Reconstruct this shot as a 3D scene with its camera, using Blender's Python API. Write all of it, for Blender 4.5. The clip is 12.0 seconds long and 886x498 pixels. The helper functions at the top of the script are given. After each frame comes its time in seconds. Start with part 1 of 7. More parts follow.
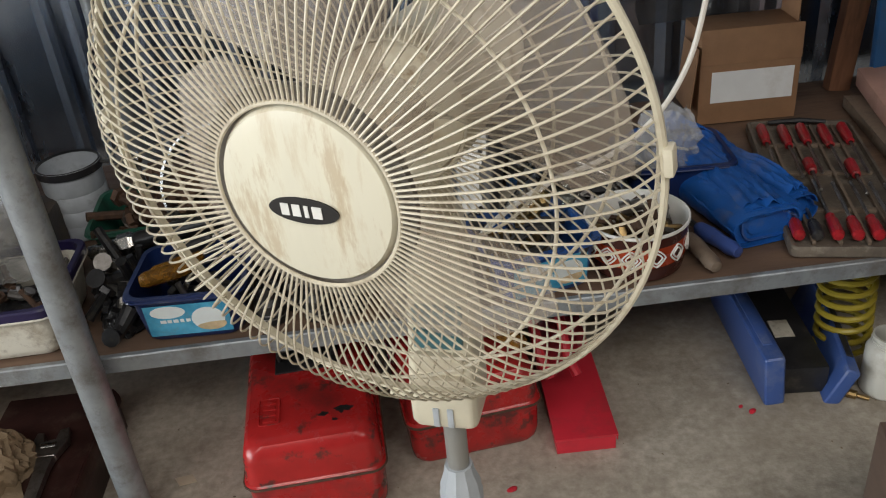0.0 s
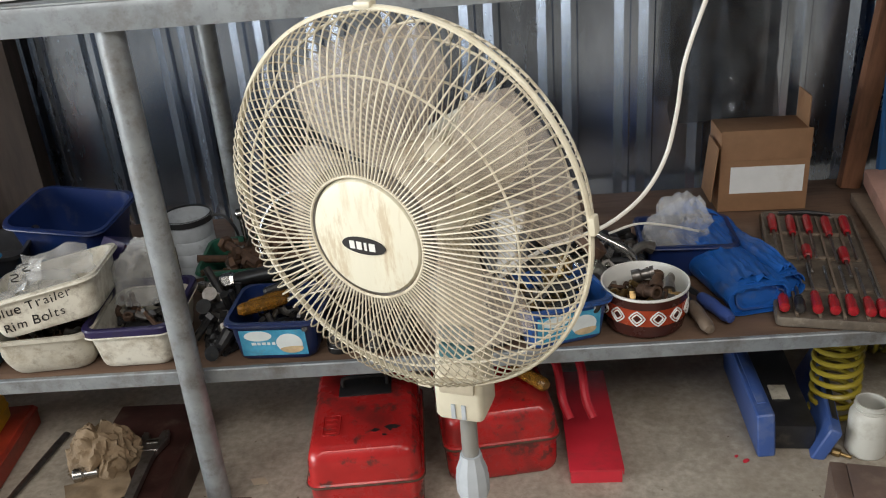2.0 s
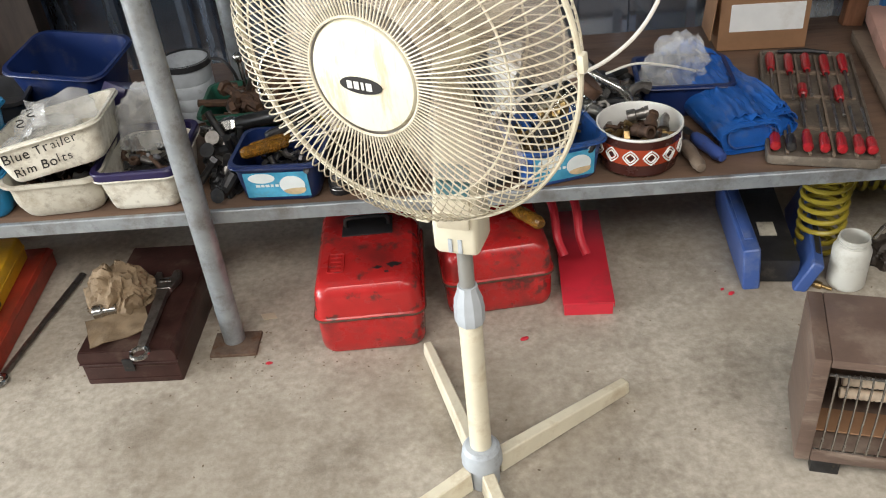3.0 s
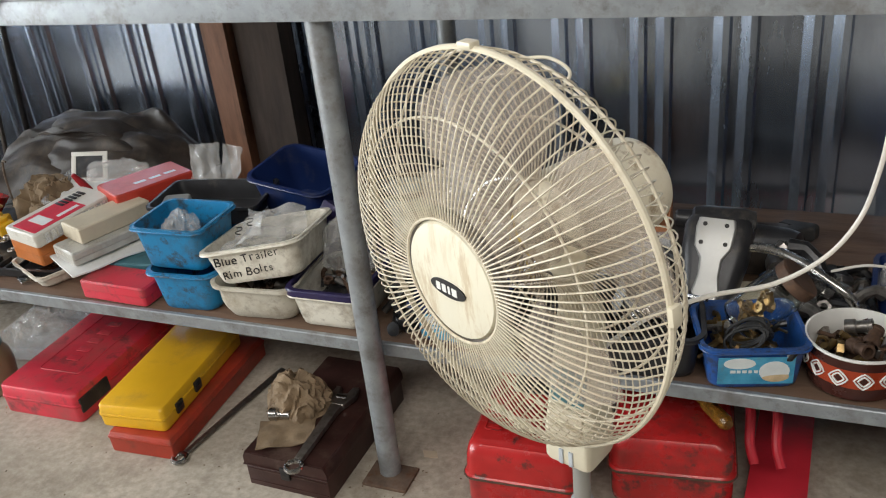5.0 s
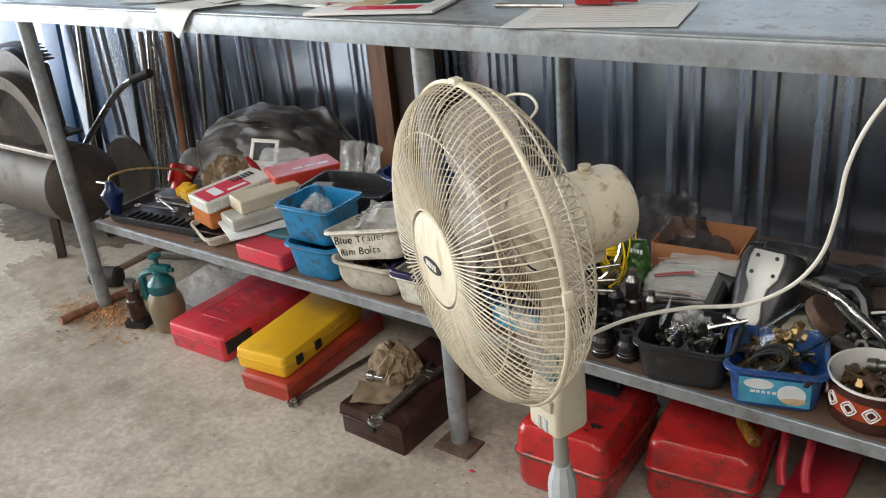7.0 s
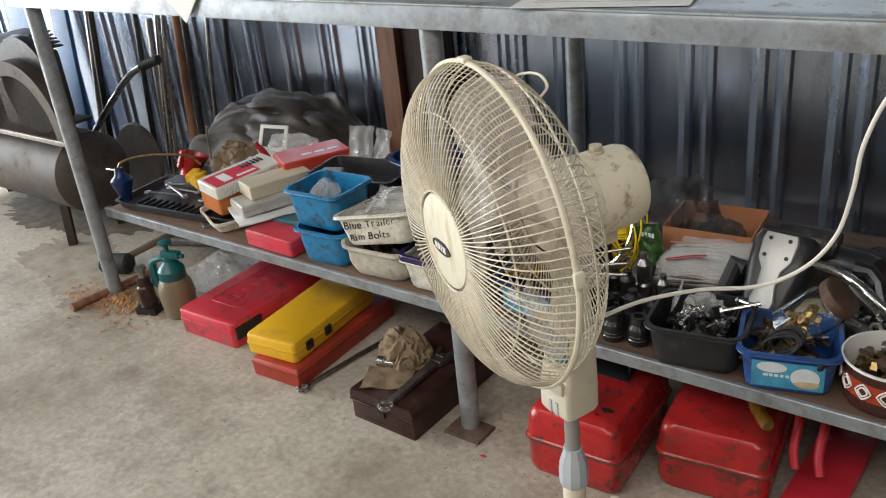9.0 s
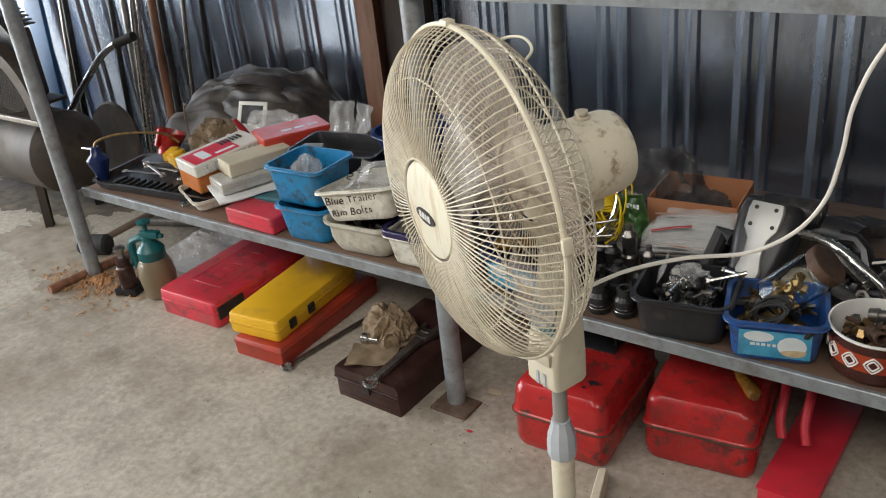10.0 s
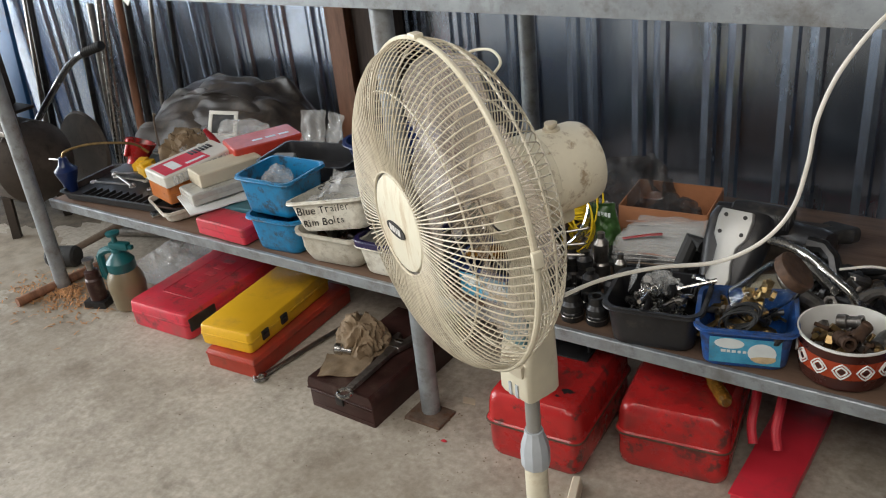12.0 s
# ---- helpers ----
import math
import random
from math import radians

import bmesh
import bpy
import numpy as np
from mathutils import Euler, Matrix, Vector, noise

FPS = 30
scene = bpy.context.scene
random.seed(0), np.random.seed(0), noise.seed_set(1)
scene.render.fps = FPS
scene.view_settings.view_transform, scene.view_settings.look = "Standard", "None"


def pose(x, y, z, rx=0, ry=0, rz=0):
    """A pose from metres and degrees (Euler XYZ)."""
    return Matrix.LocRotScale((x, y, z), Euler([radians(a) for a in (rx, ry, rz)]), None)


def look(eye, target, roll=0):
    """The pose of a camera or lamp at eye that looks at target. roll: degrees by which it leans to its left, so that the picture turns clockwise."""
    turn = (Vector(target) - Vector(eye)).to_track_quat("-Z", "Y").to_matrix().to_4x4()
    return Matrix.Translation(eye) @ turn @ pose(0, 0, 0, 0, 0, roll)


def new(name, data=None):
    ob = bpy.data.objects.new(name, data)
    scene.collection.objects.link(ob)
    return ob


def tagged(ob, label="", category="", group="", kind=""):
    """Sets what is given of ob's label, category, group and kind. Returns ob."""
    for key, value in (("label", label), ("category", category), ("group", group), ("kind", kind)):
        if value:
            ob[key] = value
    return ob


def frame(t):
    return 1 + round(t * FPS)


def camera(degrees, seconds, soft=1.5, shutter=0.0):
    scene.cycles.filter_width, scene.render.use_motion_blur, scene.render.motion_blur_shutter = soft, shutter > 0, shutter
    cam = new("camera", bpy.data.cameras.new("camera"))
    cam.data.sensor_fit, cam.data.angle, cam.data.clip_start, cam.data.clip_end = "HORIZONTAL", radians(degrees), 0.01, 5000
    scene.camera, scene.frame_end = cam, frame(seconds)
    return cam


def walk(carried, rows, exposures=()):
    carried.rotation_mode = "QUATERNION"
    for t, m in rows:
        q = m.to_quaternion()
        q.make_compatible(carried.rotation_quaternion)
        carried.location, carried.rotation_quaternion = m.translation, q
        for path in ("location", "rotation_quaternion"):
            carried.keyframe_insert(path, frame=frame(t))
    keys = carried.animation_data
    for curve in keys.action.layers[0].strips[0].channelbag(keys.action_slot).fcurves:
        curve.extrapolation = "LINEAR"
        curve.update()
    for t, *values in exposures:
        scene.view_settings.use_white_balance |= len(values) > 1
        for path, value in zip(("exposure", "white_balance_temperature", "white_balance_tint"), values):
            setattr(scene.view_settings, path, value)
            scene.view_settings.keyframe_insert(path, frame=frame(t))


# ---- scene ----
cam = camera(54.02, 12.0, soft=1.1)
PATH = [
    (0.0, 0.4919, -1.0793, 1.0604, 59.263, 5.062, -5.358),
    (0.5, 0.4516, -1.1848, 1.1441, 60.754, 1.983, -4.071),
    (1.0, 0.5272, -1.2958, 1.1525, 62.735, 2.864, 3.135),
    (1.5, 0.5313, -1.3408, 1.1653, 64.486, 4.417, 2.317),
    (2.0, 0.5408, -1.3633, 1.1666, 64.702, 4.301, 0.620),
    (2.5, 0.5559, -1.3838, 1.1715, 60.464, 5.164, 0.978),
    (3.0, 0.5491, -1.4055, 1.1792, 54.584, 4.802, 0.475),
    (5.0, 0.7286, -1.2510, 1.2227, 62.996, 5.646, 21.544),
    (5.5, 0.8449, -1.2422, 1.2503, 63.202, 4.201, 26.893),
    (6.0, 1.0066, -1.3039, 1.2597, 62.319, 3.837, 35.542),
    (6.5, 1.0520, -1.3294, 1.2730, 64.184, 5.974, 36.844),
    (7.0, 1.0536, -1.3440, 1.2840, 65.132, 5.137, 36.242),
    (7.5, 1.0570, -1.3423, 1.2799, 64.810, 4.983, 36.537),
    (9.5, 1.0451, -1.3368, 1.2635, 63.941, 5.894, 36.743),
    (10.0, 1.0379, -1.3303, 1.2503, 62.975, 5.793, 35.403),
    (10.5, 1.0308, -1.3209, 1.2651, 63.079, 6.036, 34.983),
    (11.0, 1.0381, -1.3325, 1.2515, 64.041, 5.967, 34.879),
    (11.5, 1.0343, -1.3294, 1.2552, 64.161, 5.702, 34.231),
    (12.0, 1.0388, -1.3219, 1.2568, 63.161, 5.536, 33.657),
]
walk(cam, [(t, pose(x, y, z, rx, ry, rz)) for t, x, y, z, rx, ry, rz in PATH],
     exposures=[(0.0, -0.86), (0.5, -0.84), (1.0, -0.62), (1.5, -0.55), (2.0, -0.54), (2.5, -0.25), (3.0, 0.0), (3.4, -0.03), (4.6, -0.45), (5.0, -0.5), (5.5, -0.55), (6.0, -0.4), (7.0, -0.45), (9.5, -0.56), (12.0, -0.58)])

# ---- light: a shed with one open end under a bright sky ----
world = bpy.data.worlds.new("world")
scene.world = world
world.use_nodes = True
wn = world.node_tree.nodes
sky = wn.new("ShaderNodeTexSky")
sky.sky_type, sky.sun_disc = "NISHITA", False
sky.sun_elevation, sky.sun_rotation = radians(37), radians(252)
wn["Background"].inputs["Strength"].default_value = 0.12
world.node_tree.links.new(sky.outputs["Color"], wn["Background"].inputs["Color"])


def area_lamp(name, m, sx, sy, watts, col):
    d = bpy.data.lights.new(name, "AREA")
    d.shape, d.size, d.size_y, d.energy, d.color = "RECTANGLE", sx, sy, watts, col
    ob = new(name, d)
    ob.matrix_world = m
    return ob


sun = bpy.data.lights.new("sun", "SUN")
sun.energy, sun.angle, sun.color = 5.0, radians(0.6), (1.0, 0.95, 0.88)
sun_ob = new("sun", sun)
sun_ob.matrix_world = look((-12, -4.0, 9.6), (0, 0, 0))
# daylight through the open left end, and an added overhead fill lamp
area_lamp("daylight_left", look((-5.85, -2.1, 1.45), (-0.6, -1.2, 0.7)), 5.4, 2.5, 640, (0.92, 0.97, 1.0))
area_lamp("fill_overhead", look((0.4, -2.7, 2.98), (0.3, -1.2, 0.0)), 5.0, 1.1, 165, (1.0, 0.95, 0.88))
scene.view_settings.exposure = 0.0


# ---- materials ----
def pm(name, col, rough=0.5, metal=0.0, var=0.18, scale=14.0, dirt=None, amount=0.4, dscale=6.0, bump=0.15, bscale=90.0,
       col2=None, dirt2=None, trans=0.0, ior=1.45, alpha=1.0, stretch=None, coat=0.0):
    """A painted, plastic, metal or cloth surface: two scales of tone, dirt with a shape of its own, fine relief."""
    m = bpy.data.materials.new(name)
    m.use_nodes = True
    nt = m.node_tree
    n, lk = nt.nodes, nt.links
    b = n["Principled BSDF"]
    tc = n.new("ShaderNodeTexCoord")
    mp = n.new("ShaderNodeMapping")
    lk.new(tc.outputs["Object"], mp.inputs["Vector"])
    oi = n.new("ShaderNodeObjectInfo")
    sh = n.new("ShaderNodeVectorMath")
    sh.operation = "SCALE"
    sh.inputs[0].default_value = (7, 5, 3)
    lk.new(oi.outputs["Random"], sh.inputs["Scale"])
    lk.new(sh.outputs[0], mp.inputs["Location"])
    if stretch:
        mp.inputs["Scale"].default_value = stretch

    def tex(s, detail=5.0, rg=0.6):
        t = n.new("ShaderNodeTexNoise")
        t.inputs["Scale"].default_value, t.inputs["Detail"].default_value, t.inputs["Roughness"].default_value = s, detail, rg
        lk.new(mp.outputs["Vector"], t.inputs["Vector"])
        return t

    def mix(fac, a, c):
        x = n.new("ShaderNodeMix")
        x.data_type = "RGBA"
        for sock, v in ((x.inputs[0], fac), (x.inputs[6], a), (x.inputs[7], c)):
            if isinstance(v, (tuple, list)):
                sock.default_value = (*v, 1) if len(v) == 3 else v
            elif isinstance(v, float):
                sock.default_value = v
            else:
                lk.new(v, sock)
        return x.outputs[2]

    def ramp(src, lo, hi):
        r = n.new("ShaderNodeMapRange")
        r.inputs["From Min"].default_value, r.inputs["From Max"].default_value = lo, hi
        lk.new(src, r.inputs["Value"])
        return r.outputs["Result"]

    low = tuple(c * (1 - var) for c in col)
    high = tuple(min(1, c * (1 + var)) for c in (col2 or col))
    base = mix(ramp(tex(scale).outputs["Fac"], 0.32, 0.68), low, high)
    base = mix(ramp(tex(scale * 0.22, 3.0).outputs["Fac"], 0.3, 0.75), base, mix(0.5, base, tuple(c * (1 - var * 0.8) for c in col)))
    rsrc = None
    if dirt:
        d = tex(dscale, 8.0, 0.68)
        mask = ramp(d.outputs["Fac"], 0.62 - 0.28 * amount, 0.78 - 0.2 * amount)
        k = n.new("ShaderNodeMath")
        k.operation = "MULTIPLY"
        k.inputs[1].default_value = min(1.0, 0.45 + 0.5 * amount)
        lk.new(mask, k.inputs[0])
        base = mix(k.outputs[0], base, dirt)
        rsrc = k.outputs[0]
    if dirt2:
        c2, lo2, hi2, s2, k2 = dirt2
        kk = n.new("ShaderNodeMath")
        kk.operation = "MULTIPLY"
        kk.inputs[1].default_value = k2
        lk.new(ramp(tex(s2, 9.0, 0.72).outputs["Fac"], lo2, hi2), kk.inputs[0])
        base = mix(kk.outputs[0], base, c2)
    lk.new(base, b.inputs["Base Color"])
    b.inputs["Metallic"].default_value = metal
    rr = n.new("ShaderNodeMapRange")
    rr.inputs["To Min"].default_value, rr.inputs["To Max"].default_value = max(0.03, rough * 0.8), min(1, rough * 1.2 + 0.02)
    lk.new(rsrc or tex(scale * 1.7).outputs["Fac"], rr.inputs["Value"])
    lk.new(rr.outputs["Result"], b.inputs["Roughness"])
    b.inputs["Transmission Weight"].default_value = trans
    b.inputs["Alpha"].default_value = alpha
    b.inputs["IOR"].default_value = ior
    b.inputs["Coat Weight"].default_value = coat
    if bump:
        bp = n.new("ShaderNodeBump")
        bp.inputs["Strength"].default_value, bp.inputs["Distance"].default_value = bump, 0.002
        lk.new(tex(bscale, 4.0).outputs["Fac"], bp.inputs["Height"])
        lk.new(bp.outputs["Normal"], b.inputs["Normal"])
    return m


GRIME = (0.05, 0.04, 0.03)
DUST = (0.33, 0.28, 0.21)
RUST = (0.16, 0.07, 0.03)
M = dict(
    concrete=pm("concrete_floor", (0.42, 0.372, 0.30), 0.85, 0, 0.14, 60, (0.22, 0.178, 0.13), 0.55, 1.7, 0.3, 140, col2=(0.50, 0.455, 0.385), dirt2=((0.13, 0.10, 0.07), 0.52, 0.72, 6.5, 0.62)),
    ground=pm("ground_bounce", (0.45, 0.41, 0.36), 0.95, 0, 0.25, 0.8, (0.12, 0.1, 0.07), 0.4, 0.3),
    zinc=pm("galvanised_sheet", (0.47, 0.55, 0.68), 0.29, 0.92, 0.24, 7, (0.10, 0.10, 0.11), 0.42, 3.0, 0.10, 40, stretch=(1, 1, 0.25)),
    roofsheet=pm("roof_sheet", (0.13, 0.125, 0.12), 0.6, 0.3, 0.15, 4),
    steel=pm("grey_painted_steel", (0.31, 0.335, 0.355), 0.44, 0.35, 0.2, 22, (0.14, 0.118, 0.10), 0.50, 14, 0.2, 120, dirt2=((0.08, 0.065, 0.05), 0.54, 0.68, 45.0, 0.4)),
    benchtop=pm("bench_top_paint", (0.40, 0.44, 0.44), 0.4, 0.25, 0.18, 9, (0.25, 0.15, 0.10), 0.3, 7, 0.12, 80, dirt2=((0.16, 0.07, 0.035), 0.55, 0.64, 30.0, 0.7)),
    plate=pm("rusty_plate", (0.18, 0.13, 0.10), 0.8, 0.4, 0.3, 40, RUST, 0.5, 30),
    timber=pm("brown_timber", (0.27, 0.125, 0.07), 0.7, 0, 0.3, 12, GRIME, 0.35, 8, 0.3, 60, stretch=(4, 4, 0.6)),
    darkstrip=pm("dark_strip", (0.07, 0.05, 0.04), 0.8, 0, 0.3, 12, stretch=(4, 4, 0.6)),
    shelfwood=pm("stained_shelf_board", (0.17, 0.105, 0.07), 0.7, 0, 0.3, 18, (0.05, 0.035, 0.03), 0.5, 9, 0.25, 70, stretch=(0.5, 3, 1)),
    ivory=pm("ivory_enamel", (0.70, 0.645, 0.50), 0.4, 0, 0.08, 20, (0.40, 0.28, 0.15), 0.3, 16, 0.05),
    ivorywire=pm("ivory_coated_wire", (0.66, 0.60, 0.47), 0.45, 0, 0.1, 30, (0.27, 0.195, 0.12), 0.45, 24, 0.05),
    motor=pm("dusty_ivory_housing", (0.74, 0.68, 0.53), 0.5, 0, 0.08, 20, (0.50, 0.36, 0.20), 0.42, 14, 0.1, dirt2=((0.26, 0.16, 0.075), 0.53, 0.63, 30.0, 0.75)),
    badge=pm("badge_ivory", (0.74, 0.70, 0.56), 0.4, 0, 0.05, 16, (0.50, 0.36, 0.19), 0.34, 26, 0.03, stretch=(1.6, 1.6, 0.35), dirt2=((0.44, 0.30, 0.15), 0.56, 0.64, 22.0, 0.5)),
    blade=pm("grey_clear_blade", (0.58, 0.50, 0.42), 0.35, 0, 0.1, 18, (0.30, 0.22, 0.15), 0.3, 12, 0.05, alpha=0.28),
    ringgrey=pm("grimy_grey_ring", (0.20, 0.18, 0.155), 0.6, 0, 0.2, 40, GRIME, 0.4, 40),
    greyplastic=pm("grey_plastic", (0.42, 0.45, 0.48), 0.5, 0, 0.12, 30, GRIME, 0.15, 20),
    black=pm("black_plastic", (0.022, 0.022, 0.024), 0.45, 0, 0.3, 30, (0.12, 0.10, 0.08), 0.25, 18),
    rubber=pm("black_rubber", (0.025, 0.025, 0.025), 0.75, 0, 0.3, 30, (0.14, 0.12, 0.1), 0.3, 12),
    redpaint=pm("red_enamel_steel", (0.46, 0.022, 0.022), 0.33, 0, 0.18, 12, (0.09, 0.02, 0.018), 0.48, 9, 0.08, 60, coat=0.2, dirt2=((0.05, 0.03, 0.025), 0.55, 0.62, 22.0, 0.8)),
    redplastic=pm("red_plastic", (0.62, 0.03, 0.05), 0.42, 0, 0.1, 10, (0.26, 0.05, 0.05), 0.3, 8, 0.08),
    redcase=pm("faded_red_plastic", (0.60, 0.035, 0.06), 0.5, 0, 0.12, 9, (0.30, 0.10, 0.09), 0.5, 7, 0.08, dirt2=((0.12, 0.04, 0.04), 0.54, 0.65, 20.0, 0.7)),
    yellowcase=pm("yellow_plastic", (0.74, 0.42, 0.02), 0.42, 0, 0.06, 9, (0.42, 0.24, 0.05), 0.3, 9, 0.06),
    orangered=pm("worn_orange_red_paint", (0.37, 0.042, 0.022), 0.48, 0, 0.2, 14, (0.13, 0.05, 0.03), 0.4, 12, 0.12),
    maroon=pm("dark_maroon_paint", (0.048, 0.021, 0.018), 0.42, 0.2, 0.35, 18, (0.16, 0.12, 0.09), 0.26, 12, 0.15),
    bluetub=pm("sky_blue_plastic", (0.012, 0.20, 0.42), 0.42, 0, 0.12, 10, (0.05, 0.07, 0.08), 0.5, 20, 0.06, dirt2=((0.04, 0.04, 0.04), 0.515, 0.62, 30.0, 0.85)),
    navytub=pm("royal_blue_plastic", (0.010, 0.024, 0.10), 0.36, 0, 0.15, 10, (0.08, 0.08, 0.10), 0.35, 14, 0.06),
    whitetub=pm("grubby_white_plastic", (0.70, 0.67, 0.58), 0.45, 0, 0.08, 12, (0.30, 0.24, 0.16), 0.5, 20, 0.08, dirt2=((0.17, 0.13, 0.09), 0.52, 0.68, 30.0, 0.65)),
    greytub=pm("grubby_grey_plastic", (0.54, 0.51, 0.43), 0.42, 0, 0.1, 12, (0.28, 0.225, 0.155), 0.5, 18, 0.1, dirt2=((0.17, 0.13, 0.09), 0.52, 0.68, 30.0, 0.6)),
    azuretub=pm("azure_plastic", (0.02, 0.09, 0.32), 0.36, 0, 0.15, 10, (0.08, 0.09, 0.12), 0.45, 14, 0.06, dirt2=((0.03, 0.03, 0.035), 0.515, 0.62, 30.0, 0.8)),
    redkit=pm("orange_red_plastic", (0.50, 0.05, 0.03), 0.42, 0, 0.1, 10, (0.22, 0.06, 0.04), 0.3, 10, 0.06),
    purple=pm("purple_plastic", (0.022, 0.016, 0.07), 0.4, 0, 0.15, 12, GRIME, 0.2, 12),
    teal=pm("teal_plastic", (0.010, 0.105, 0.115), 0.42, 0, 0.12, 14, GRIME, 0.2, 20),
    green=pm("dark_green_plastic", (0.02, 0.10, 0.065), 0.45, 0, 0.18, 12, GRIME, 0.25, 12),
    leafprint=pm("green_leaf_print", (0.04, 0.10, 0.025), 0.4, 0, 0.4, 60, (0.36, 0.38, 0.28), 0.35, 30, 0.2),
    tealdark=pm("faded_teal_tin", (0.06, 0.17, 0.20), 0.5, 0, 0.2, 14, GRIME, 0.3, 12),
    orange=pm("orange_plastic", (0.50, 0.15, 0.03), 0.45, 0, 0.16, 12, (0.16, 0.08, 0.04), 0.42, 12),
    cream=pm("cream_card_box", (0.60, 0.53, 0.40), 0.65, 0, 0.1, 14, (0.30, 0.23, 0.15), 0.35, 12),
    offwhite=pm("off_white_plastic", (0.66, 0.64, 0.58), 0.5, 0, 0.08, 14, (0.32, 0.27, 0.2), 0.3, 12),
    paper=pm("paper", (0.78, 0.78, 0.76), 0.8, 0, 0.05, 20, (0.5, 0.46, 0.4), 0.15, 10, 0.1),
    redprint=pm("red_print", (0.62, 0.03, 0.06), 0.45, 0, 0.08, 20),
    blueprint=pm("blue_print", (0.04, 0.29, 0.50), 0.42, 0, 0.15, 25, (0.20, 0.18, 0.14), 0.3, 24, col2=(0.1, 0.42, 0.62)),
    paleprint=pm("pale_print", (0.75, 0.80, 0.80), 0.45, 0, 0.08, 30),
    foodprint=pm("tan_print", (0.62, 0.47, 0.28), 0.5, 0, 0.25, 60, (0.5, 0.2, 0.1), 0.3, 40),
    ink=pm("black_ink", (0.015, 0.013, 0.012), 0.6, 0, 0.2, 40, bump=0),
    card=pm("brown_cardboard", (0.31, 0.17, 0.09), 0.85, 0, 0.14, 20, (0.17, 0.09, 0.05), 0.25, 10, 0.15, 200),
    ocard=pm("orange_cardboard", (0.44, 0.19, 0.09), 0.85, 0, 0.14, 20, (0.2, 0.1, 0.06), 0.25, 10),
    tarp=pm("blue_tarpaulin", (0.015, 0.105, 0.40), 0.42, 0, 0.25, 10, (0.14, 0.15, 0.2), 0.32, 9, 0.4, 320),
    rag=pm("brown_rag", (0.22, 0.155, 0.092), 0.95, 0, 0.3, 22, (0.10, 0.07, 0.045), 0.35, 18, 0.6, 300),
    greycloth=pm("dusty_grey_cloth", (0.045, 0.035, 0.028), 0.55, 0, 0.45, 12, (0.15, 0.112, 0.078), 0.45, 9, 0.3, 120),
    chrome=pm("chrome_steel", (0.46, 0.45, 0.43), 0.30, 1.0, 0.15, 30, (0.14, 0.115, 0.09), 0.4, 50, 0.05),
    toolsteel=pm("worn_tool_steel", (0.30, 0.28, 0.26), 0.38, 0.9, 0.3, 40, (0.10, 0.075, 0.06), 0.4, 60, 0.15),
    darksteel=pm("black_oxide_steel", (0.05, 0.05, 0.052), 0.4, 0.7, 0.35, 40, (0.14, 0.11, 0.08), 0.3, 50, 0.15),
    rusty=pm("rusty_steel", (0.105, 0.062, 0.042), 0.8, 0.4, 0.4, 50, (0.20, 0.11, 0.06), 0.35, 45, 0.4, 200),
    brass=pm("tarnished_brass", (0.34, 0.23, 0.10), 0.45, 0.9, 0.3, 50, (0.12, 0.08, 0.04), 0.4, 60),
    redhandle=pm("red_handle", (0.36, 0.016, 0.022), 0.38, 0, 0.2, 60, GRIME, 0.45, 60),
    amber=pm("amber_handle", (0.40, 0.19, 0.03), 0.18, 0, 0.2, 40, (0.10, 0.045, 0.015), 0.5, 70, trans=0.55),
    bluehandle=pm("blue_handle", (0.05, 0.09, 0.30), 0.4, 0, 0.15, 40, GRIME, 0.25, 40),
    woodhandle=pm("grimy_wood_handle", (0.20, 0.15, 0.11), 0.7, 0, 0.25, 30, GRIME, 0.35, 30),
    yellowcord=pm("yellow_cord", (0.85, 0.60, 0.02), 0.6, 0, 0.12, 60, bump=0.4, bscale=400),
    yellowhose=pm("yellow_hose", (0.32, 0.25, 0.03), 0.35, 0, 0.1, 40, (0.3, 0.25, 0.05), 0.25, 30),
    cord=pm("white_mains_cord", (0.80, 0.77, 0.70), 0.45, 0, 0.05, 40, (0.5, 0.44, 0.36), 0.2, 20),
    bluebin=pm("dusty_blue_plastic", (0.05, 0.10, 0.30), 0.45, 0, 0.15, 9, (0.22, 0.24, 0.30), 0.35, 8, 0.06),
    jarwhite=pm("milky_plastic", (0.68, 0.67, 0.61), 0.4, 0, 0.06, 20, (0.4, 0.36, 0.28), 0.3, 18, trans=0.25),
    bottle=pm("stained_bottle_plastic", (0.25, 0.20, 0.125), 0.4, 0, 0.12, 16, (0.22, 0.16, 0.09), 0.45, 16, trans=0.2),
    heater=pm("brown_woodgrain_steel", (0.12, 0.08, 0.062), 0.5, 0, 0.25, 12, (0.30, 0.24, 0.19), 0.35, 8, 0.2, stretch=(1, 1, 5)),
    ceramic=pm("heater_element_ceramic", (0.62, 0.50, 0.38), 0.7, 0, 0.2, 60),
    tank=pm("dirty_brown_tank_paint", (0.060, 0.046, 0.037), 0.7, 0.1, 0.4, 10, (0.17, 0.135, 0.105), 0.5, 7, 0.25, dirt2=((0.025, 0.02, 0.017), 0.5, 0.66, 14.0, 0.8)),
    enamelwhite=pm("white_enamel", (0.80, 0.79, 0.75), 0.25, 0, 0.05, 20, (0.4, 0.34, 0.26), 0.2, 24),
    potbrown=pm("dark_brown_enamel", (0.055, 0.016, 0.012), 0.25, 0, 0.15, 20),
    potorange=pm("orange_enamel", (0.34, 0.045, 0.015), 0.25, 0, 0.12, 20),
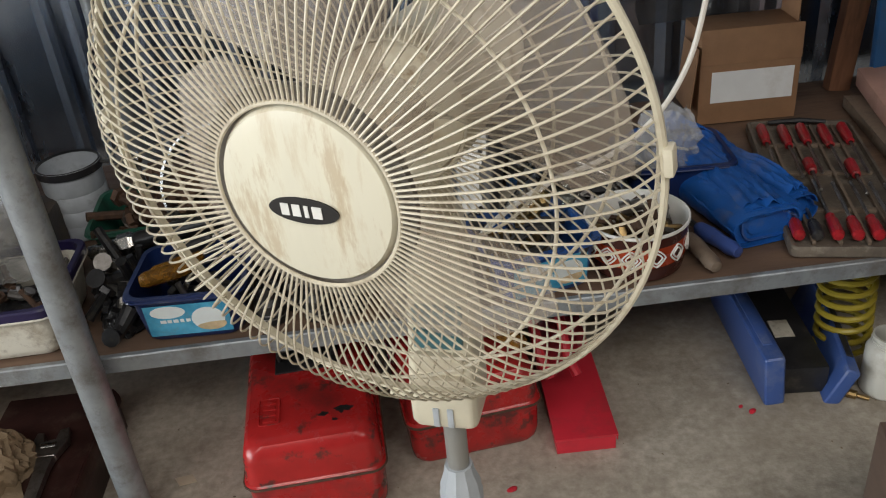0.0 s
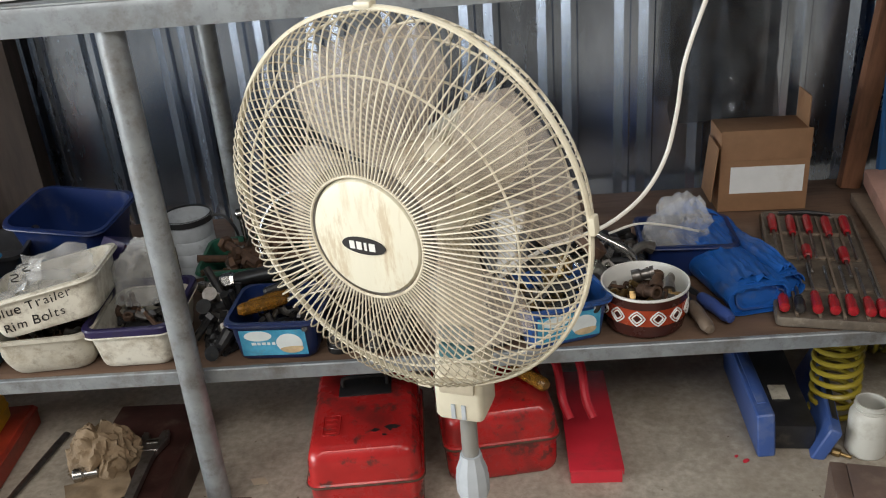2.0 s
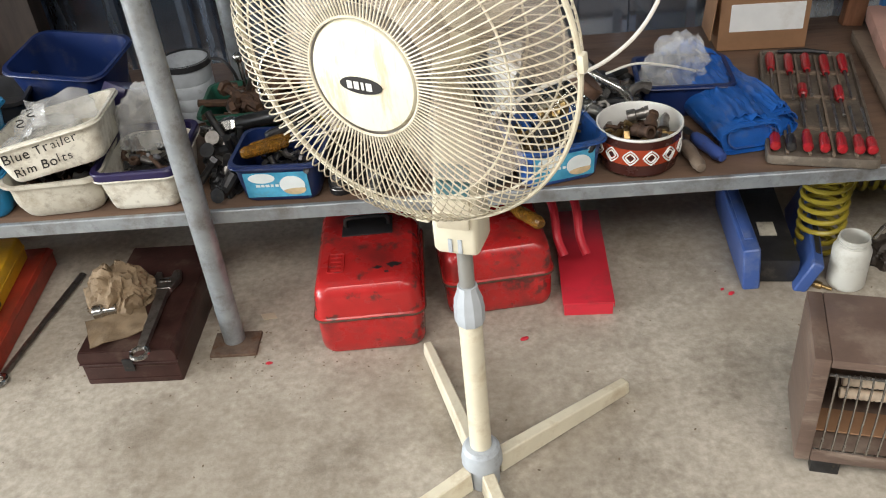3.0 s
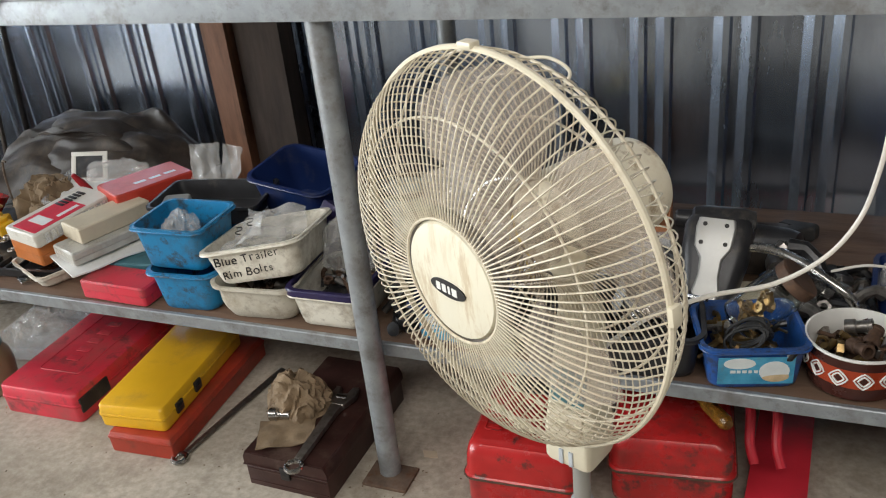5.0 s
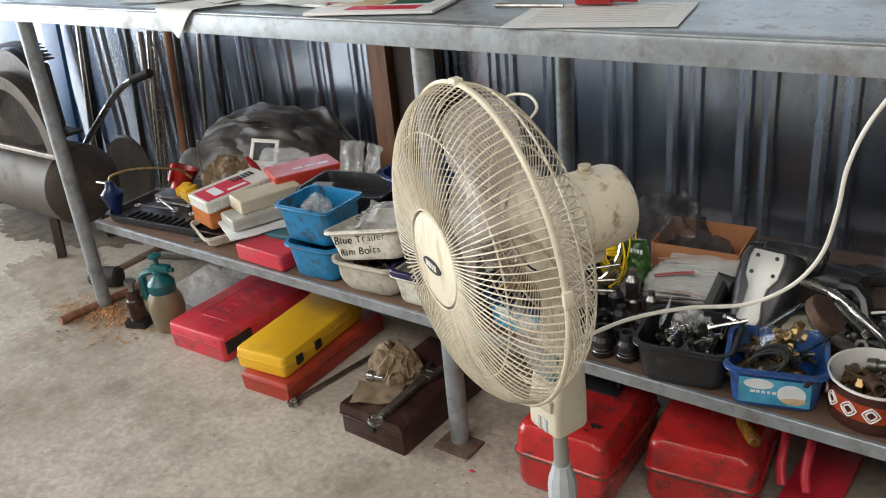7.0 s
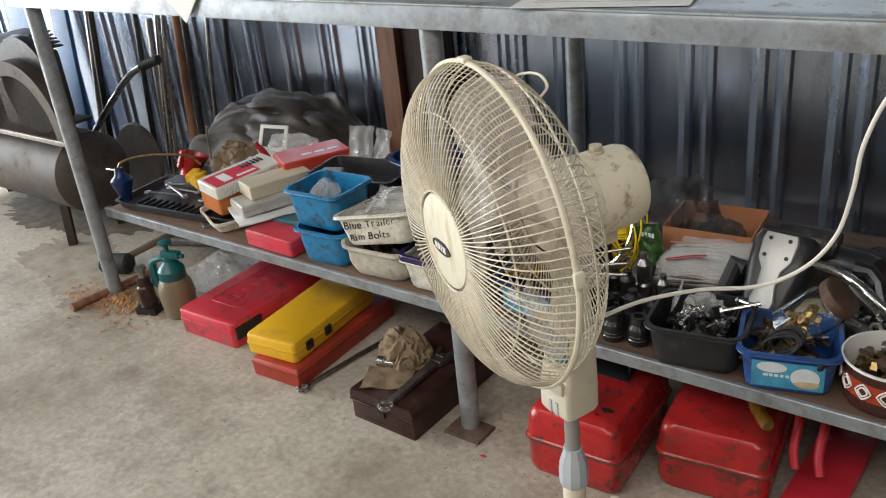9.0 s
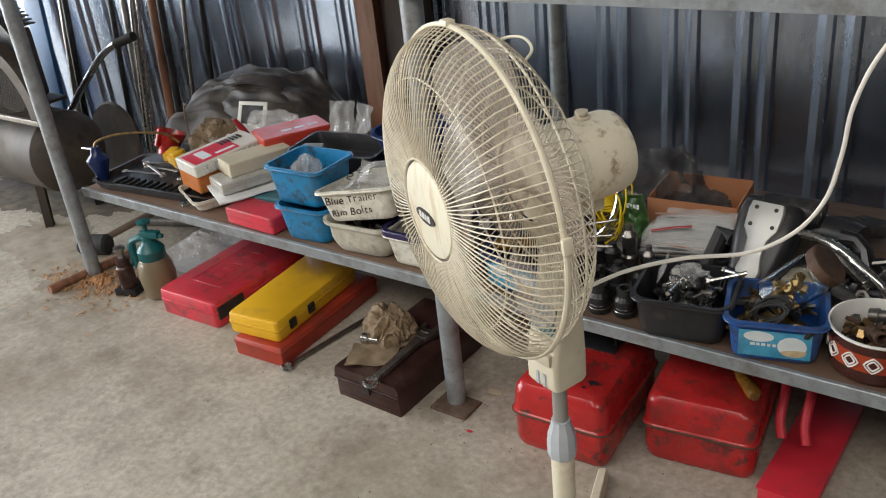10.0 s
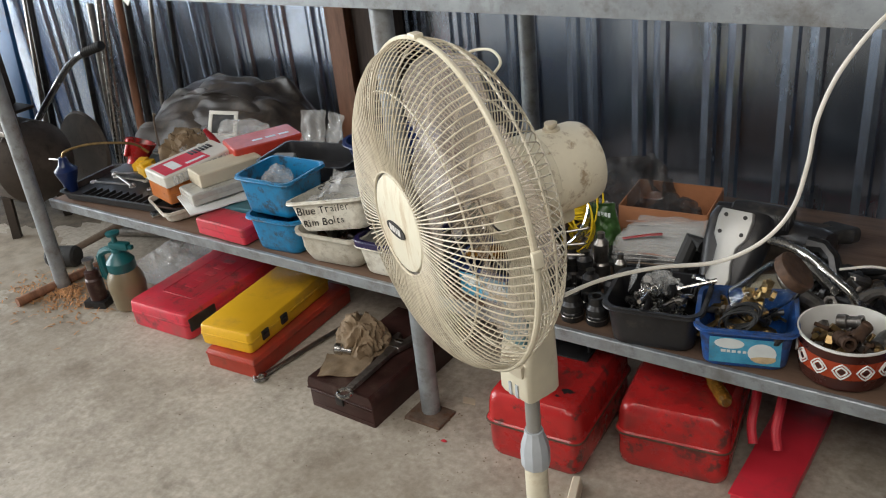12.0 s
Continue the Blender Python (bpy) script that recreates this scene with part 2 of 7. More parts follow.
    ring=pm("bright_galvanised_ring", (0.58, 0.60, 0.62), 0.3, 0.9, 0.12, 30, (0.3, 0.28, 0.26), 0.2, 40),
    oildirt=pm("oily_floor_dirt", (0.14, 0.115, 0.085), 0.9, 0, 0.4, 30, (0.27, 0.225, 0.165), 0.5, 12, 0.4, 160),
    trodden=pm("trodden_floor_dirt", (0.29, 0.245, 0.185), 0.9, 0, 0.25, 24, (0.39, 0.345, 0.28), 0.7, 9, 0.3, 160),
    traygrey=pm("grimy_moulded_tray", (0.13, 0.105, 0.08), 0.6, 0, 0.3, 24, (0.05, 0.04, 0.035), 0.45, 20, 0.3, 120, dirt2=((0.28, 0.24, 0.19), 0.52, 0.66, 34.0, 0.6)),
    shaving=pm("wood_shavings", (0.52, 0.27, 0.12), 0.9, 0, 0.35, 60),
    litter=pm("floor_litter", (0.20, 0.15, 0.10), 0.9, 0, 0.5, 90),
    clear=pm("cloudy_clear_plastic", (0.80, 0.82, 0.84), 0.2, 0, 0.06, 20, (0.6, 0.6, 0.58), 0.3, 14, 0.5, 60, alpha=0.30),
    bag=pm("crinkled_clear_bag", (0.88, 0.88, 0.86), 0.16, 0, 0.06, 30, (0.66, 0.63, 0.56), 0.25, 20, 0.3, 40, trans=0.35, ior=1.2, alpha=0.36),
    darkbag=pm("smoky_dark_bag", (0.12, 0.12, 0.125), 0.15, 0, 0.25, 20, (0.25, 0.24, 0.22), 0.3, 14, 0.6, 60, trans=0.3, ior=1.35, alpha=0.55),
    bluepanel=pm("blue_painted_panel", (0.02, 0.09, 0.22), 0.5, 0, 0.2, 9, GRIME, 0.2, 8),
    pinkboard=pm("dusty_pink_board", (0.42, 0.24, 0.19), 0.75, 0, 0.15, 12, (0.25, 0.17, 0.13), 0.3, 8),
    greyclear=pm("dusty_clear_box_plastic", (0.47, 0.46, 0.42), 0.3, 0, 0.12, 16, (0.26, 0.23, 0.18), 0.45, 18, 0.08),
    silver=pm("silver_plastic", (0.33, 0.33, 0.315), 0.38, 0.4, 0.1, 20, (0.3, 0.28, 0.24), 0.3, 20),
)


# ---- mesh helpers ----
rnd = random.Random(4)
SHELF = 0.304


def mesh_of(bm, name, mats, smooth=30):
    me = bpy.data.meshes.new(name)
    bmesh.ops.recalc_face_normals(bm, faces=bm.faces)
    bm.to_mesh(me)
    bm.free()
    for m in mats if isinstance(mats, (list, tuple)) else [mats]:
        me.materials.append(m)
    if smooth:
        for p in me.polygons:
            p.use_smooth = True
        me.set_sharp_from_angle(angle=radians(smooth))
    return me


def thing(name, m, label, category, group="", kind=""):
    ob = new(name)
    ob.empty_display_size = 0.05
    ob.matrix_world = m
    return tagged(ob, label, category, group, kind)


def part(name, bm, mat, parent, label="", smooth=30):
    ob = new(name, mesh_of(bm, name, mat, smooth))
    ob.parent = parent
    return tagged(ob, label)


def solo(name, bm, mat, m, label, category, group="", kind="", smooth=30):
    ob = new(name, mesh_of(bm, name, mat, smooth))
    ob.matrix_world = m
    return tagged(ob, label, category, group, kind)


def BM():
    return bmesh.new()


def box(bm, c, s, bevel=0.0, m=None, seg=2, idx=0):
    """A box of size s centred at c, its edges rounded by bevel."""
    r = bmesh.ops.create_cube(bm, size=1.0)
    vs = r["verts"]
    bmesh.ops.scale(bm, vec=s, verts=vs)
    es = list({e for v in vs for e in v.link_edges})
    fs = {f for v in vs for f in v.link_faces}
    if bevel:
        o = bmesh.ops.bevel(bm, geom=es, offset=bevel, segments=seg, affect="EDGES", profile=0.6)
        vs = list({v for f in o["faces"] for v in f.verts} | {v for v in vs if v.is_valid})
        fs = {f for v in vs for f in v.link_faces}
    for f in fs:
        f.material_index = idx
    mm = Matrix.Translation(c) if m is None else m @ Matrix.Translation(c)
    bmesh.ops.transform(bm, matrix=mm, verts=vs)
    return vs


def lathe(bm, prof, seg=32, m=None, caps=True, idx=0):
    """A turned body round z from (radius, height) pairs."""
    rings = []
    for r, z in prof:
        rings.append([bm.verts.new((r * math.cos(2 * math.pi * i / seg), r * math.sin(2 * math.pi * i / seg), z)) for i in range(seg)])
    fs = []
    for a, b in zip(rings, rings[1:]):
        for i in range(seg):
            j = (i + 1) % seg
            fs.append(bm.faces.new((a[i], a[j], b[j], b[i])))
    if caps:
        if prof[0][0] > 1e-5:
            fs.append(bm.faces.new(rings[0][::-1]))
        if prof[-1][0] > 1e-5:
            fs.append(bm.faces.new(rings[-1]))
    for f in fs:
        f.material_index = idx
    vs = [v for r in rings for v in r]
    if m is not None:
        bmesh.ops.transform(bm, matrix=m, verts=vs)
    return vs


def sweep(bm, pts, r, seg=8, closed=False, flat=1.0, idx=0):
    """A round bar of radius r (a number, or one a point) along pts."""
    pts = [Vector(p) for p in pts]
    n = len(pts)
    rr = r if isinstance(r, (list, tuple)) else [r] * n
    up = Vector((0.013, 0.021, 1.0))
    rings = []
    prev = None
    for i, p in enumerate(pts):
        a = pts[(i - 1) % n] if closed or i else p
        b = pts[(i + 1) % n] if closed or i < n - 1 else p
        t = (b - a).normalized() if (b - a).length > 1e-9 else Vector((0, 0, 1))
        if prev is None:
            u = t.cross(up if abs(t.dot(up)) < 0.95 else Vector((1, 0, 0))).normalized()
        else:
            u = (prev - t * prev.dot(t)).normalized()
        prev = u
        w = t.cross(u)
        rings.append([bm.verts.new(p + rr[i] * (math.cos(2 * math.pi * k / seg) * u + flat * math.sin(2 * math.pi * k / seg) * w)) for k in range(seg)])
    pairs = list(zip(rings, rings[1:])) + ([(rings[-1], rings[0])] if closed else [])
    for a, b in pairs:
        for k in range(seg):
            j = (k + 1) % seg
            bm.faces.new((a[k], a[j], b[j], b[k])).material_index = idx
    if not closed:
        bm.faces.new(rings[0][::-1]).material_index = idx
        bm.faces.new(rings[-1]).material_index = idx


def smooth_path(ctrl, n=12):
    """Points along a Catmull-Rom curve through ctrl."""
    c = [Vector(p) for p in ctrl]
    c = [c[0] * 2 - c[1]] + c + [c[-1] * 2 - c[-2]]
    out = []
    for i in range(1, len(c) - 2):
        for k in range(n):
            t = k / n
            p0, p1, p2, p3 = c[i - 1:i + 3]
            out.append(0.5 * (2 * p1 + (p2 - p0) * t + (2 * p0 - 5 * p1 + 4 * p2 - p3) * t * t + (3 * p1 - p0 - 3 * p2 + p3) * t ** 3))
    out.append(c[-2])
    return out


def rrect(w, d, r, n=5):
    """The outline of a rounded rectangle."""
    out = []
    for cx, cy, a0 in ((w / 2 - r, d / 2 - r, 0), (-w / 2 + r, d / 2 - r, 90), (-w / 2 + r, -d / 2 + r, 180), (w / 2 - r, -d / 2 + r, 270)):
        for k in range(n + 1):
            a = radians(a0 + 90 * k / n)
            out.append((cx + r * math.cos(a), cy + r * math.sin(a)))
    return out


def loft(bm, rings, cap0=True, cap1=True, idx=0):
    vs = [[bm.verts.new(p) for p in r] for r in rings]
    n = len(vs[0])
    for a, b in zip(vs, vs[1:]):
        for i in range(n):
            j = (i + 1) % n
            bm.faces.new((a[i], a[j], b[j], b[i])).material_index = idx
    if cap0:
        bm.faces.new(vs[0][::-1]).material_index = idx
    if cap1:
        bm.faces.new(vs[-1]).material_index = idx
    return [v for r in vs for v in r]


def tub_mesh(w, d, h, taper=0.86, r=0.03, lip=0.006, wall=0.0022, dent=0.0, seed=0, rimh=0.008):
    """An open plastic tub: tapered walls, rounded corners, a turned-out rim, an inside."""
    bm = BM()
    nz = noise

    def ring(k, z, grow):
        o = []
        for x, y in rrect(w * k + grow, d * k + grow, r * k):
            q = dent * nz.noise(Vector((x * 14 + seed, y * 14, z * 22 + seed * 3)))
            o.append((x * (1 + q), y * (1 + q), z + 0.25 * dent * h * nz.noise(Vector((x * 9, y * 9 + seed, 3.1))) * (z / h)))
        return o
    n = 6
    rings = [ring(taper * 0.93, 0.0, 0)] + [ring(taper + (1 - taper) * i / n, max(0.004, h * i / n) if i else 0.005, 0) for i in range(n)]
    rings += [ring(1, h - rimh, 0), ring(1, h - rimh, lip * 2), ring(1, h, lip * 2), ring(1, h, -wall)]
    rings += [ring(taper + (1 - taper) * (1 - i / 4), h * (1 - i / 4) + (wall if i == 4 else 0), -2 * wall) for i in range(1, 5)]
    loft(bm, rings)
    return bm


def crumple(w, d, h, seed, n=26, power=0.6, rough=0.35, freq=9.0):
    """A crumpled heap of cloth or film: a closed lump with folds."""
    bm = BM()
    bmesh.ops.create_icosphere(bm, subdivisions=5, radius=1.0)
    o = Vector((seed * 3.7, seed * 1.3, seed * 7.1))
    for v in bm.verts:
        p = v.co.copy()
        q = p + 0.35 * Vector((noise.noise(p * 2.1 + o), noise.noise(p * 2.1 - o), noise.noise(p * 2.1 + o * 2)))
        f = 0.75 + noise.noise(q * 1.3 + o) * 0.45 - abs(noise.noise(q * 2.4 + o)) * 0.75 - 0.30 * abs(noise.noise(q * freq * 0.55 + o))
        s = 1 - rough * 0.5 + rough * 0.9 * (f - 0.4)
        z = p.z if p.z > 0 else p.z * 0.12
        v.co = Vector((p.x * s * w / 2, p.y * s * d / 2, max(0.0, z) * s * h + 0.0005))
    return bm


def sheet(w, d, fn, nx=18, ny=14, thick=0.0015):
    """A thin bent sheet: fn(u, v) gives the offset of a point at (u, v) in 0..1."""
    bm = BM()
    g = [[bm.verts.new(Vector(((i / nx - 0.5) * w, (j / ny - 0.5) * d, 0)) + Vector(fn(i / nx, j / ny))) for i in range(nx + 1)] for j in range(ny + 1)]
    for j in range(ny):
        for i in range(nx):
            bm.faces.new((g[j][i], g[j][i + 1], g[j + 1][i + 1], g[j + 1][i]))
    bmesh.ops.recalc_face_normals(bm, faces=bm.faces)
    bmesh.ops.solidify(bm, geom=list(bm.faces), thickness=thick)
    return bm


def text_bm(s, size, thick=0.0006):
    cu = bpy.data.curves.new("t", "FONT")
    cu.body, cu.size, cu.extrude, cu.align_x, cu.align_y = s, size, thick, "CENTER", "BOTTOM_BASELINE"
    cu.offset, cu.shear, cu.space_character = -0.0001, 0.12, 1.12
    ob = new("t", cu)
    bpy.context.view_layer.update()
    me = bpy.data.meshes.new_from_object(ob.evaluated_get(bpy.context.evaluated_depsgraph_get()))
    bm = BM()
    bm.from_mesh(me)
    bpy.data.objects.remove(ob)
    bpy.data.meshes.remove(me)
    bpy.data.curves.remove(cu)
    return bm


# ---- the shed ----
WALL_Y = 0.81


def slab(name, lo, hi, mat, kind="structure", label="", category=""):
    bm = BM()
    c = [(a + b) / 2 for a, b in zip(lo, hi)]
    box(bm, c, [b - a for a, b in zip(lo, hi)])
    return solo(name, bm, mat, Matrix(), label, category, "", kind, 0)


slab("floor", (-6, -5, -0.12), (4.5, 1.0, 0), M["concrete"], label="worn dusty grey concrete workshop floor", category="floor")
# unseen outer ground, its colour raised to brighten reflections in the wall
bm = BM()
for x0, x1, y0, y1 in ((-1500, 1500, -1500, -5), (-1500, -6, -5, 1500), (4.5, 1500, -5, 1500), (-6, 4.5, 1.0, 1500)):
    bm.faces.new([bm.verts.new(p) for p in ((x0, y0, -0.06), (x1, y0, -0.06), (x1, y1, -0.06), (x0, y1, -0.06))])
solo("ground", bm, M["ground"], Matrix(), "unseen ground outside the shed, lightened to reflect in the sheet wall", "ground", kind="structure", smooth=0)


def corrugated(name, x0, x1, y, z0, z1, label):
    """Ribbed sheet: low ribs in pairs between flat pans."""
    bm = BM()
    prof, x = [], x0
    pitch = 0.19
    while x < x1:
        prof += [(x, 0), (x + 0.066, 0), (x + 0.088, -0.012), (x + 0.102, -0.012), (x + 0.108, 0), (x + 0.126, 0), (x + 0.148, -0.012), (x + 0.162, -0.012), (x + 0.168, 0)]
        x += pitch
    rows = []
    for z in (z0, z1):
        rows.append([bm.verts.new((px, y + py, z)) for px, py in prof])
    back = []
    for z in (z0, z1):
        back.append([bm.verts.new((px, y + 0.06, z)) for px, py in (prof[0], prof[-1])])
    for i in range(len(prof) - 1):
        bm.faces.new((rows[0][i], rows[0][i + 1], rows[1][i + 1], rows[1][i]))
    bm.faces.new((back[0][1], back[0][0], back[1][0], back[1][1]))
    return solo(name, bm, M["zinc"], Matrix(), label, "wall", kind="structure", smooth=0)


corrugated("wall_north", -6, 4.5, WALL_Y, 0.0, 3.0, "ribbed galvanised steel sheet wall of the shed")
# unseen side and end walls, added to limit the light to one end
slab("wall_east", (4.45, -5, 0), (4.6, 1.0, 3.0), M["roofsheet"], label="unseen plain steel side wall added to close the shed", category="wall")
slab("wall_west", (-6.1, 0.55, 0), (-5.95, 1.0, 3.0), M["roofsheet"], label="unseen plain steel end wall added beside the opening", category="wall")
slab("wall_west_header", (-6.1, -5, 2.8), (-5.95, 0.55, 3.0), M["roofsheet"], label="unseen steel header added above the end opening", category="wall")
# unseen front wall, added so the ribbed sheet reflects something dark
slab("wall_south", (-5.95, -5.1, 0), (4.5, -4.95, 2.9), M["roofsheet"], label="unseen dark front wall added to darken reflections in the ribbed sheet", category="wall")
slab("wall_south_header", (-6, -5.1, 2.9), (4.5, -4.95, 3.0), M["roofsheet"], label="unseen steel header added above the front wall", category="wall")
# unseen roof added to shut out the sky, opened under the fill lamp
bm = BM()
for lo, hi in (((-6.1, -2.05, 3.0), (4.6, 1.0, 3.08)), ((-6.1, -5.1, 3.0), (4.6, -3.35, 3.08)), ((-6.1, -3.35, 3.0), (-2.3, -2.05, 3.08)), ((3.1, -3.35, 3.0), (4.6, -2.05, 3.08))):
    box(bm, [(p + q) / 2 for p, q in zip(lo, hi)], [q - p for p, q in zip(lo, hi)])
solo("ceiling", bm, M["roofsheet"], Matrix(), "unseen dull sheet roof added to block the sky, with a gap for the fill lamp", "ceiling", kind="structure", smooth=0)
slab("wall_timber_post", (-0.79, 0.68, 0), (-0.715, 0.765, 3.0), M["timber"], label="brown timber post against the sheet wall", category="post")
# plain dark upright strip to the right of the timber post
slab("wall_dark_post", (-0.70, 0.70, 0), (-0.56, 0.766, 3.0), M["darkstrip"], label="dark upright strip beside the brown timber post", category="post")


# ---- the steel bench with its lower shelf ----
def bench():
    b = thing("workbench", pose(0, 0, 0), "long grey steel workbench on round pipe legs", "workbench")
    x0, x1, y0, y1 = -1.52, 2.3, -0.06, 0.64
    bm = BM()
    box(bm, ((x0 + x1) / 2, (y0 + y1) / 2 + 0.004, 0.986), (x1 - x0, y1 - y0 - 0.004, 0.008), 0.002)
    part("benchtop", bm, M["benchtop"], b, "scratched grey-green steel top")
    bm = BM()
    prof = [(y0 + 0.006, 0.944), (y0, 0.944), (y0, 0.978), (y0 + 0.003, 0.986), (y0 + 0.010, 0.990), (y0 + 0.03, 0.9915), (y0 + 0.03, 0.984), (y0 + 0.006, 0.982)]
    loft(bm, [[(x, y, z) for y, z in prof] for x in (x0, x1)])
    part("front_rail", bm, M["steel"], b, "grey painted angle-iron edge")
    bm = BM()
    box(bm, (x0 + 0.003, 0.29, 0.963), (0.006, 0.68, 0.04))
    part("end_rail", bm, M["steel"], b)
    for x in (0.0, -1.445):
        bm = BM()
        lathe(bm, [(0.0225, 0.008), (0.0225, 0.982)], 24, pose(x, -0.030, 0))
        leg = part("leg", bm, M["steel"], b, "grey round pipe leg")
        bm = BM()
        box(bm, (x + 0.006, -0.044, 0.004), (0.098, 0.072, 0.008), 0.002)
        part("base_plate", bm, M["plate"], leg, "rusty square base plate")
    bm = BM()
    lathe(bm, [(0.022, 0), (0.022, 0.982)], 20, pose(-0.03, 0.57, 0))
    part("rear_leg", bm, M["steel"], b)
    bm = BM()
    box(bm, (0.39, 0.375, SHELF - 0.006), (3.6, 0.73, 0.012), 0.001)
    part("shelf_board", bm, M["shelfwood"], b, "dark stained brown shelf board")
    bm = BM()
    prof = [(0.0, SHELF - 0.027), (0.004, SHELF - 0.027), (0.004, SHELF + 0.0005), (0.008, SHELF + 0.001), (0.008, SHELF + 0.002), (0.0, SHELF + 0.002), (-0.002, SHELF)]
    loft(bm, [[(x, y, z) for y, z in prof] for x in (-1.42, 2.2)])
    part("shelf_rail", bm, M["steel"], b, "grey angle-iron shelf edge")


bench()


# ---- the pedestal fan ----
def pedestal_fan():
    f = thing("pedestal_fan", pose(0.512, -0.431, 0), "ivory pedestal fan with a round wire guard, blades at rest", "fan")
    # cross feet
    for a, ln in ((107, 0.35), (216, 0.33), (287, 0.33), (36, 0.335)):
        bm = BM()
        rings = []
        for s, w, z0, z1 in ((0.03, 0.036, 0.012, 0.052), (0.12, 0.034, 0.010, 0.046), (ln - 0.006, 0.030, 0.002, 0.030), (ln, 0.026, 0.004, 0.026)):
            rings.append([(s, -w * 0.38, z0), (s, w * 0.38, z0), (s, w * 0.38 - 0.003, z1), (s, -w * 0.38 + 0.003, z1)])
        loft(bm, rings)
        bmesh.ops.bevel(bm, geom=list(bm.edges), offset=0.002, segments=1, affect="EDGES")
        bmesh.ops.rotate(bm, cent=(0, 0, 0), matrix=Matrix.Rotation(radians(a), 3, "Z"), verts=bm.verts)
        part("foot", bm, M["ivory"], f, "scuffed ivory steel foot")
    bm = BM()
    lathe(bm, [(0.027, 0.006), (0.028, 0.010), (0.028, 0.050), (0.034, 0.056), (0.034, 0.068), (0.031, 0.086), (0.026, 0.092), (0.018, 0.094)], 40)
    part("base_hub", bm, M["greyplastic"], f, "grey plastic base socket")
    bm = BM()
    lathe(bm, [(0.0178, 0.09), (0.0178, 0.365)], 32)
    part("outer_pole", bm, M["ivory"], f)
    bm = BM()
    lathe(bm, [(0.0215, 0.358), (0.0225, 0.361), (0.0225, 0.388), (0.0215, 0.391), (0.021, 0.400), (0.0155, 0.416), (0.0145, 0.424)], 10)
    part("height_collar", bm, M["greyplastic"], f, "grey height-lock collar", 20)
    bm = BM()
    lathe(bm, [(0.0112, 0.40), (0.0112, 0.53)], 28)
    part("inner_pole", bm, M["silver"], f, "dull grey steel inner pole")
    # switch box under the head, turned like the head's middle position
    yaw = radians(-108)
    R = Matrix.Rotation(yaw, 4, "Z")
    bm = BM()
    rings = []
    for z, a, b, w in ((0.500, -0.026, 0.030, 0.060), (0.506, -0.029, 0.033, 0.064), (0.545, -0.029, 0.033, 0.064), (0.60, -0.028, 0.022, 0.060), (0.68, -0.026, 0.010, 0.052), (0.713, -0.024, 0.005, 0.046), (0.722, -0.018, 0.0, 0.038)):
        rings.append([((a + b) / 2 + x, y, z) for x, y in rrect(b - a, w, 0.008, 3)])
    loft(bm, rings)
    bmesh.ops.transform(bm, matrix=R, verts=bm.verts)
    sb = part("switch_box", bm, M["ivory"], f, "grubby ivory switch box")
    for i in range(4):
        bm = BM()
        box(bm, (0.030 - 0.0050 * i, 0.0, 0.552 + 0.023 * i), (0.014, 0.046, 0.020), 0.004, m=R)
        part("push_button", bm, M["tealdark" if i > 1 else "cream"], sb, "teal push button" if i > 1 else "cream push button")
    bm = BM()
    for y in (-0.011, 0.011):
        box(bm, (0.0330, y * 0.62, 0.514), (0.003, 0.006, 0.022), 0.001, m=R)
    part("cable_clip", bm, M["greyplastic"], sb)
    bm = BM()
    lathe(bm, [(0.020, 0.715), (0.020, 0.765), (0.018, 0.79)], 20)
    part("neck", bm, M["cream"], f, "yellowed plastic neck")

    # head: local +x is forward along the shaft
    H = Matrix.Translation((0.0, 0.0, 0.822)) @ Matrix.Rotation(radians(HEAD_YAW), 4, "Z") @ Matrix.Rotation(radians(HEAD_DIP), 4, "Y") @ Matrix.Rotation(radians(90), 4, "Y") @ Matrix.Translation((0, 0, 0.011))
    # from here local z is the shaft, forward positive
    RIM, R0 = 0.098, 0.213
    bm = BM()
    lathe(bm, [(0.0, -0.118), (0.030, -0.1178), (0.046, -0.1165), (0.0525, -0.112), (0.0555, -0.103), (0.0563, -0.082), (0.0565, -0.042), (0.0560, -0.0405), (0.0575, -0.039), (0.059, 0.012), (0.054, 0.026), (0.03, 0.028), (0.0, 0.028)], 40, caps=False)
    bmesh.ops.transform(bm, matrix=H, verts=bm.verts)
    motor = part("motor_housing", bm, M["motor"], f, "brown-stained ivory motor housing")
    bm = BM()
    lathe(bm, [(0.0115, 0.0), (0.0115, 0.0025), (0.006, 0.003), (0.006, 0.006), (0.0085, 0.0065), (0.0085, 0.0105), (0.0, 0.011)], 16, H @ Matrix.Translation((-0.0555, 0.0, -0.066)) @ Matrix.Rotation(radians(-90), 4, "Y"))
    part("oscillation_knob", bm, M["cream"], motor, "small cream knob")
    bm = BM()
    box(bm, (0.060, 0, -0.035), (0.026, 0.040, 0.095), 0.008, m=H)
    part("pivot_block", bm, M["ivory"], motor)

    # guard wires, each a bar of its own on one shared mesh
    def wire_set(name, prof, n, r, ring_r, ring_z, lab):
        b2 = BM()
        sweep(b2, [(ring_r * math.cos(2 * math.pi * k / 72), ring_r * math.sin(2 * math.pi * k / 72), ring_z) for k in range(72)], 0.0016, 6, True)
        base = part(name, b2, M["ivorywire"], f, lab)
        base.matrix_basis = H
        b2 = BM()
        sweep(b2, [(q, 0, z) for q, z in prof], r, 5)
        me = mesh_of(b2, "wire", M["ivorywire"])
        for k in range(n):
            w = new("wire", me)
            w.parent = base
            w.matrix_basis = Matrix.Rotation(2 * math.pi * k / n, 4, "Z")
        return base

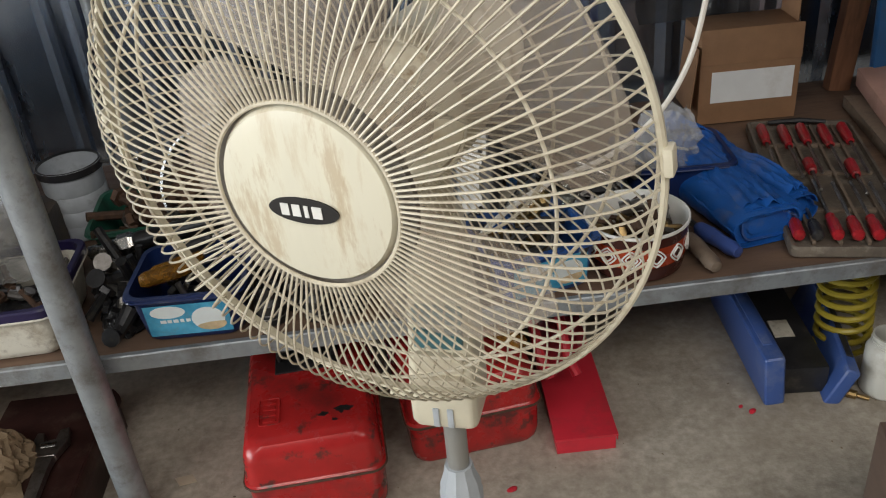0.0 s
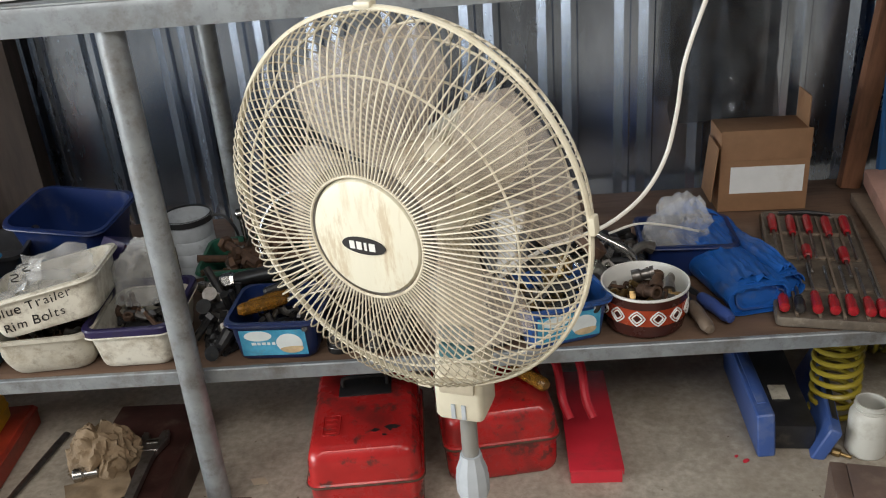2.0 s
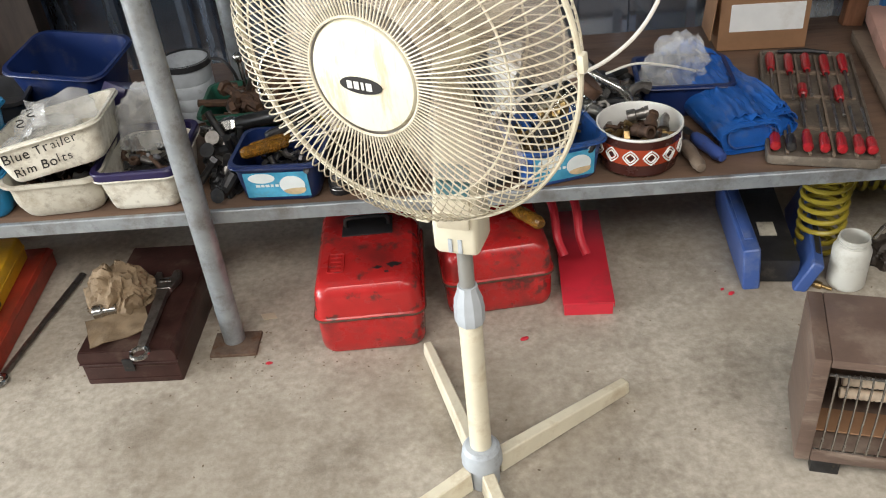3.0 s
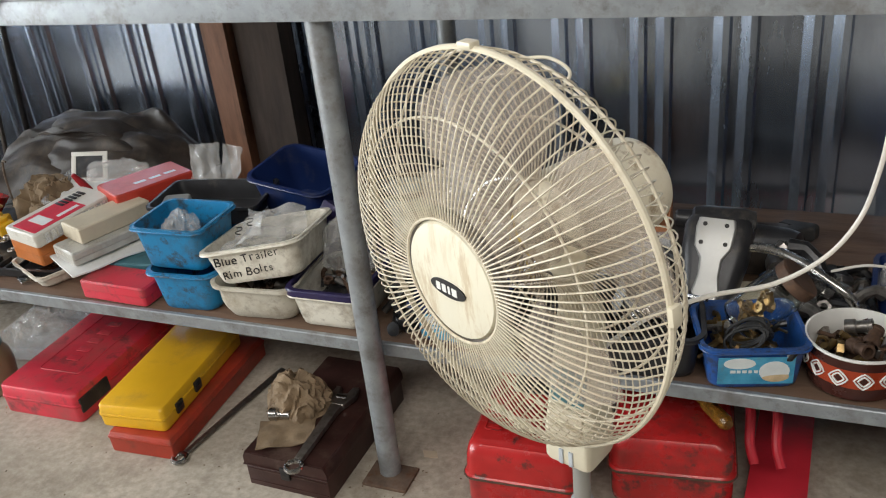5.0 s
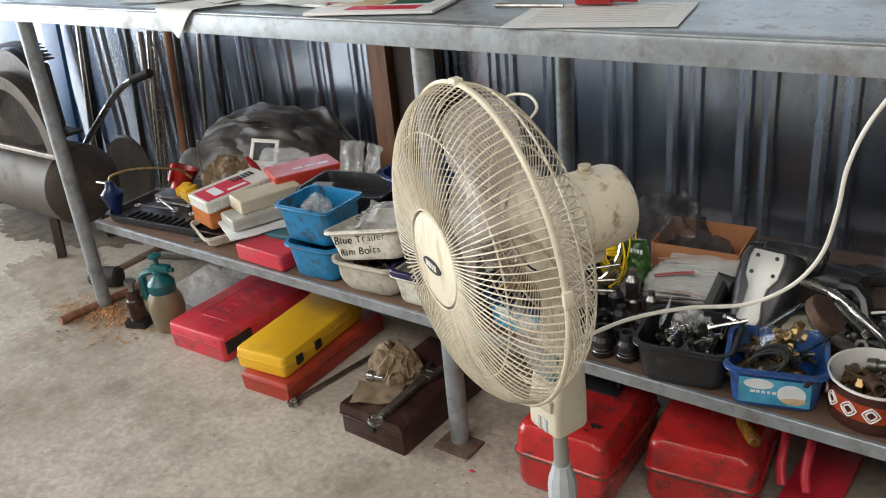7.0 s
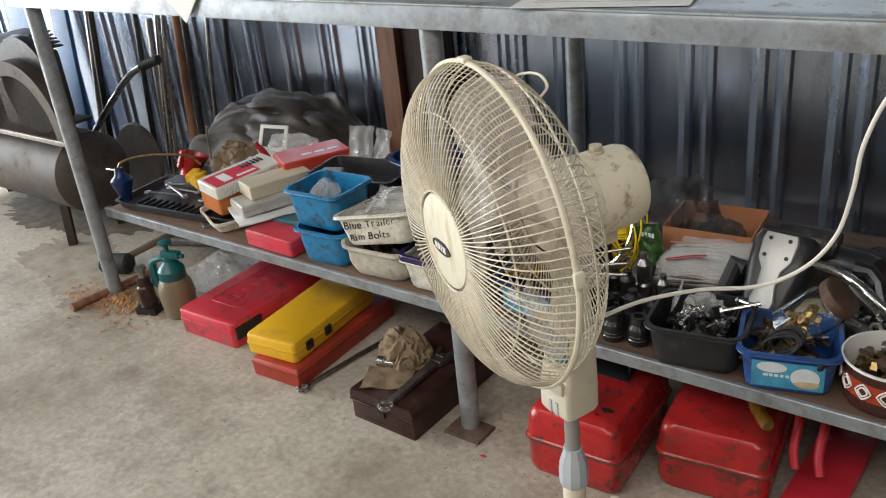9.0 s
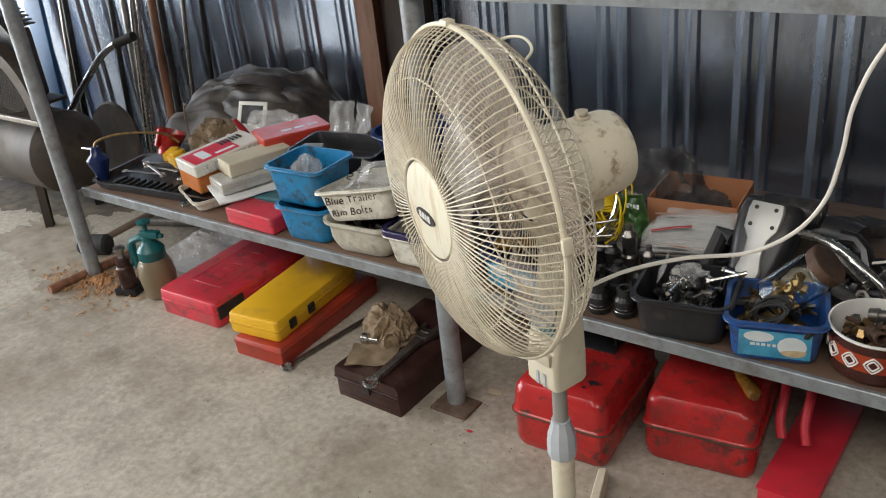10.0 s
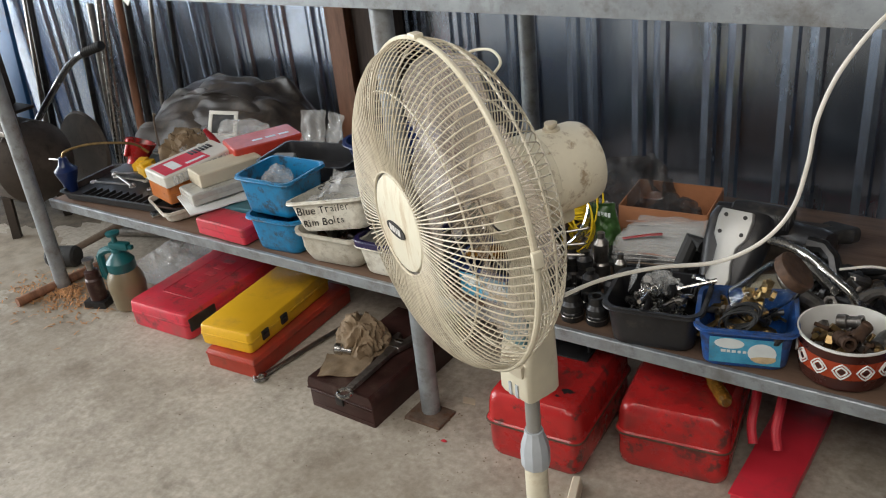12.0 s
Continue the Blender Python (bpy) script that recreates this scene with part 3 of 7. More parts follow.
    def hoop(name, rad, z, r, parent, flat=1.0, mat="ivorywire", lab=""):
        b2 = BM()
        sweep(b2, [(rad * math.cos(2 * math.pi * k / 72), rad * math.sin(2 * math.pi * k / 72), z) for k in range(72)], r, 8, True, flat)
        return part(name, b2, M[mat], parent, lab)

    front = []
    for k in range(15):
        u = k / 14
        q = 0.066 + (R0 - 0.068) * u
        front.append((q, RIM + 0.063 * (1 - u ** 2.6) ** 0.55 if u < 1 else RIM + 0.002))
    guard = wire_set("front_guard", front, 120, 0.00095, 0.0665, RIM + 0.0625, "ivory wire front guard")
    hoop("guard_ring", 0.160, RIM + 0.0447, 0.0013, guard)
    rear = [(0.056, 0.030), (0.085, 0.020), (0.12, 0.021), (0.16, 0.030), (0.19, 0.048), (0.206, 0.074), (0.2115, RIM - 0.004)]
    rg = wire_set("rear_guard", [tuple(p)[:2] for p in smooth_path([(q, z, 0) for q, z in rear], 3)], 96, 0.00085, 0.057, 0.029, "ivory wire rear guard")
    hoop("guard_ring", 0.12, 0.0195, 0.0015, rg)
    hoop("guard_ring", 0.168, 0.0325, 0.0015, rg)
    hoop("guard_ring", 0.203, 0.068, 0.0015, rg)
    rim = BM()
    lathe(rim, [(R0 - 0.002, RIM - 0.0035), (R0 + 0.001, RIM - 0.0035), (R0 + 0.0022, RIM - 0.0015), (R0 + 0.0022, RIM + 0.0015), (R0 + 0.0005, RIM + 0.0035), (R0 - 0.002, RIM + 0.0035), (R0 - 0.002, RIM - 0.0035)], 96, caps=False)
    bmesh.ops.transform(rim, matrix=H, verts=rim.verts)
    rimo = part("rim_band", rim, M["ivory"], f, "ivory rim band joining both guards")
    for a in (182, 95, 268, 2):
        bm = BM()
        box(bm, (R0 + 0.003, 0, RIM), (0.0065, 0.019, 0.013), 0.0025)
        bmesh.ops.transform(bm, matrix=H @ Matrix.Rotation(radians(a), 4, "Z"), verts=bm.verts)
        part("rim_clip", bm, M["ivory"], rimo)
    # carrying loop behind the top
    bm = BM()
    sweep(bm, smooth_path([(-0.160, -0.038, 0.031), (-0.172, -0.035, 0.016), (-0.178, 0.0, 0.008), (-0.172, 0.035, 0.016), (-0.160, 0.038, 0.031)], 6), 0.0018, 8)
    part("carry_handle", bm, M["ivory"], rg)
    # badge
    bm = BM()
    lathe(bm, [(0.0, RIM + 0.067), (0.05, RIM + 0.0655), (0.061, RIM + 0.063), (0.064, RIM + 0.058), (0.064, RIM + 0.054), (0.0, RIM + 0.054)], 56, caps=False)
    bmesh.ops.transform(bm, matrix=H, verts=bm.verts)
    badge = part("centre_badge", bm, M["badge"], f, "cream badge disc with brown streaks")
    bm = BM()
    lathe(bm, [(0.064, RIM + 0.051), (0.076, RIM + 0.053), (0.0765, RIM + 0.059), (0.064, RIM + 0.058), (0.064, RIM + 0.051)], 56, caps=False)
    bmesh.ops.transform(bm, matrix=H, verts=bm.verts)
    part("badge_ring", bm, M["ringgrey"], badge, "dark grey badge ring")
    # an oval in place of the maker's name, with pale bars
    bm = BM()
    lathe(bm, [(0.0, 0.0), (0.026, 0.0), (0.026, 0.0012), (0.0, 0.0014)], 40, caps=False)
    bmesh.ops.scale(bm, vec=(0.36, 1, 1), verts=bm.verts)
    bmesh.ops.transform(bm, matrix=H @ Matrix.Translation((0.006, 0, RIM + 0.0666)), verts=bm.verts)
    oval = part("badge_oval", bm, M["ink"], badge, "black oval emblem")
    bm = BM()
    for y, w in ((-0.0135, 0.006), (-0.005, 0.006), (0.0025, 0.003), (0.0105, 0.007)):
        box(bm, (0.006, y, RIM + 0.0682), (0.0085, w, 0.0006), m=H)
    part("emblem_bar", bm, M["enamelwhite"], oval, "pale emblem bars")
    # blades at rest
    for k in range(4):
        bm = BM()
        rows = []
        for i in range(9):
            u = i / 8
            q = 0.030 + 0.155 * u
            half = radians(13 + 24 * math.sin(min(1, u * 1.25) * math.pi / 2) - 10 * max(0, u - 0.75) * 4)
            row = []
            for j in range(7):
                v = j / 6
                a = radians(90 * k + 20) + half * (2 * v - 1)
                row.append(bm.verts.new((q * math.cos(a), q * math.sin(a), 0.060 + (v - 0.5) * (0.055 - 0.028 * u) + 0.006 * math.sin(v * math.pi))))
            rows.append(row)
        for r1, r2 in zip(rows, rows[1:]):
            for j in range(6):
                bm.faces.new((r1[j], r1[j + 1], r2[j + 1], r2[j]))
        bmesh.ops.recalc_face_normals(bm, faces=bm.faces)
        bmesh.ops.solidify(bm, geom=list(bm.faces), thickness=0.0018)
        bmesh.ops.transform(bm, matrix=H, verts=bm.verts)
        part("blade", bm, M["blade"], f, "smoky grey translucent blade")
    bm = BM()
    lathe(bm, [(0.0, 0.095), (0.018, 0.094), (0.034, 0.085), (0.036, 0.04), (0.012, 0.036), (0.008, 0.026)], 28, caps=False)
    bmesh.ops.transform(bm, matrix=H, verts=bm.verts)
    part("blade_hub", bm, M["blade"], f)


HEAD_YAW, HEAD_DIP = -119.0, 2.5
pedestal_fan()
# the mains cord runs from the switch box up to the right, over the bench edge
bm = BM()
sweep(bm, smooth_path([(0.528, -0.395, 0.628), (0.575, -0.33, 0.640), (0.64, -0.28, 0.650), (0.715, -0.25, 0.660), (0.770, -0.235, 0.695), (0.803, -0.225, 0.745), (0.817, -0.225, 0.81), (0.824, -0.225, 0.875), (0.846, -0.215, 0.94), (0.885, -0.16, 0.995), (0.93, -0.06, 1.012), (0.98, 0.06, 0.998), (1.10, 0.22, 0.997)], 12), 0.0030, 8)
solo("mains_cord", bm, M["cord"], Matrix(), "white mains cord rising from the fan to the bench", "cable")


# ---- on the floor under the shelf ----
def handle_bail(w, h, r, y=0.0):
    return smooth_path([(-w / 2, y, 0), (-w / 2, y, h * 0.7), (-w / 2 + 0.012, y, h), (w / 2 - 0.012, y, h), (w / 2, y, h * 0.7), (w / 2, y, 0)], 5)


def steel_toolbox(m, w, d, h, label):
    """A pressed red steel box: rounded lid, rolled seam, handle over a black plate for its shaded recess."""
    t = thing("toolbox", m, label, "toolbox", "red steel toolboxes")
    r = 0.024

    def ring(z, g, k=0.0):
        return [(x, y + d / 2, z) for x, y in rrect(w + g, d + g, r + k)]
    hs = h * 0.55
    bm = BM()
    loft(bm, [ring(0, -0.03), ring(0.004, -0.014), ring(0.014, -0.004), ring(0.03, 0), ring(hs - 0.004, 0)])
    part("body", bm, M["redpaint"], t)
    bm = BM()
    loft(bm, [ring(hs - 0.004, 0.004), ring(hs - 0.002, 0.009), ring(hs + 0.003, 0.009), ring(hs + 0.006, 0.003), ring(h - 0.03, -0.002), ring(h - 0.014, -0.010), ring(h - 0.004, -0.026), ring(h, -0.05)])
    lid = part("lid", bm, M["redpaint"], t, "red lid with a rolled seam")
    bm = BM()
    sweep(bm, [(x, y + d / 2, hs + 0.0005) for x, y in rrect(w + 0.0095, d + 0.0095, r)], 0.0024, 6, True)
    part("seam", bm, M["rusty"], lid, "worn bare-metal seam")
    # flat black plate: the shade of the handle recess given by colour
    bm = BM()
    box(bm, (0, d * 0.70, h + 0.001), (w * 0.50, d * 0.22, 0.004), 0.0015)
    part("handle_plate", bm, M["black"], lid, "black plate coloured for the shade in the handle recess")
    bm = BM()
    sweep(bm, [(p[0], p[1] + d * 0.70, h + 0.002 + p[2]) for p in handle_bail(w * 0.42, 0.022, 0.004)], 0.004, 8)
    part("handle", bm, M["darksteel"], lid, "dark wire handle")
    for x in (-0.052, 0.052):
        bm = BM()
        box(bm, (x * w / 0.19, d + 0.003, hs + 0.004), (0.022, 0.006, 0.035), 0.002)
        part("latch", bm, M["chrome"], t)
    return t, lid


tA, lidA = steel_toolbox(pose(0.302, -0.088, 0, 0, 0, 3), 0.212, 0.30, 0.168, "dented red steel toolbox with a black paint scuff on its lid")
bm = BM()
for cx, cy, sx, sy, q0 in ((0.056, 0.066, 0.040, 0.022, 0.0), (0.024, 0.060, 0.022, 0.014, 3.0), (0.042, 0.044, 0.012, 0.010, 7.0)):
    edge = []
    for k in range(22):
        a = 2 * math.pi * k / 22
        q = 0.36 + 0.34 * noise.noise(Vector((2.2 * math.cos(a) + q0, 2.2 * math.sin(a), q0)))
        edge.append((cx + sx * q * math.cos(a), cy + sy * q * math.sin(a)))
    loft(bm, [[(x, y, z) for x, y in edge] for z in (0.1674, 0.1683)])
part("paint_scuff", bm, M["darksteel"], lidA, "chipped dark patches in the red paint", 0)
bm = BM()
pl = [(-0.060 + x, 0.085 + y, 0.1688) for x, y in rrect(0.032, 0.062, 0.004, 2)]
sweep(bm, pl, 0.0013, 6, True)
for i in range(4):
    box(bm, (-0.060, 0.064 + 0.014 * i, 0.1688), (0.020, 0.007, 0.0022), 0.0008)
part("embossed_panel", bm, M["redpaint"], lidA, "embossed panel with raised bars")
tB, lidB = steel_toolbox(pose(0.563, 0.012, 0, 0, 0, 7), 0.222, 0.30, 0.162, "scratched red steel toolbox with bare metal corners")
for x in (-0.088, 0.088):
    bm = BM()
    lathe(bm, [(0.0, 0.0), (0.013, 0.0), (0.010, 0.0022), (0.0, 0.003)], 9, pose(x, 0.022, 0.1475, 38, 0, 0), caps=False)
    part("worn_corner", bm, M["toolsteel"], lidB, "bare worn corner")


def screwdriver(m, ln, hr, hl, hmat, label, group=""):
    t = thing("screwdriver", m, label, "screwdriver", group)
    bm = BM()
    b2 = [(0.0, 0), (hr * 0.7, 0.001), (hr, hl * 0.10), (hr * 0.97, hl * 0.35), (hr, hl * 0.7), (hr * 0.72, hl * 0.84), (hr * 0.8, hl * 0.95), (hr * 0.45, hl)]
    vs = lathe(bm, b2, 12, Matrix.Rotation(radians(90), 4, "Y"), caps=False)
    part("handle", bm, M[hmat], t, "fluted plastic handle", 20)
    bm = BM()
    rr = hr * 0.28
    lathe(bm, [(rr, hl - 0.004), (rr, hl + ln * 0.93), (rr * 1.3, hl + ln * 0.96), (rr * 0.4, hl + ln)], 10, Matrix.Rotation(radians(90), 4, "Y"))
    part("blade", bm, M["toolsteel"], t, "steel shaft")
    return t


screwdriver(Matrix.Translation((0.655, 0.062, 0.184)) @ pose(0, 0, 0, 0, 0, 128), 0.12, 0.0145, 0.10, "amber", "amber-handled screwdriver lying on a red toolbox")


def flat_box():
    t = thing("flat_steel_box", pose(0.742, -0.012, 0, 0, 0, -2), "long flat bright red steel box on the floor", "box")
    bm = BM()
    box(bm, (0, 0.17, 0.0155), (0.100, 0.34, 0.031), 0.002)
    part("body", bm, M["redplastic"], t)
    bm = BM()
    box(bm, (0, 0.168, 0.034), (0.106, 0.346, 0.005), 0.0015)
    box(bm, (0.052, 0.168, 0.027), (0.002, 0.34, 0.012), 0.0008)
    part("lid", bm, M["redplastic"], t)


flat_box()


def bolt_cutters():
    t = thing("bolt_cutters", pose(0.70, 0.06, 0.037), "bolt cutters with long pinkish red grips leaning back", "bolt cutters")
    for x0, x1 in ((0.003, -0.03), (0.050, 0.02)):
        bm = BM()
        pts = smooth_path([(x0, 0.03, 0.045), (x0 - 0.012, 0.055, 0.075), ((x0 + x1) / 2, 0.10, 0.12), (x1, 0.18, 0.16), (x1 + 0.01, 0.32, 0.16)], 6)
        sweep(bm, pts, [0.0095 if i < 16 else 0.007 for i in range(len(pts))], 10)
        part("grip", bm, M["redplastic"], t, "pinkish red grip")
    bm = BM()
    box(bm, (0.0, 0.34, 0.155), (0.05, 0.06, 0.016), 0.004)
    box(bm, (0.0, 0.36, 0.075), (0.04, 0.03, 0.15), 0.004)
    part("jaw", bm, M["darksteel"], t)


bolt_cutters()


def brown_toolbox():
    t = thing("old_toolbox", pose(-0.181, -0.137, 0, 0, 0, -1), "old dark maroon steel toolbox with worn edges", "toolbox")
    bm = BM()
    loft(bm, [[(x, y + 0.175, z) for x, y in rrect(0.196 + g, 0.352 + g, 0.004, 2)] for z, g in ((0, 0), (0.056, 0))])
    part("body", bm, M["maroon"], t)
    bm = BM()
    prof = [(-0.101, 0.054), (0.101, 0.054), (0.101, 0.070), (0.094, 0.086), (-0.094, 0.086), (-0.101, 0.070)]
    loft(bm, [[(x, y, z) for x, z in prof] for y in (-0.003, 0.355)])
    bmesh.ops.bevel(bm, geom=list(bm.edges), offset=0.002, segments=2, affect="EDGES")
    lid = part("lid", bm, M["maroon"], t)
    bm = BM()
    sweep(bm, [(-0.100, -0.0045, 0.055), (0.100, -0.0045, 0.055)], 0.0018, 6)
    part("worn_edge", bm, M["maroon"], lid)
    bm = BM()
    box(bm, (0.0, -0.004, 0.050), (0.022, 0.006, 0.03), 0.002)
    part("hasp", bm, M["darksteel"], t)
    for z in (0.012, 0.044):
        bm = BM()
        box(bm, (0, -0.001, z), (0.188, 0.003, 0.003), 0.001)
        part("pressed_bead", bm, M["maroon"], t)


brown_toolbox()
bm = crumple(0.17, 0.15, 0.095, 2, rough=0.45)
solo("rag", bm, M["rag"], pose(-0.236, 0.03, 0.0875), "crumpled oily brown rag on the old toolbox", "rag")
bm = sheet(0.12, 0.09, lambda u, v: (0, 0, 0.004 + 0.005 * noise.noise(Vector((u * 4, v * 4, 1.7)))), thick=0.002)
solo("cloth_scrap", bm, M["rag"], pose(-0.215, -0.065, 0.0875, 0, 0, 25), "flat flap of stained brown cloth on the old toolbox", "rag", smooth=60)


def adjustable_wrench():
    t = thing("combination_wrench", Matrix.Translation((-0.140, -0.160, 0.096)) @ pose(0, 0, 0, 0, 0, 92), "big worn steel wrench lying across the old toolbox", "wrench")
    bm = BM()
    loft(bm, [[(x, y, z) for y, z in ((-w, -h), (w, -h), (w * 0.9, h), (-w * 0.9, h))] for x, w, h in ((0.012, 0.009, 0.004), (0.05, 0.010, 0.005), (0.17, 0.012, 0.005), (0.20, 0.016, 0.006))])
    part("shank", bm, M["toolsteel"], t)
    bm = BM()
    sweep(bm, [(0.016 * math.cos(a * math.pi / 12), 0.016 * math.sin(a * math.pi / 12), 0) for a in range(24)], 0.0052, 8, True)
    part("ring_end", bm, M["chrome"], t, "bright ring end")
    bm = BM()
    loft(bm, [[(0.20 + px, py, z) for px, py in ((-0.006, -0.016), (0.03, -0.030), (0.062, -0.024), (0.058, -0.010), (0.034, -0.010), (0.030, 0.012), (0.056, 0.016), (0.058, 0.028), (0.028, 0.030), (-0.004, 0.018))] for z in (-0.007, 0.007)])
    bmesh.ops.bevel(bm, geom=list(bm.edges), offset=0.0015, segments=1, affect="EDGES")
    head = part("jaw", bm, M["toolsteel"], t)
    bm = BM()
    lathe(bm, [(0.007, -0.012), (0.007, 0.012)], 12, pose(0.222, 0.0, 0.003, 90, 0, 0))
    part("knurl", bm, M["chrome"], head, "bright knurled wheel")


adjustable_wrench()
bm = BM()
lathe(bm, [(0.013, 0), (0.0145, 0.002), (0.0145, 0.018), (0.011, 0.022), (0.011, 0.046), (0.009, 0.048)], 16, pose(-0.275, -0.03, 0.1005, 0, 90, 10))
solo("socket", bm, M["chrome"], Matrix(), "single chrome socket lying on the old toolbox", "socket")


def hard_case(name, m, w, d, h, mat, label, latches, r=0.012, split=0.55, ribs=True, panel=True):
    t = thing(name, m, label, "tool case", "flat tool cases")

    def ring(z, g):
        return [(x, y + d / 2, z) for x, y in rrect(w + g, d + g, r)]
    hs = h * split
    bm = BM()
    loft(bm, [ring(0, -0.008), ring(0.004, -0.002), ring(hs - 0.0015, 0)])
    part("base", bm, M[mat], t)
    bm = BM()
    loft(bm, [ring(hs, 0), ring(hs + 0.0008, 0.003), ring(hs + 0.005, 0.003), ring(hs + 0.006, 0.0), ring(h - 0.006, -0.003), ring(h - 0.0015, -0.008), ring(h, -0.014)])
    lid = part("lid", bm, M[mat], t)
    if panel:
        bm = BM()
        sweep(bm, [(x, y + d / 2, h) for x, y in rrect(w * 0.52, d * 0.62, 0.008, 3)], 0.0014, 6, True)
        for i in range(5):
            box(bm, (0, d * (0.32 + 0.09 * i), h + 0.0003), (w * 0.16, d * 0.045, 0.0022), 0.0008)
        part("raised_mark", bm, M[mat], lid, "raised bars in the lid")
    for y in latches:
        bm = BM()
        box(bm, (w / 2 + 0.003, y, hs), (0.006, 0.026, 0.026), 0.002)
        sweep(bm, [(w / 2 + 0.007, y - 0.009, hs + 0.004), (w / 2 + 0.007, y + 0.009, hs + 0.004)], 0.0022, 6)
        part("latch", bm, M["darksteel"], t, "dark metal latch")
    return t


t = hard_case("tool_case", pose(-0.912, -0.075, 0, 0, 0, 2), 0.238, 0.44, 0.080, "redcase", "dusty faded red plastic tool case on the floor", (), 0.016)
# solid black block whose colour gives the shade of a handle hollow
bm = BM()
box(bm, (0.117, 0.06, 0.045), (0.010, 0.10, 0.040), 0.003)
part("handle_recess", bm, M["black"], t, "black block coloured as the shaded hollow of the handle")
t = hard_case("tool_case", pose(-0.566, -0.128, 0, 0, 0, 3.5), 0.168, 0.42, 0.056, "orangered", "worn orange-red steel tool case under a yellow one", (), 0.004, 0.72, panel=False)
hard_case("tool_case", pose(-0.590, -0.110, 0.0565, 0, 0, 6), 0.170, 0.36, 0.060, "yellowcase", "bright yellow tool case stacked on an orange-red case", (0.06, 0.14), 0.012, 0.5, panel=False)


def spanner(m, ln, label):
    t = thing("spanner", m, label, "spanner")
    bm = BM()
    sweep(bm, [(0.012, 0, 0), (ln * 0.5, 0, 0.002), (ln, 0, 0)], [0.008, 0.0075, 0.009], 8, flat=0.6)
    part("shank", bm, M["toolsteel"], t)
    bm = BM()
    sweep(bm, [(0.015 * math.cos(a * math.pi / 10), 0.015 * math.sin(a * math.pi / 10), 0) for a in range(20)], 0.006, 8, True)
    part("ring_end", bm, M["chrome"], t)


spanner(Matrix.Translation((-0.474, -0.118, 0.007)) @ pose(0, 0, 0, 0, 0, 82), 0.36, "long ring spanner lying on the concrete floor")
tubm = tub_mesh(0.20, 0.26, 0.06, 0.85, 0.03, 0.006)
solo("clear_tub", tubm, M["clear"], pose(-1.16, 0.22, 0.001, 0, 0, 8), "cloudy clear plastic tub on the floor", "tub", smooth=40)


def spray_bottle():
    t = thing("spray_bottle", pose(-1.128, -0.005, 0, 0, 0, 15) @ Matrix.Scale(1.07, 4), "pump spray bottle with a teal head and grimy body", "spray bottle")
    bm = BM()
    lathe(bm, [(0.0, 0.002), (0.040, 0.0), (0.046, 0.006), (0.048, 0.03), (0.052, 0.07), (0.048, 0.10), (0.038, 0.118), (0.036, 0.122)], 28, caps=False)
    part("bottle", bm, M["bottle"], t, "stained translucent bottle")
    bm = BM()
    lathe(bm, [(0.037, 0.118), (0.039, 0.122), (0.039, 0.146), (0.030, 0.158), (0.016, 0.172), (0.015, 0.186), (0.0, 0.187)], 24, caps=False)
    hd = part("collar", bm, M["teal"], t, "teal screw collar")
    bm = BM()
    box(bm, (0.012, 0, 0.192), (0.062, 0.022, 0.022), 0.006)
    box(bm, (0.048, 0, 0.190), (0.014, 0.012, 0.012), 0.003)
    part("nozzle_head", bm, M["teal"], hd)
    bm = BM()
    pts = smooth_path([(-0.008, 0, 0.180), (-0.034, 0, 0.176), (-0.062, 0, 0.160), (-0.064, 0, 0.12), (-0.060, 0, 0.084)], 5)
    sweep(bm, pts, 0.011, 8, flat=1.0)
    for i in range(4):
        box(bm, (-0.0735, -0.006 + 0.004 * i, 0.122), (0.004, 0.0022, 0.07), 0.0008)
    part("handle", bm, M["teal"], hd, "ribbed teal handle")
    bm = BM()
    lathe(bm, [(0.007, 0.20), (0.007, 0.222), (0.018, 0.224), (0.020, 0.232), (0.0, 0.236)], 16, caps=False)
    part("pump_knob", bm, M["teal"], hd)


spray_bottle()


def bottle_jack():
    t = thing("bottle_jack", pose(-1.232, -0.045, 0, 0, 0, 20), "small worn red bottle jack standing on the floor", "jack")
    bm = BM()
    box(bm, (0, 0, 0.012), (0.075, 0.062, 0.024), 0.004)
    part("base", bm, M["darksteel"], t)
    bm = BM()
    lathe(bm, [(0.026, 0.022), (0.026, 0.09), (0.022, 0.096), (0.022, 0.118), (0.012, 0.122)], 20)
    part("cylinder", bm, M["maroon"], t, "scuffed dark red cylinder")
    bm = BM()
    lathe(bm, [(0.011, 0.12), (0.011, 0.146), (0.018, 0.148), (0.018, 0.158), (0.0, 0.16)], 16, caps=False)
    part("ram", bm, M["toolsteel"], t)
    bm = BM()
    sweep(bm, [(0.02, 0.02, 0.03), (0.045, 0.03, 0.055)], 0.007, 8)
    part("pump_socket", bm, M["toolsteel"], t)


bottle_jack()
bm = BM()
sweep(bm, [(-1.475, -0.175, 0.015), (-1.455, 0.0, 0.015), (-1.44, 0.13, 0.015)], 0.015, 14)
solo("timber_dowel", bm, M["timber"], Matrix(), "round reddish timber dowel lying by the bench leg", "dowel")


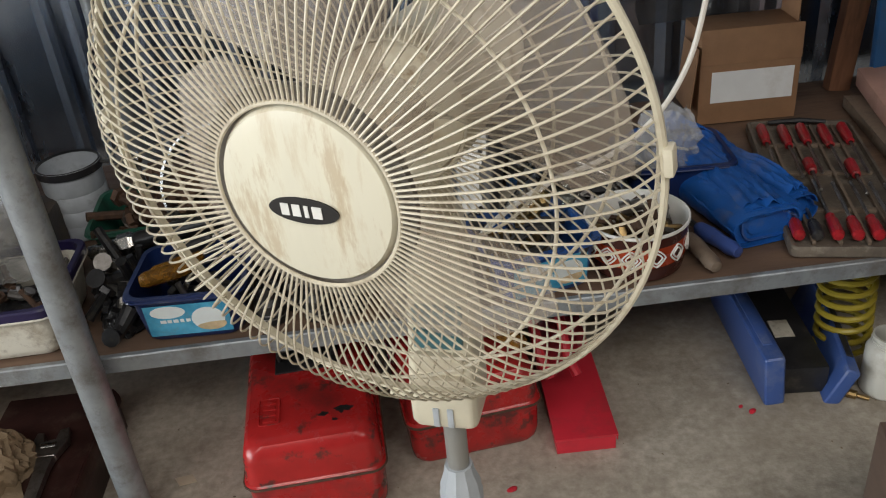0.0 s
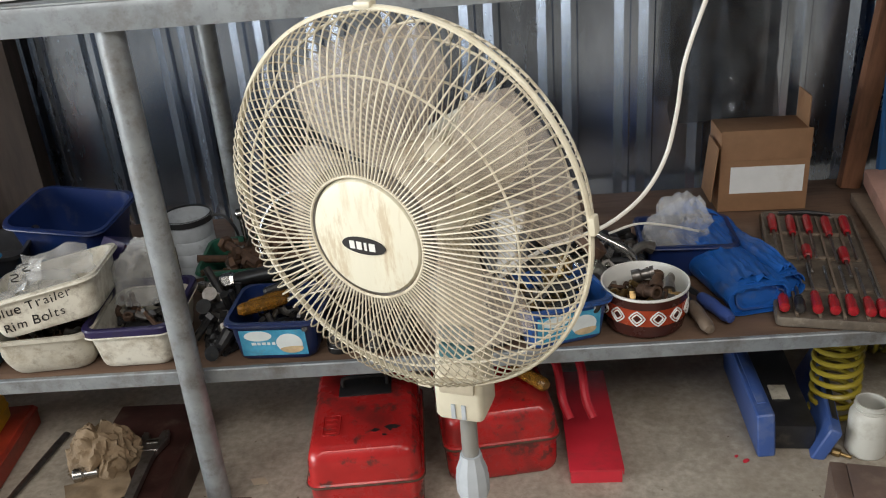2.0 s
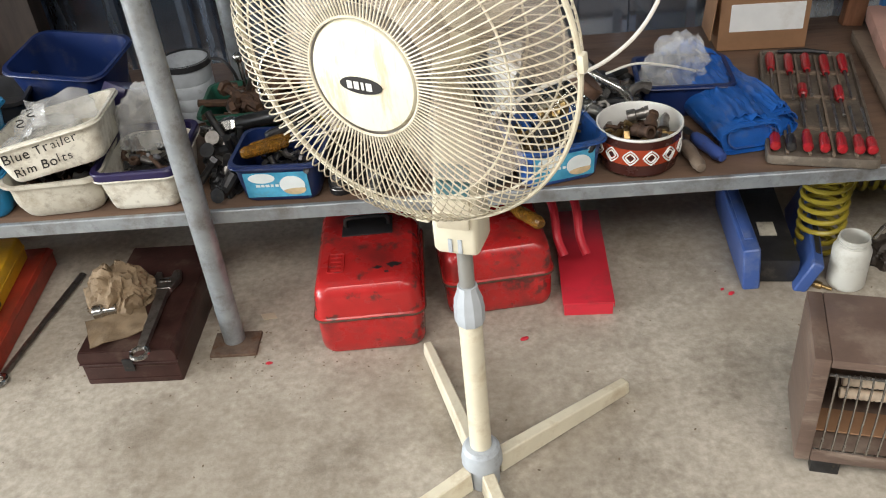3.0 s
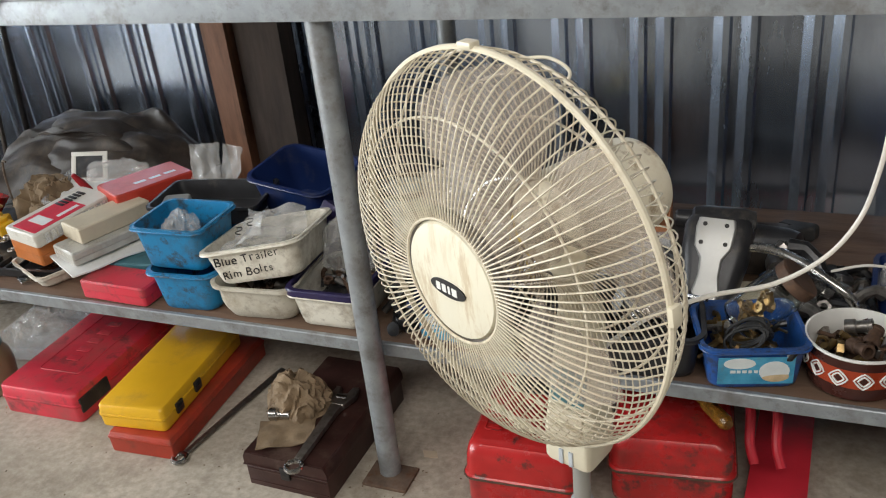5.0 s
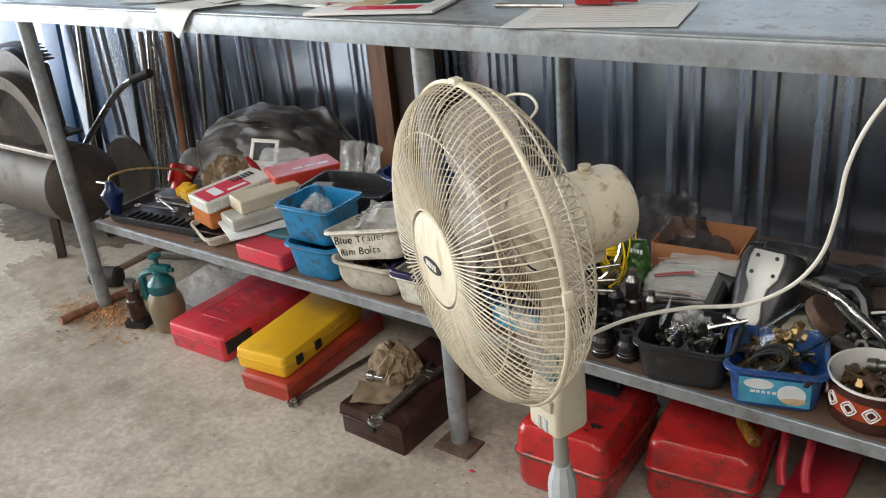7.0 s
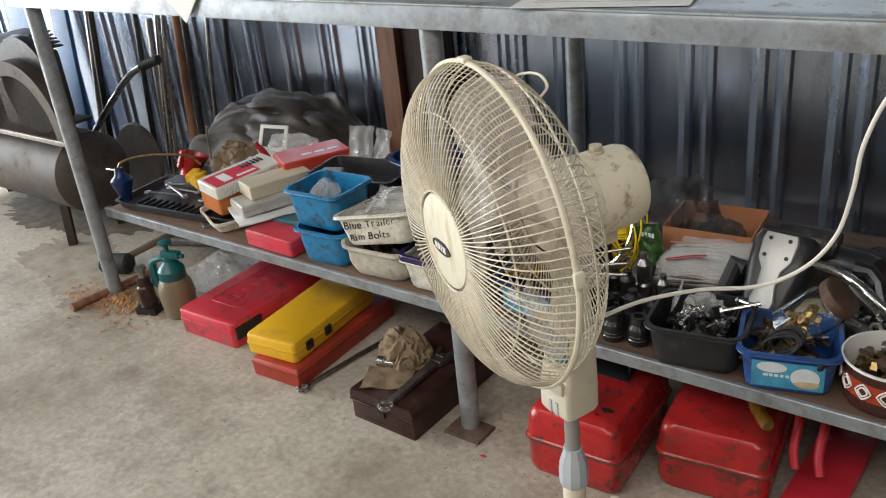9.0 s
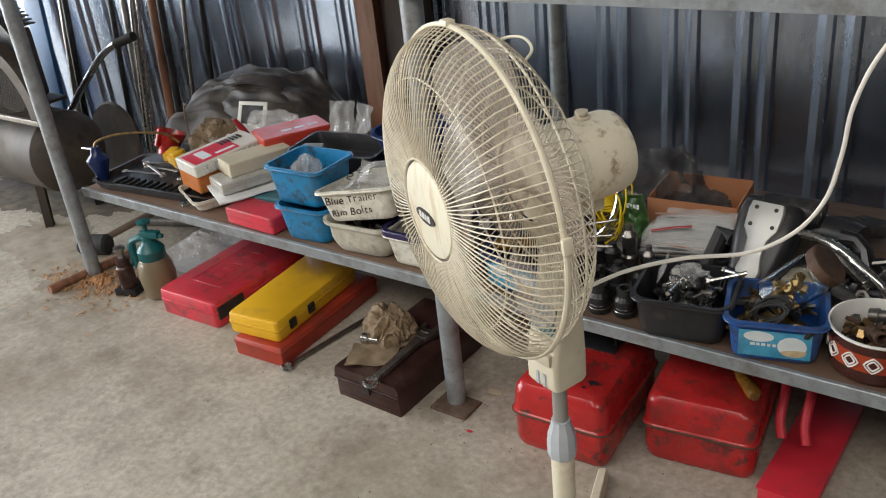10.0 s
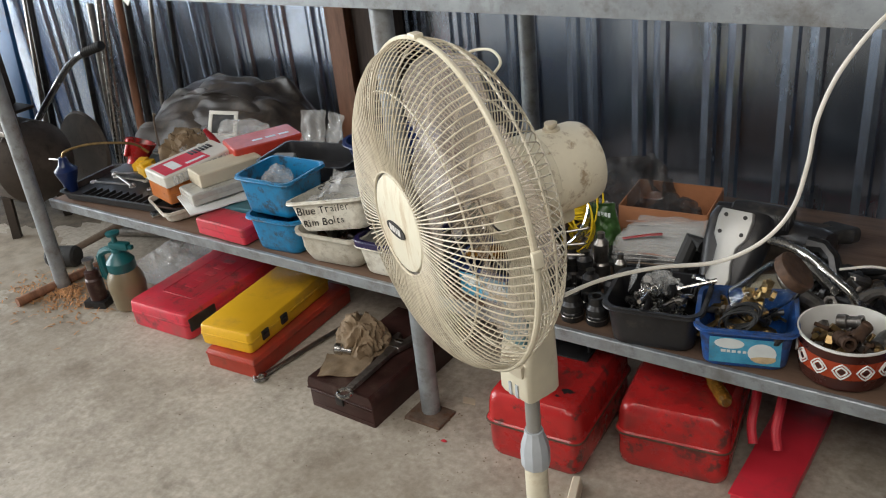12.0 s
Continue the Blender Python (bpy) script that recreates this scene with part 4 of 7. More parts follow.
def mallet():
    t = thing("mallet", pose(-1.585, 0.075, 0.036, 0, 0, 25), "black rubber mallet lying behind the bench leg", "mallet")
    bm = BM()
    lathe(bm, [(0.0, -0.055), (0.030, -0.054), (0.036, -0.045), (0.036, 0.045), (0.030, 0.054), (0.0, 0.055)], 24, pose(0, 0, 0, 0, 90, 0), caps=False)
    part("head", bm, M["rubber"], t)
    bm = BM()
    sweep(bm, [(0.0, 0.02, 0.0), (0.12, 0.16, 0.03), (0.24, 0.30, 0.06)], [0.012, 0.013, 0.015], 10)
    part("handle", bm, M["woodhandle"], t)


mallet()
bm = BM()
sweep(bm, [(-1.62, 0.30, 0.02), (-1.30, 0.42, 0.022), (-1.05, 0.52, 0.02)], 0.017, 12)
solo("steel_pipe", bm, M["toolsteel"], Matrix(), "dull steel pipe lying under the shelf", "pipe")

# shavings round the leg: flat curls of wood
bm = BM()
rg2 = random.Random(11)
for i in range(900):
    a, q = rg2.uniform(0, 6.283), abs(rg2.gauss(0, 0.085))
    cx, cy = -1.40 + q * 1.5 * math.cos(a), -0.055 + q * math.sin(a)
    ln, w, an = rg2.uniform(0.008, 0.028), rg2.uniform(0.002, 0.005), rg2.uniform(0, 6.283)
    z = 0.002 + rg2.random() * 0.010 * max(0, 1 - q / 0.12)
    ux, uy = math.cos(an), math.sin(an)
    pts = []
    for s, dz in ((-1, 0), (0, rg2.uniform(0.001, 0.006)), (1, 0)):
        pts.append([bm.verts.new((cx + ux * ln * s / 2 - uy * w * k, cy + uy * ln * s / 2 + ux * w * k, z + dz)) for k in (-0.5, 0.5)])
    for p, q2 in zip(pts, pts[1:]):
        bm.faces.new((p[0], p[1], q2[1], q2[0]))
solo("wood_shavings", bm, M["shaving"], Matrix(), "scattered pale orange wood shavings round the bench leg", "shavings", kind="stuff", smooth=0)
bm = BM()
for i in range(330):
    cx, cy = rg2.uniform(-2.2, 1.5), rg2.uniform(-0.75, 0.25)
    if rg2.random() < 0.45:
        cx, cy = rg2.gauss(0.0, 0.25), rg2.gauss(-0.08, 0.06)
    s = rg2.uniform(0.0006, 0.0020)
    bmesh.ops.create_icosphere(bm, subdivisions=1, radius=s, matrix=Matrix.Translation((cx, cy, s * 0.4)) @ Matrix.Rotation(rg2.uniform(0, 3), 4, "Z") @ Matrix.Diagonal((1.8, 1, 0.5, 1)))
solo("floor_grit", bm, M["litter"], Matrix(), "loose grit and crumbs on the concrete", "grit", kind="stuff", smooth=0)
for cx, cy, s in ((1.045, 0.03, 0.008), (1.03, 0.045, 0.005), (0.605, -0.075, 0.009), (0.085, -0.105, 0.007)):
    bm = crumple(s * 2.4, s * 1.4, 0.003, cx * 9)
    solo("red_scrap", bm, M["redplastic"], pose(cx, cy, 0.0004, 0, 0, 40 * cx), "tiny scrap of red plastic on the floor", "scrap", "red scraps")
bm = sheet(0.03, 0.022, lambda u, v: (0, 0, 0.004 * u), 3, 3)
solo("paper_scrap", bm, M["cream"], pose(0.06, 0.04, 0.004, 0, 25, 30), "torn scrap of cream paper by the bench leg", "paper")


def parts_bin():
    t = thing("organiser_case", pose(1.118, 0.035, 0, 0, 0, -6), "dusty blue plastic organiser case standing open on edge", "case")
    for nm, c, sz, mm in (("side_shell", (-0.030, 0.165, 0.054), (0.036, 0.33, 0.104), pose(0, 0, 0, 0, -5, 2)), ("side_shell", (0.062, 0.165, 0.052), (0.026, 0.32, 0.098), pose(0, 0, 0, 0, 22, -8))):
        bm = BM()
        box(bm, c, sz, 0.008, m=mm, seg=3)
        sh = part(nm, bm, M["bluebin"], t, "dusty blue moulded side")
        bm = BM()
        box(bm, (c[0], c[1], c[2] + sz[2] / 2 + 0.0005), (sz[0] * 0.45, sz[2] * 2.4, 0.004), 0.001, m=mm)
        part("rim_groove", bm, M["black"] if c[0] > 0 else M["bluebin"], sh)
    bm = BM()
    box(bm, (0.022, 0.175, 0.030), (0.090, 0.30, 0.056), 0.004)
    part("tray", bm, M["black"], t, "black inner tray")
    bm = BM()
    box(bm, (0.018, 0.14, 0.0600), (0.036, 0.05, 0.003), 0.001)
    part("paper_label", bm, M["greytub"], t, "grey paper label")


parts_bin()
# the coiled hose
bm = BM()
pts = []
for i in range(0, 16 * 9):
    a = 2 * math.pi * i / 16
    pts.append((1.262 + 0.046 * math.cos(a), 0.155 + 0.046 * math.sin(a) + 0.02 * i / 144, 0.012 + 0.024 * i / 16))
sweep(bm, pts, 0.0058, 8)
solo("air_hose", bm, M["yellowhose"], Matrix(), "coiled yellow air hose standing under the shelf", "hose")
bm = BM()
pts = []
for i in range(0, 14 * 9):
    a = 2 * math.pi * i / 14
    pts.append((1.37 + 0.026 * i / 14, 0.40 + 0.046 * math.cos(a), 0.052 + 0.046 * math.sin(a)))
sweep(bm, pts, 0.0055, 8)
solo("air_hose", bm, M["yellowhose"], Matrix(), "second yellow coil of air hose lying sideways", "hose")


def white_jar():
    t = thing("plastic_jar", pose(1.283, 0.045, 0), "open milky white plastic jar on the floor", "jar")
    bm = BM()
    lathe(bm, [(0.0, 0.0), (0.034, 0.0), (0.038, 0.005), (0.038, 0.088), (0.034, 0.096), (0.030, 0.100), (0.030, 0.118), (0.027, 0.118), (0.027, 0.10), (0.034, 0.086), (0.034, 0.006), (0.0, 0.004)], 32, caps=False)
    part("jar_body", bm, M["jarwhite"], t)
    bm = BM()
    for z in (0.103, 0.109):
        sweep(bm, [(0.0305 * math.cos(a * math.pi / 16), 0.0305 * math.sin(a * math.pi / 16), z) for a in range(32)], 0.0014, 6, True)
    part("screw_thread", bm, M["jarwhite"], t)


white_jar()
bm = BM()
lathe(bm, [(0.004, 0), (0.004, 0.02), (0.008, 0.021), (0.008, 0.036), (0.006, 0.037), (0.006, 0.055), (0.0, 0.056)], 10, Matrix.Translation((1.245, 0.015, 0.008)) @ pose(0, 0, 0, 0, -90, -38))
solo("hose_fitting", bm, M["brass"], Matrix(), "brass hose fitting lying on the floor", "fitting")
bm = BM()
sweep(bm, smooth_path([(1.335, 0.07, 0.09), (1.37, 0.09, 0.11), (1.43, 0.08, 0.10), (1.50, 0.07, 0.07), (1.58, 0.09, 0.012), (1.62, 0.1, 0.008)], 5), 0.005, 8)
solo("chrome_lever", bm, M["chrome"], Matrix(), "bent chrome lever on the floor beside the jar", "lever")
for cx, cy, s in ((1.42, 0.12, 0.09), (1.55, 0.16, 0.11)):
    bm = crumple(s * 1.7, s * 1.5, s * 0.7, cx * 5)
    solo("dark_junk", bm, M["greycloth"], pose(cx, cy, 0.0), "dark dusty bundle under the shelf", "bundle")


def bar_heater():
    t = thing("bar_heater", pose(1.018, -0.445, 0, 0, 0, -14), "old brown two-bar electric heater on the floor", "heater")
    W, D, H0, H1 = 0.46, 0.165, 0.036, 0.256
    for nm, c, sz in (("side_panel", (0.012, D / 2, (H0 + H1) / 2), (0.024, D, H1 - H0)), ("side_panel", (W - 0.012, D / 2, (H0 + H1) / 2), (0.024, D, H1 - H0)), ("top_panel", (W / 2, D / 2, H1 - 0.008), (W - 0.048, D, 0.016)), ("bottom_panel", (W / 2, D / 2, H0 + 0.012), (W - 0.048, D, 0.024)), ("back_panel", (W / 2, D - 0.004, (H0 + H1) / 2), (W - 0.05, 0.008, H1 - H0 - 0.042))):
        bm = BM()
        box(bm, c, sz, 0.003)
        part(nm, bm, M["heater"], t, "brown woodgrain panel")
    bm = BM()
    pts = [(0.045, D * 0.9, 0.05), (0.045, D * 0.75, 0.14), (0.045, D * 0.3, 0.215), (0.045, 0.02, 0.222)]
    lo = [(y, z) for _, y, z in smooth_path(pts, 5)]
    loft(bm, [[(x, y, z) for y, z in lo] + [(x, y + 0.002, z + 0.002) for y, z in reversed(lo)] for x in (0.03, W - 0.03)])
    part("reflector", bm, M["tank"], t, "tarnished reflector")
    bm = BM()
    box(bm, (W / 2, 0.055, 0.078), (W - 0.05, 0.07, 0.003), 0.001, m=Matrix.Rotation(radians(-12), 4, "X"))
    part("lower_reflector", bm, M["card"], t, "rust-tinted lower reflector")
    for z in (0.160, 0.133):
        bm = BM()
        pr = []
        x = 0.06
        while x < W - 0.06:
            pr += [(0.0085, x), (0.0098, x + 0.003), (0.0085, x + 0.006)]
            x += 0.0075
        lathe(bm, pr, 12, Matrix.Translation((0, 0.065, z)) @ Matrix.Rotation(radians(90), 4, "Y"))
        part("heating_bar", bm, M["ceramic"], t, "coil-wound pale ceramic bar", 60)
    for z in (0.222, 0.058):
        bm = BM()
        sweep(bm, [(0.026, 0.006, z), (W - 0.026, 0.006, z)], 0.0028, 8)
        part("guard_rail", bm, M["chrome"], t)
    b2 = BM()
    sweep(b2, [(0, 0.010, 0.222), (0, 0.003, 0.226), (0, -0.002, 0.216), (0, -0.004, 0.14), (0, 0.0, 0.066), (0, 0.008, 0.054)], 0.0018, 6)
    me = mesh_of(b2, "guard_wire", M["chrome"])
    for i in range(24):
        o = new("guard_wire", me)
        o.parent = t
        o.location = (0.036 + 0.0168 * i, 0, 0)
    for x in (0.052, W - 0.052):
        for y in (0.02, D - 0.02):
            bm = BM()
            box(bm, (x, y, 0.018), (0.045, 0.022, 0.036), 0.003)
            part("foot", bm, M["darksteel"], t, "dark steel foot")


bar_heater()


# ---- on the shelf ----
def bolt(bm, m, r, ln, idx=0):
    lathe(bm, [(r * 1.75, 0), (r * 1.75, r * 1.2)], 6, m, idx=idx)
    lathe(bm, [(r, r * 1.2), (r, ln)], 8, m, idx=idx)


def nut(bm, m, r, idx=0):
    lathe(bm, [(r, 0), (r, r * 0.8), (r * 0.55, r * 0.8), (r * 0.55, 0), (r, 0)], 6, m, caps=False, idx=idx)


def elbow(bm, m, r, ln, idx=0):
    n0 = len(bm.verts)
    sweep(bm, [(0, 0, 0), (ln * 0.5, 0, 0), (ln * 0.72, 0, ln * 0.12), (ln * 0.8, 0, ln * 0.4)], [r * 1.3, r, r, r * 1.3], 10, idx=idx)
    bm.verts.ensure_lookup_table()
    bmesh.ops.transform(bm, matrix=m, verts=bm.verts[n0:])


def heap(name, m, w, d, h, n, size, mats, label, category, seed, kinds=(0, 1, 2)):
    """A jumbled heap of bolts, nuts and fittings that nobody could count."""
    g = random.Random(seed)
    bm = BM()
    base = crumple(w * 0.96, d * 0.96, h * 0.55, seed)
    base.verts.ensure_lookup_table()
    bm2 = base
    tmp = bpy.data.meshes.new("tmp")
    bm2.to_mesh(tmp)
    bm2.free()
    bm.from_mesh(tmp)
    bpy.data.meshes.remove(tmp)
    for i in range(n):
        x, y = g.uniform(-0.45, 0.45), g.uniform(-0.45, 0.45)
        z = h * (0.35 + 0.5 * (1 - (2 * x) ** 2 * 0.7) * (1 - (2 * y) ** 2 * 0.6) * g.uniform(0.5, 1.0))
        mm = pose(x * w * 0.86, y * d * 0.86, z, g.uniform(0, 360), g.uniform(0, 360), g.uniform(0, 360))
        s = size * g.uniform(0.6, 1.35)
        k = g.choice(kinds)
        idx = g.randrange(len(mats))
        if k == 0:
            bolt(bm, mm, s * 0.16, s * g.uniform(0.8, 1.6), idx)
        elif k == 1:
            nut(bm, mm, s * 0.33, idx)
        else:
            elbow(bm, mm, s * 0.22, s * 1.3, idx)
    return solo(name, bm, [M[k] for k in mats], m, label, category, kind="stuff")


def label_patch(parent, w, h, m, cols, lab):
    """A printed label: a thin card with colour fields."""
    bm = BM()
    box(bm, (0, 0, 0), (w, h, 0.0008), m=m)
    lb = part("printed_label", bm, M["blueprint"], parent, lab)
    for name, cx, cy, sx, sy in cols:
        bm = BM()
        lathe(bm, [(0.0, 0.0004), (0.5, 0.0004), (0.5, 0.0011), (0.0, 0.0012)], 20, m @ Matrix.Translation((cx * w, cy * h, 0)) @ Matrix.Diagonal((sx * w, sy * h, 1, 1)), caps=False)
        part("print_field", bm, M[name], lb, smooth=0)
    bm = BM()
    for i, bw in enumerate((0.07, 0.05, 0.06, 0.045, 0.05)):
        box(bm, ((-0.30 + 0.075 * i) * w, -0.02 * h, 0.0011), (bw * w, 0.10 * h, 0.0006), m=m)
    part("print_bar", bm, M["paleprint"], lb, "small pale printed bars")
    return lb


def tub(name, m, w, d, h, mat, label, group="plastic tubs", **kw):
    t = thing(name, m, label, "tub", group)
    part("tub_body", tub_mesh(w, d, h, **kw), M[mat], t, smooth=40)
    if not kw.get("dent"):
        bm = BM()
        sweep(bm, [(x, y, h - 0.006) for x, y in rrect(w + 0.0125, d + 0.0125, kw.get("r", 0.03))], 0.0022, 6, True)
        part("rim_bead", bm, M[mat], t)
    return t


Z = SHELF + 0.0022
FRONT = Matrix.Rotation(radians(90), 4, "X")


# -- left end: tray of tools, oil can, rags --
def tool_tray():
    t = thing("socket_tray", pose(-1.13, 0.15, Z, 0, 0, 6), "black moulded tool tray with odd spanners and sockets", "tray")
    bm = BM()
    w, d = 0.50, 0.23
    rings = [[(x, y, z) for x, y in rrect(w + g, d + g, 0.025)] for z, g in ((0, -0.03), (0.006, -0.012), (0.026, 0), (0.028, 0.012), (0.031, 0.012), (0.031, -0.006), (0.014, -0.02))]
    loft(bm, rings)
    tr = part("tray_shell", bm, M["black"], t)
    for i in range(11):
        bm = BM()
        box(bm, (-0.17 + 0.028 * i, -0.07, 0.019), (0.006, 0.05, 0.012), 0.002)
        part("tray_rib", bm, M["black"], tr)
    g = random.Random(5)
    for i in range(9):
        bm = BM()
        a = g.uniform(-25, 25)
        x, y, ln = g.uniform(-0.17, 0.12), g.uniform(-0.01, 0.07), g.uniform(0.09, 0.16)
        mm = pose(x, y, 0.026 + 0.004 * (i % 3), 0, 0, a)
        b2 = BM()
        sweep(b2, [(-ln / 2, 0, 0), (ln / 2, 0, 0)], 0.0045, 8, flat=0.6)
        for s in (-1, 1):
            sweep(b2, [(s * ln / 2 + 0.008 * math.cos(q * math.pi / 6), 0.008 * math.sin(q * math.pi / 6), 0) for q in range(12)], 0.003, 6, True)
        bmesh.ops.transform(b2, matrix=mm, verts=b2.verts)
        bm.free()
        solo("small_spanner", b2, M["toolsteel"], t.matrix_world.copy(), "small dull steel ring spanner in the tray", "spanner", "spanners in the tray")
    bm = BM()
    box(bm, (0.20, 0.02, 0.040), (0.030, 0.13, 0.008), 0.002, m=pose(0, 0, 0, 0, 8, -30))
    solo("steel_rule", bm, M["chrome"], t.matrix_world.copy(), "short bright steel strip in the tray", "strip")


tool_tray()
heap("loose_scraps", pose(-0.93, 0.17, Z + 0.018), 0.16, 0.12, 0.04, 16, 0.026, ["toolsteel", "rusty"], "scraps of metal and rag in the tool tray", "scraps", 21)


def oil_can():
    t = thing("oil_can", pose(-1.372, 0.055, Z), "blue funnel-shaped oil can with a thin spout", "oil can")
    bm = BM()
    lathe(bm, [(0.0, 0.0), (0.016, 0.0), (0.018, 0.006), (0.022, 0.04), (0.034, 0.075), (0.035, 0.083), (0.026, 0.092), (0.018, 0.100), (0.012, 0.122), (0.0, 0.124)], 28, caps=False)
    part("body", bm, M["navytub"], t, "glossy blue body")
    bm = BM()
    sweep(bm, smooth_path([(0, 0, 0.12), (0.008, 0.01, 0.138), (0.05, 0.05, 0.150), (0.10, 0.10, 0.146), (0.14, 0.16, 0.125), (0.16, 0.19, 0.09)], 6), 0.0042, 8)
    part("hose", bm, M["brass"], t, "tan flexible hose")
    bm = BM()
    sweep(bm, [(-0.06, -0.005, 0.112), (0.0, 0.0, 0.114)], 0.004, 8)
    part("spout", bm, M["chrome"], t)


oil_can()
bm = BM()
lathe(bm, [(0.0, 0.02), (0.03, 0.02), (0.048, 0.075), (0.050, 0.082), (0.046, 0.082), (0.028, 0.03), (0.0, 0.028)], 24, caps=False)
lathe(bm, [(0.03, 0.0), (0.03, 0.02)], 16)
box(bm, (0.0, -0.045, 0.06), (0.012, 0.02, 0.06), 0.004)
solo("red_funnel", bm, M["redpaint"], pose(-1.33, 0.27, Z + 0.02, -22, 10, 0), "glossy red metal funnel cup on the shelf", "funnel")
bm = BM()
sweep(bm, smooth_path([(-1.31, 0.36, Z + 0.01), (-1.31, 0.36, 0.42), (-1.30, 0.36, 0.47), (-1.285, 0.35, 0.48), (-1.275, 0.35, 0.478)], 5), 0.003, 6)
solo("wire_hook", bm, M["woodhandle"], Matrix(), "thin bent wire hook standing up", "hook")
for x, y, a in ((-1.235, 0.235, 20), (-1.195, 0.215, -15)):
    bm = BM()
    box(bm, (0, 0, 0.016), (0.06, 0.045, 0.032), 0.006)
    box(bm, (0.0, 0, 0.036), (0.03, 0.03, 0.012), 0.004)
    solo("yellow_level", bm, M["yellowcase"], pose(x, y, Z + 0.03, 6, 0, a), "small yellow plastic block among the tools", "block", "yellow blocks")
bm = BM()
box(bm, (0, 0, 0.018), (0.30, 0.16, 0.036), 0.006)
solo("black_case", bm, M["black"], pose(-1.20, 0.27, Z, 0, 0, 4), "low black plastic case behind the tool tray", "case")
bm = crumple(0.24, 0.20, 0.13, 3, rough=0.5)
solo("rag", bm, M["rag"], pose(-1.17, 0.36, Z + 0.02), "crumpled dusty brown rags on the shelf", "rag")
bm = crumple(0.15, 0.12, 0.07, 8, rough=0.5)
solo("rag", bm, M["rag"], pose(-1.09, 0.27, Z + 0.036), "small crumpled brown rag on the shelf", "rag")

# -- the dusty grey cover against the wall --
def grey_cover():
    def f(u, v):
        z = 0.205 * math.sin(v * math.pi * 0.5) ** 0.8 * (1 - abs(2 * u - 1) ** 4 * 0.7)
        w = 0.030 * noise.noise(Vector((u * 6, v * 5, 0.3))) - 0.022 * abs(noise.noise(Vector((u * 4 + v * 3, v * 9, 2.3)))) - 0.005 * abs(noise.noise(Vector((u * 13, v * 24, 5.3))))
        return (0, 0.02 * noise.noise(Vector((u * 5, v * 5, 7))), z + w)
    t = thing("folded_cover", pose(-1.20, 0.545, Z), "dusty dark grey vinyl cover heaped against the wall", "cover")
    part("cover", sheet(0.74, 0.30, f, 90, 46, 0.006), M["greycloth"], t, smooth=60)
    bm = BM()
    pts = []
    for i in range(30):
        u = i / 29
        o = f(u, 0.06)
        pts.append(((u - 0.5) * 0.75, -0.136 + o[1], max(0.004, o[2] + 0.004)))
    sweep(bm, pts, 0.005, 6)
    part("piping", bm, M["rubber"], t, "black edge piping")
    for x, y, z, w, a, tilt in ((-0.02, 0.075, 0.190, 0.50, 1, 12), (0.05, -0.03, 0.126, 0.52, 3, 40)):
        fm = sheet(w, 0.12, lambda u, v: (0.02 * noise.noise(Vector((u * 3, v * 4, w))), 0.028 * noise.noise(Vector((u * 4 + w * 7, 0.4, 2))), 0.014 * math.sin(v * 3.1) - 0.085 * abs(2 * u - 1) ** 2.6 + 0.016 * noise.noise(Vector((u * 6 + w * 9, v * 4, 1.1)))), 40, 14, 0.004)
        bmesh.ops.transform(fm, matrix=pose(x, y, z, tilt, 0, a), verts=fm.verts)
        part("fold", fm, M["greycloth"], t, "folded-over flap", 60)


grey_cover()

# -- the stack of flat boxes --
def flat_tin(name, m, w, d, h, mat, label, seam=True, r=0.008):
    t = thing(name, m, label, "box", "stacked flat boxes")
    bm = BM()
    k = 0.5 if seam else 1.0
    loft(bm, [[(x, y, z) for x, y in rrect(w + g, d + g, r, 3)] for z, g in ((0, -0.006), (0.003, 0), (h * k - (0.0008 if seam else 0.003), 0)) + (((h, -0.006),) if not seam else ())])
    part("base", bm, M[mat], t)
    if seam:
        bm = BM()
        loft(bm, [[(x, y, z) for x, y in rrect(w + g, d + g, r, 3)] for z, g in ((h * k, 0.001), (h - 0.004, 0.001), (h, -0.006))])
        part("lid", bm, M[mat], t)
    return t


solo("white_tray", tub_mesh(0.25, 0.17, 0.035, 0.9, 0.02, 0.004), M["whitetub"], pose(-0.905, 0.160, Z, 0, 0, 66), "shallow white plastic tray under a stack of boxes", "tray")
flat_tin("teal_tin", pose(-0.70, 0.165, Z, 0, 0, 6), 0.21, 0.14, 0.052, "tealdark", "faded teal tin with faint marks on its side")
flat_tin("pink_case", pose(-0.662, 0.052, Z, 0, 0, -2), 0.186, 0.082, 0.046, "redcase", "small coral red plastic case at the shelf edge")
flat_tin("orange_box", pose(-0.945, 0.175, Z + 0.036, 0, 0, 76), 0.20, 0.125, 0.058, "orange", "grimy orange plastic box in the stack")
t = flat_tin("socket_pack", pose(-0.930, 0.175, Z + 0.100, 2, -4, 78), 0.225, 0.118, 0.036, "offwhite", "grey white blister pack with a red printed front")
bm = BM()
box(bm, (-0.030, -0.006, 0.0365), (0.145, 0.088, 0.0012))
fld = part("print_field", bm, M["redprint"], t, "red and white printed front")
bm = BM()
for i in range(6):
    box(bm, (0.018 + 0.0125 * i, 0.020, 0.0378), (0.008, 0.030, 0.0024), 0.0008)
part("print_bar", bm, M["darksteel"], fld, "dark sockets in the window")
bm = BM()
box(bm, (-0.055, -0.006, 0.0373), (0.030, 0.060, 0.0006))
box(bm, (0.005, -0.030, 0.0373), (0.060, 0.012, 0.0006))
part("print_bar", bm, M["paleprint"], fld)
bm = BM()
for i in range(10):
    box(bm, (-0.085 + 0.0185 * i, -0.0675, 0.02), (0.013, 0.003, 0.024), 0.001)
part("blister", bm, M["clear"], t, "clear blisters along the edge")
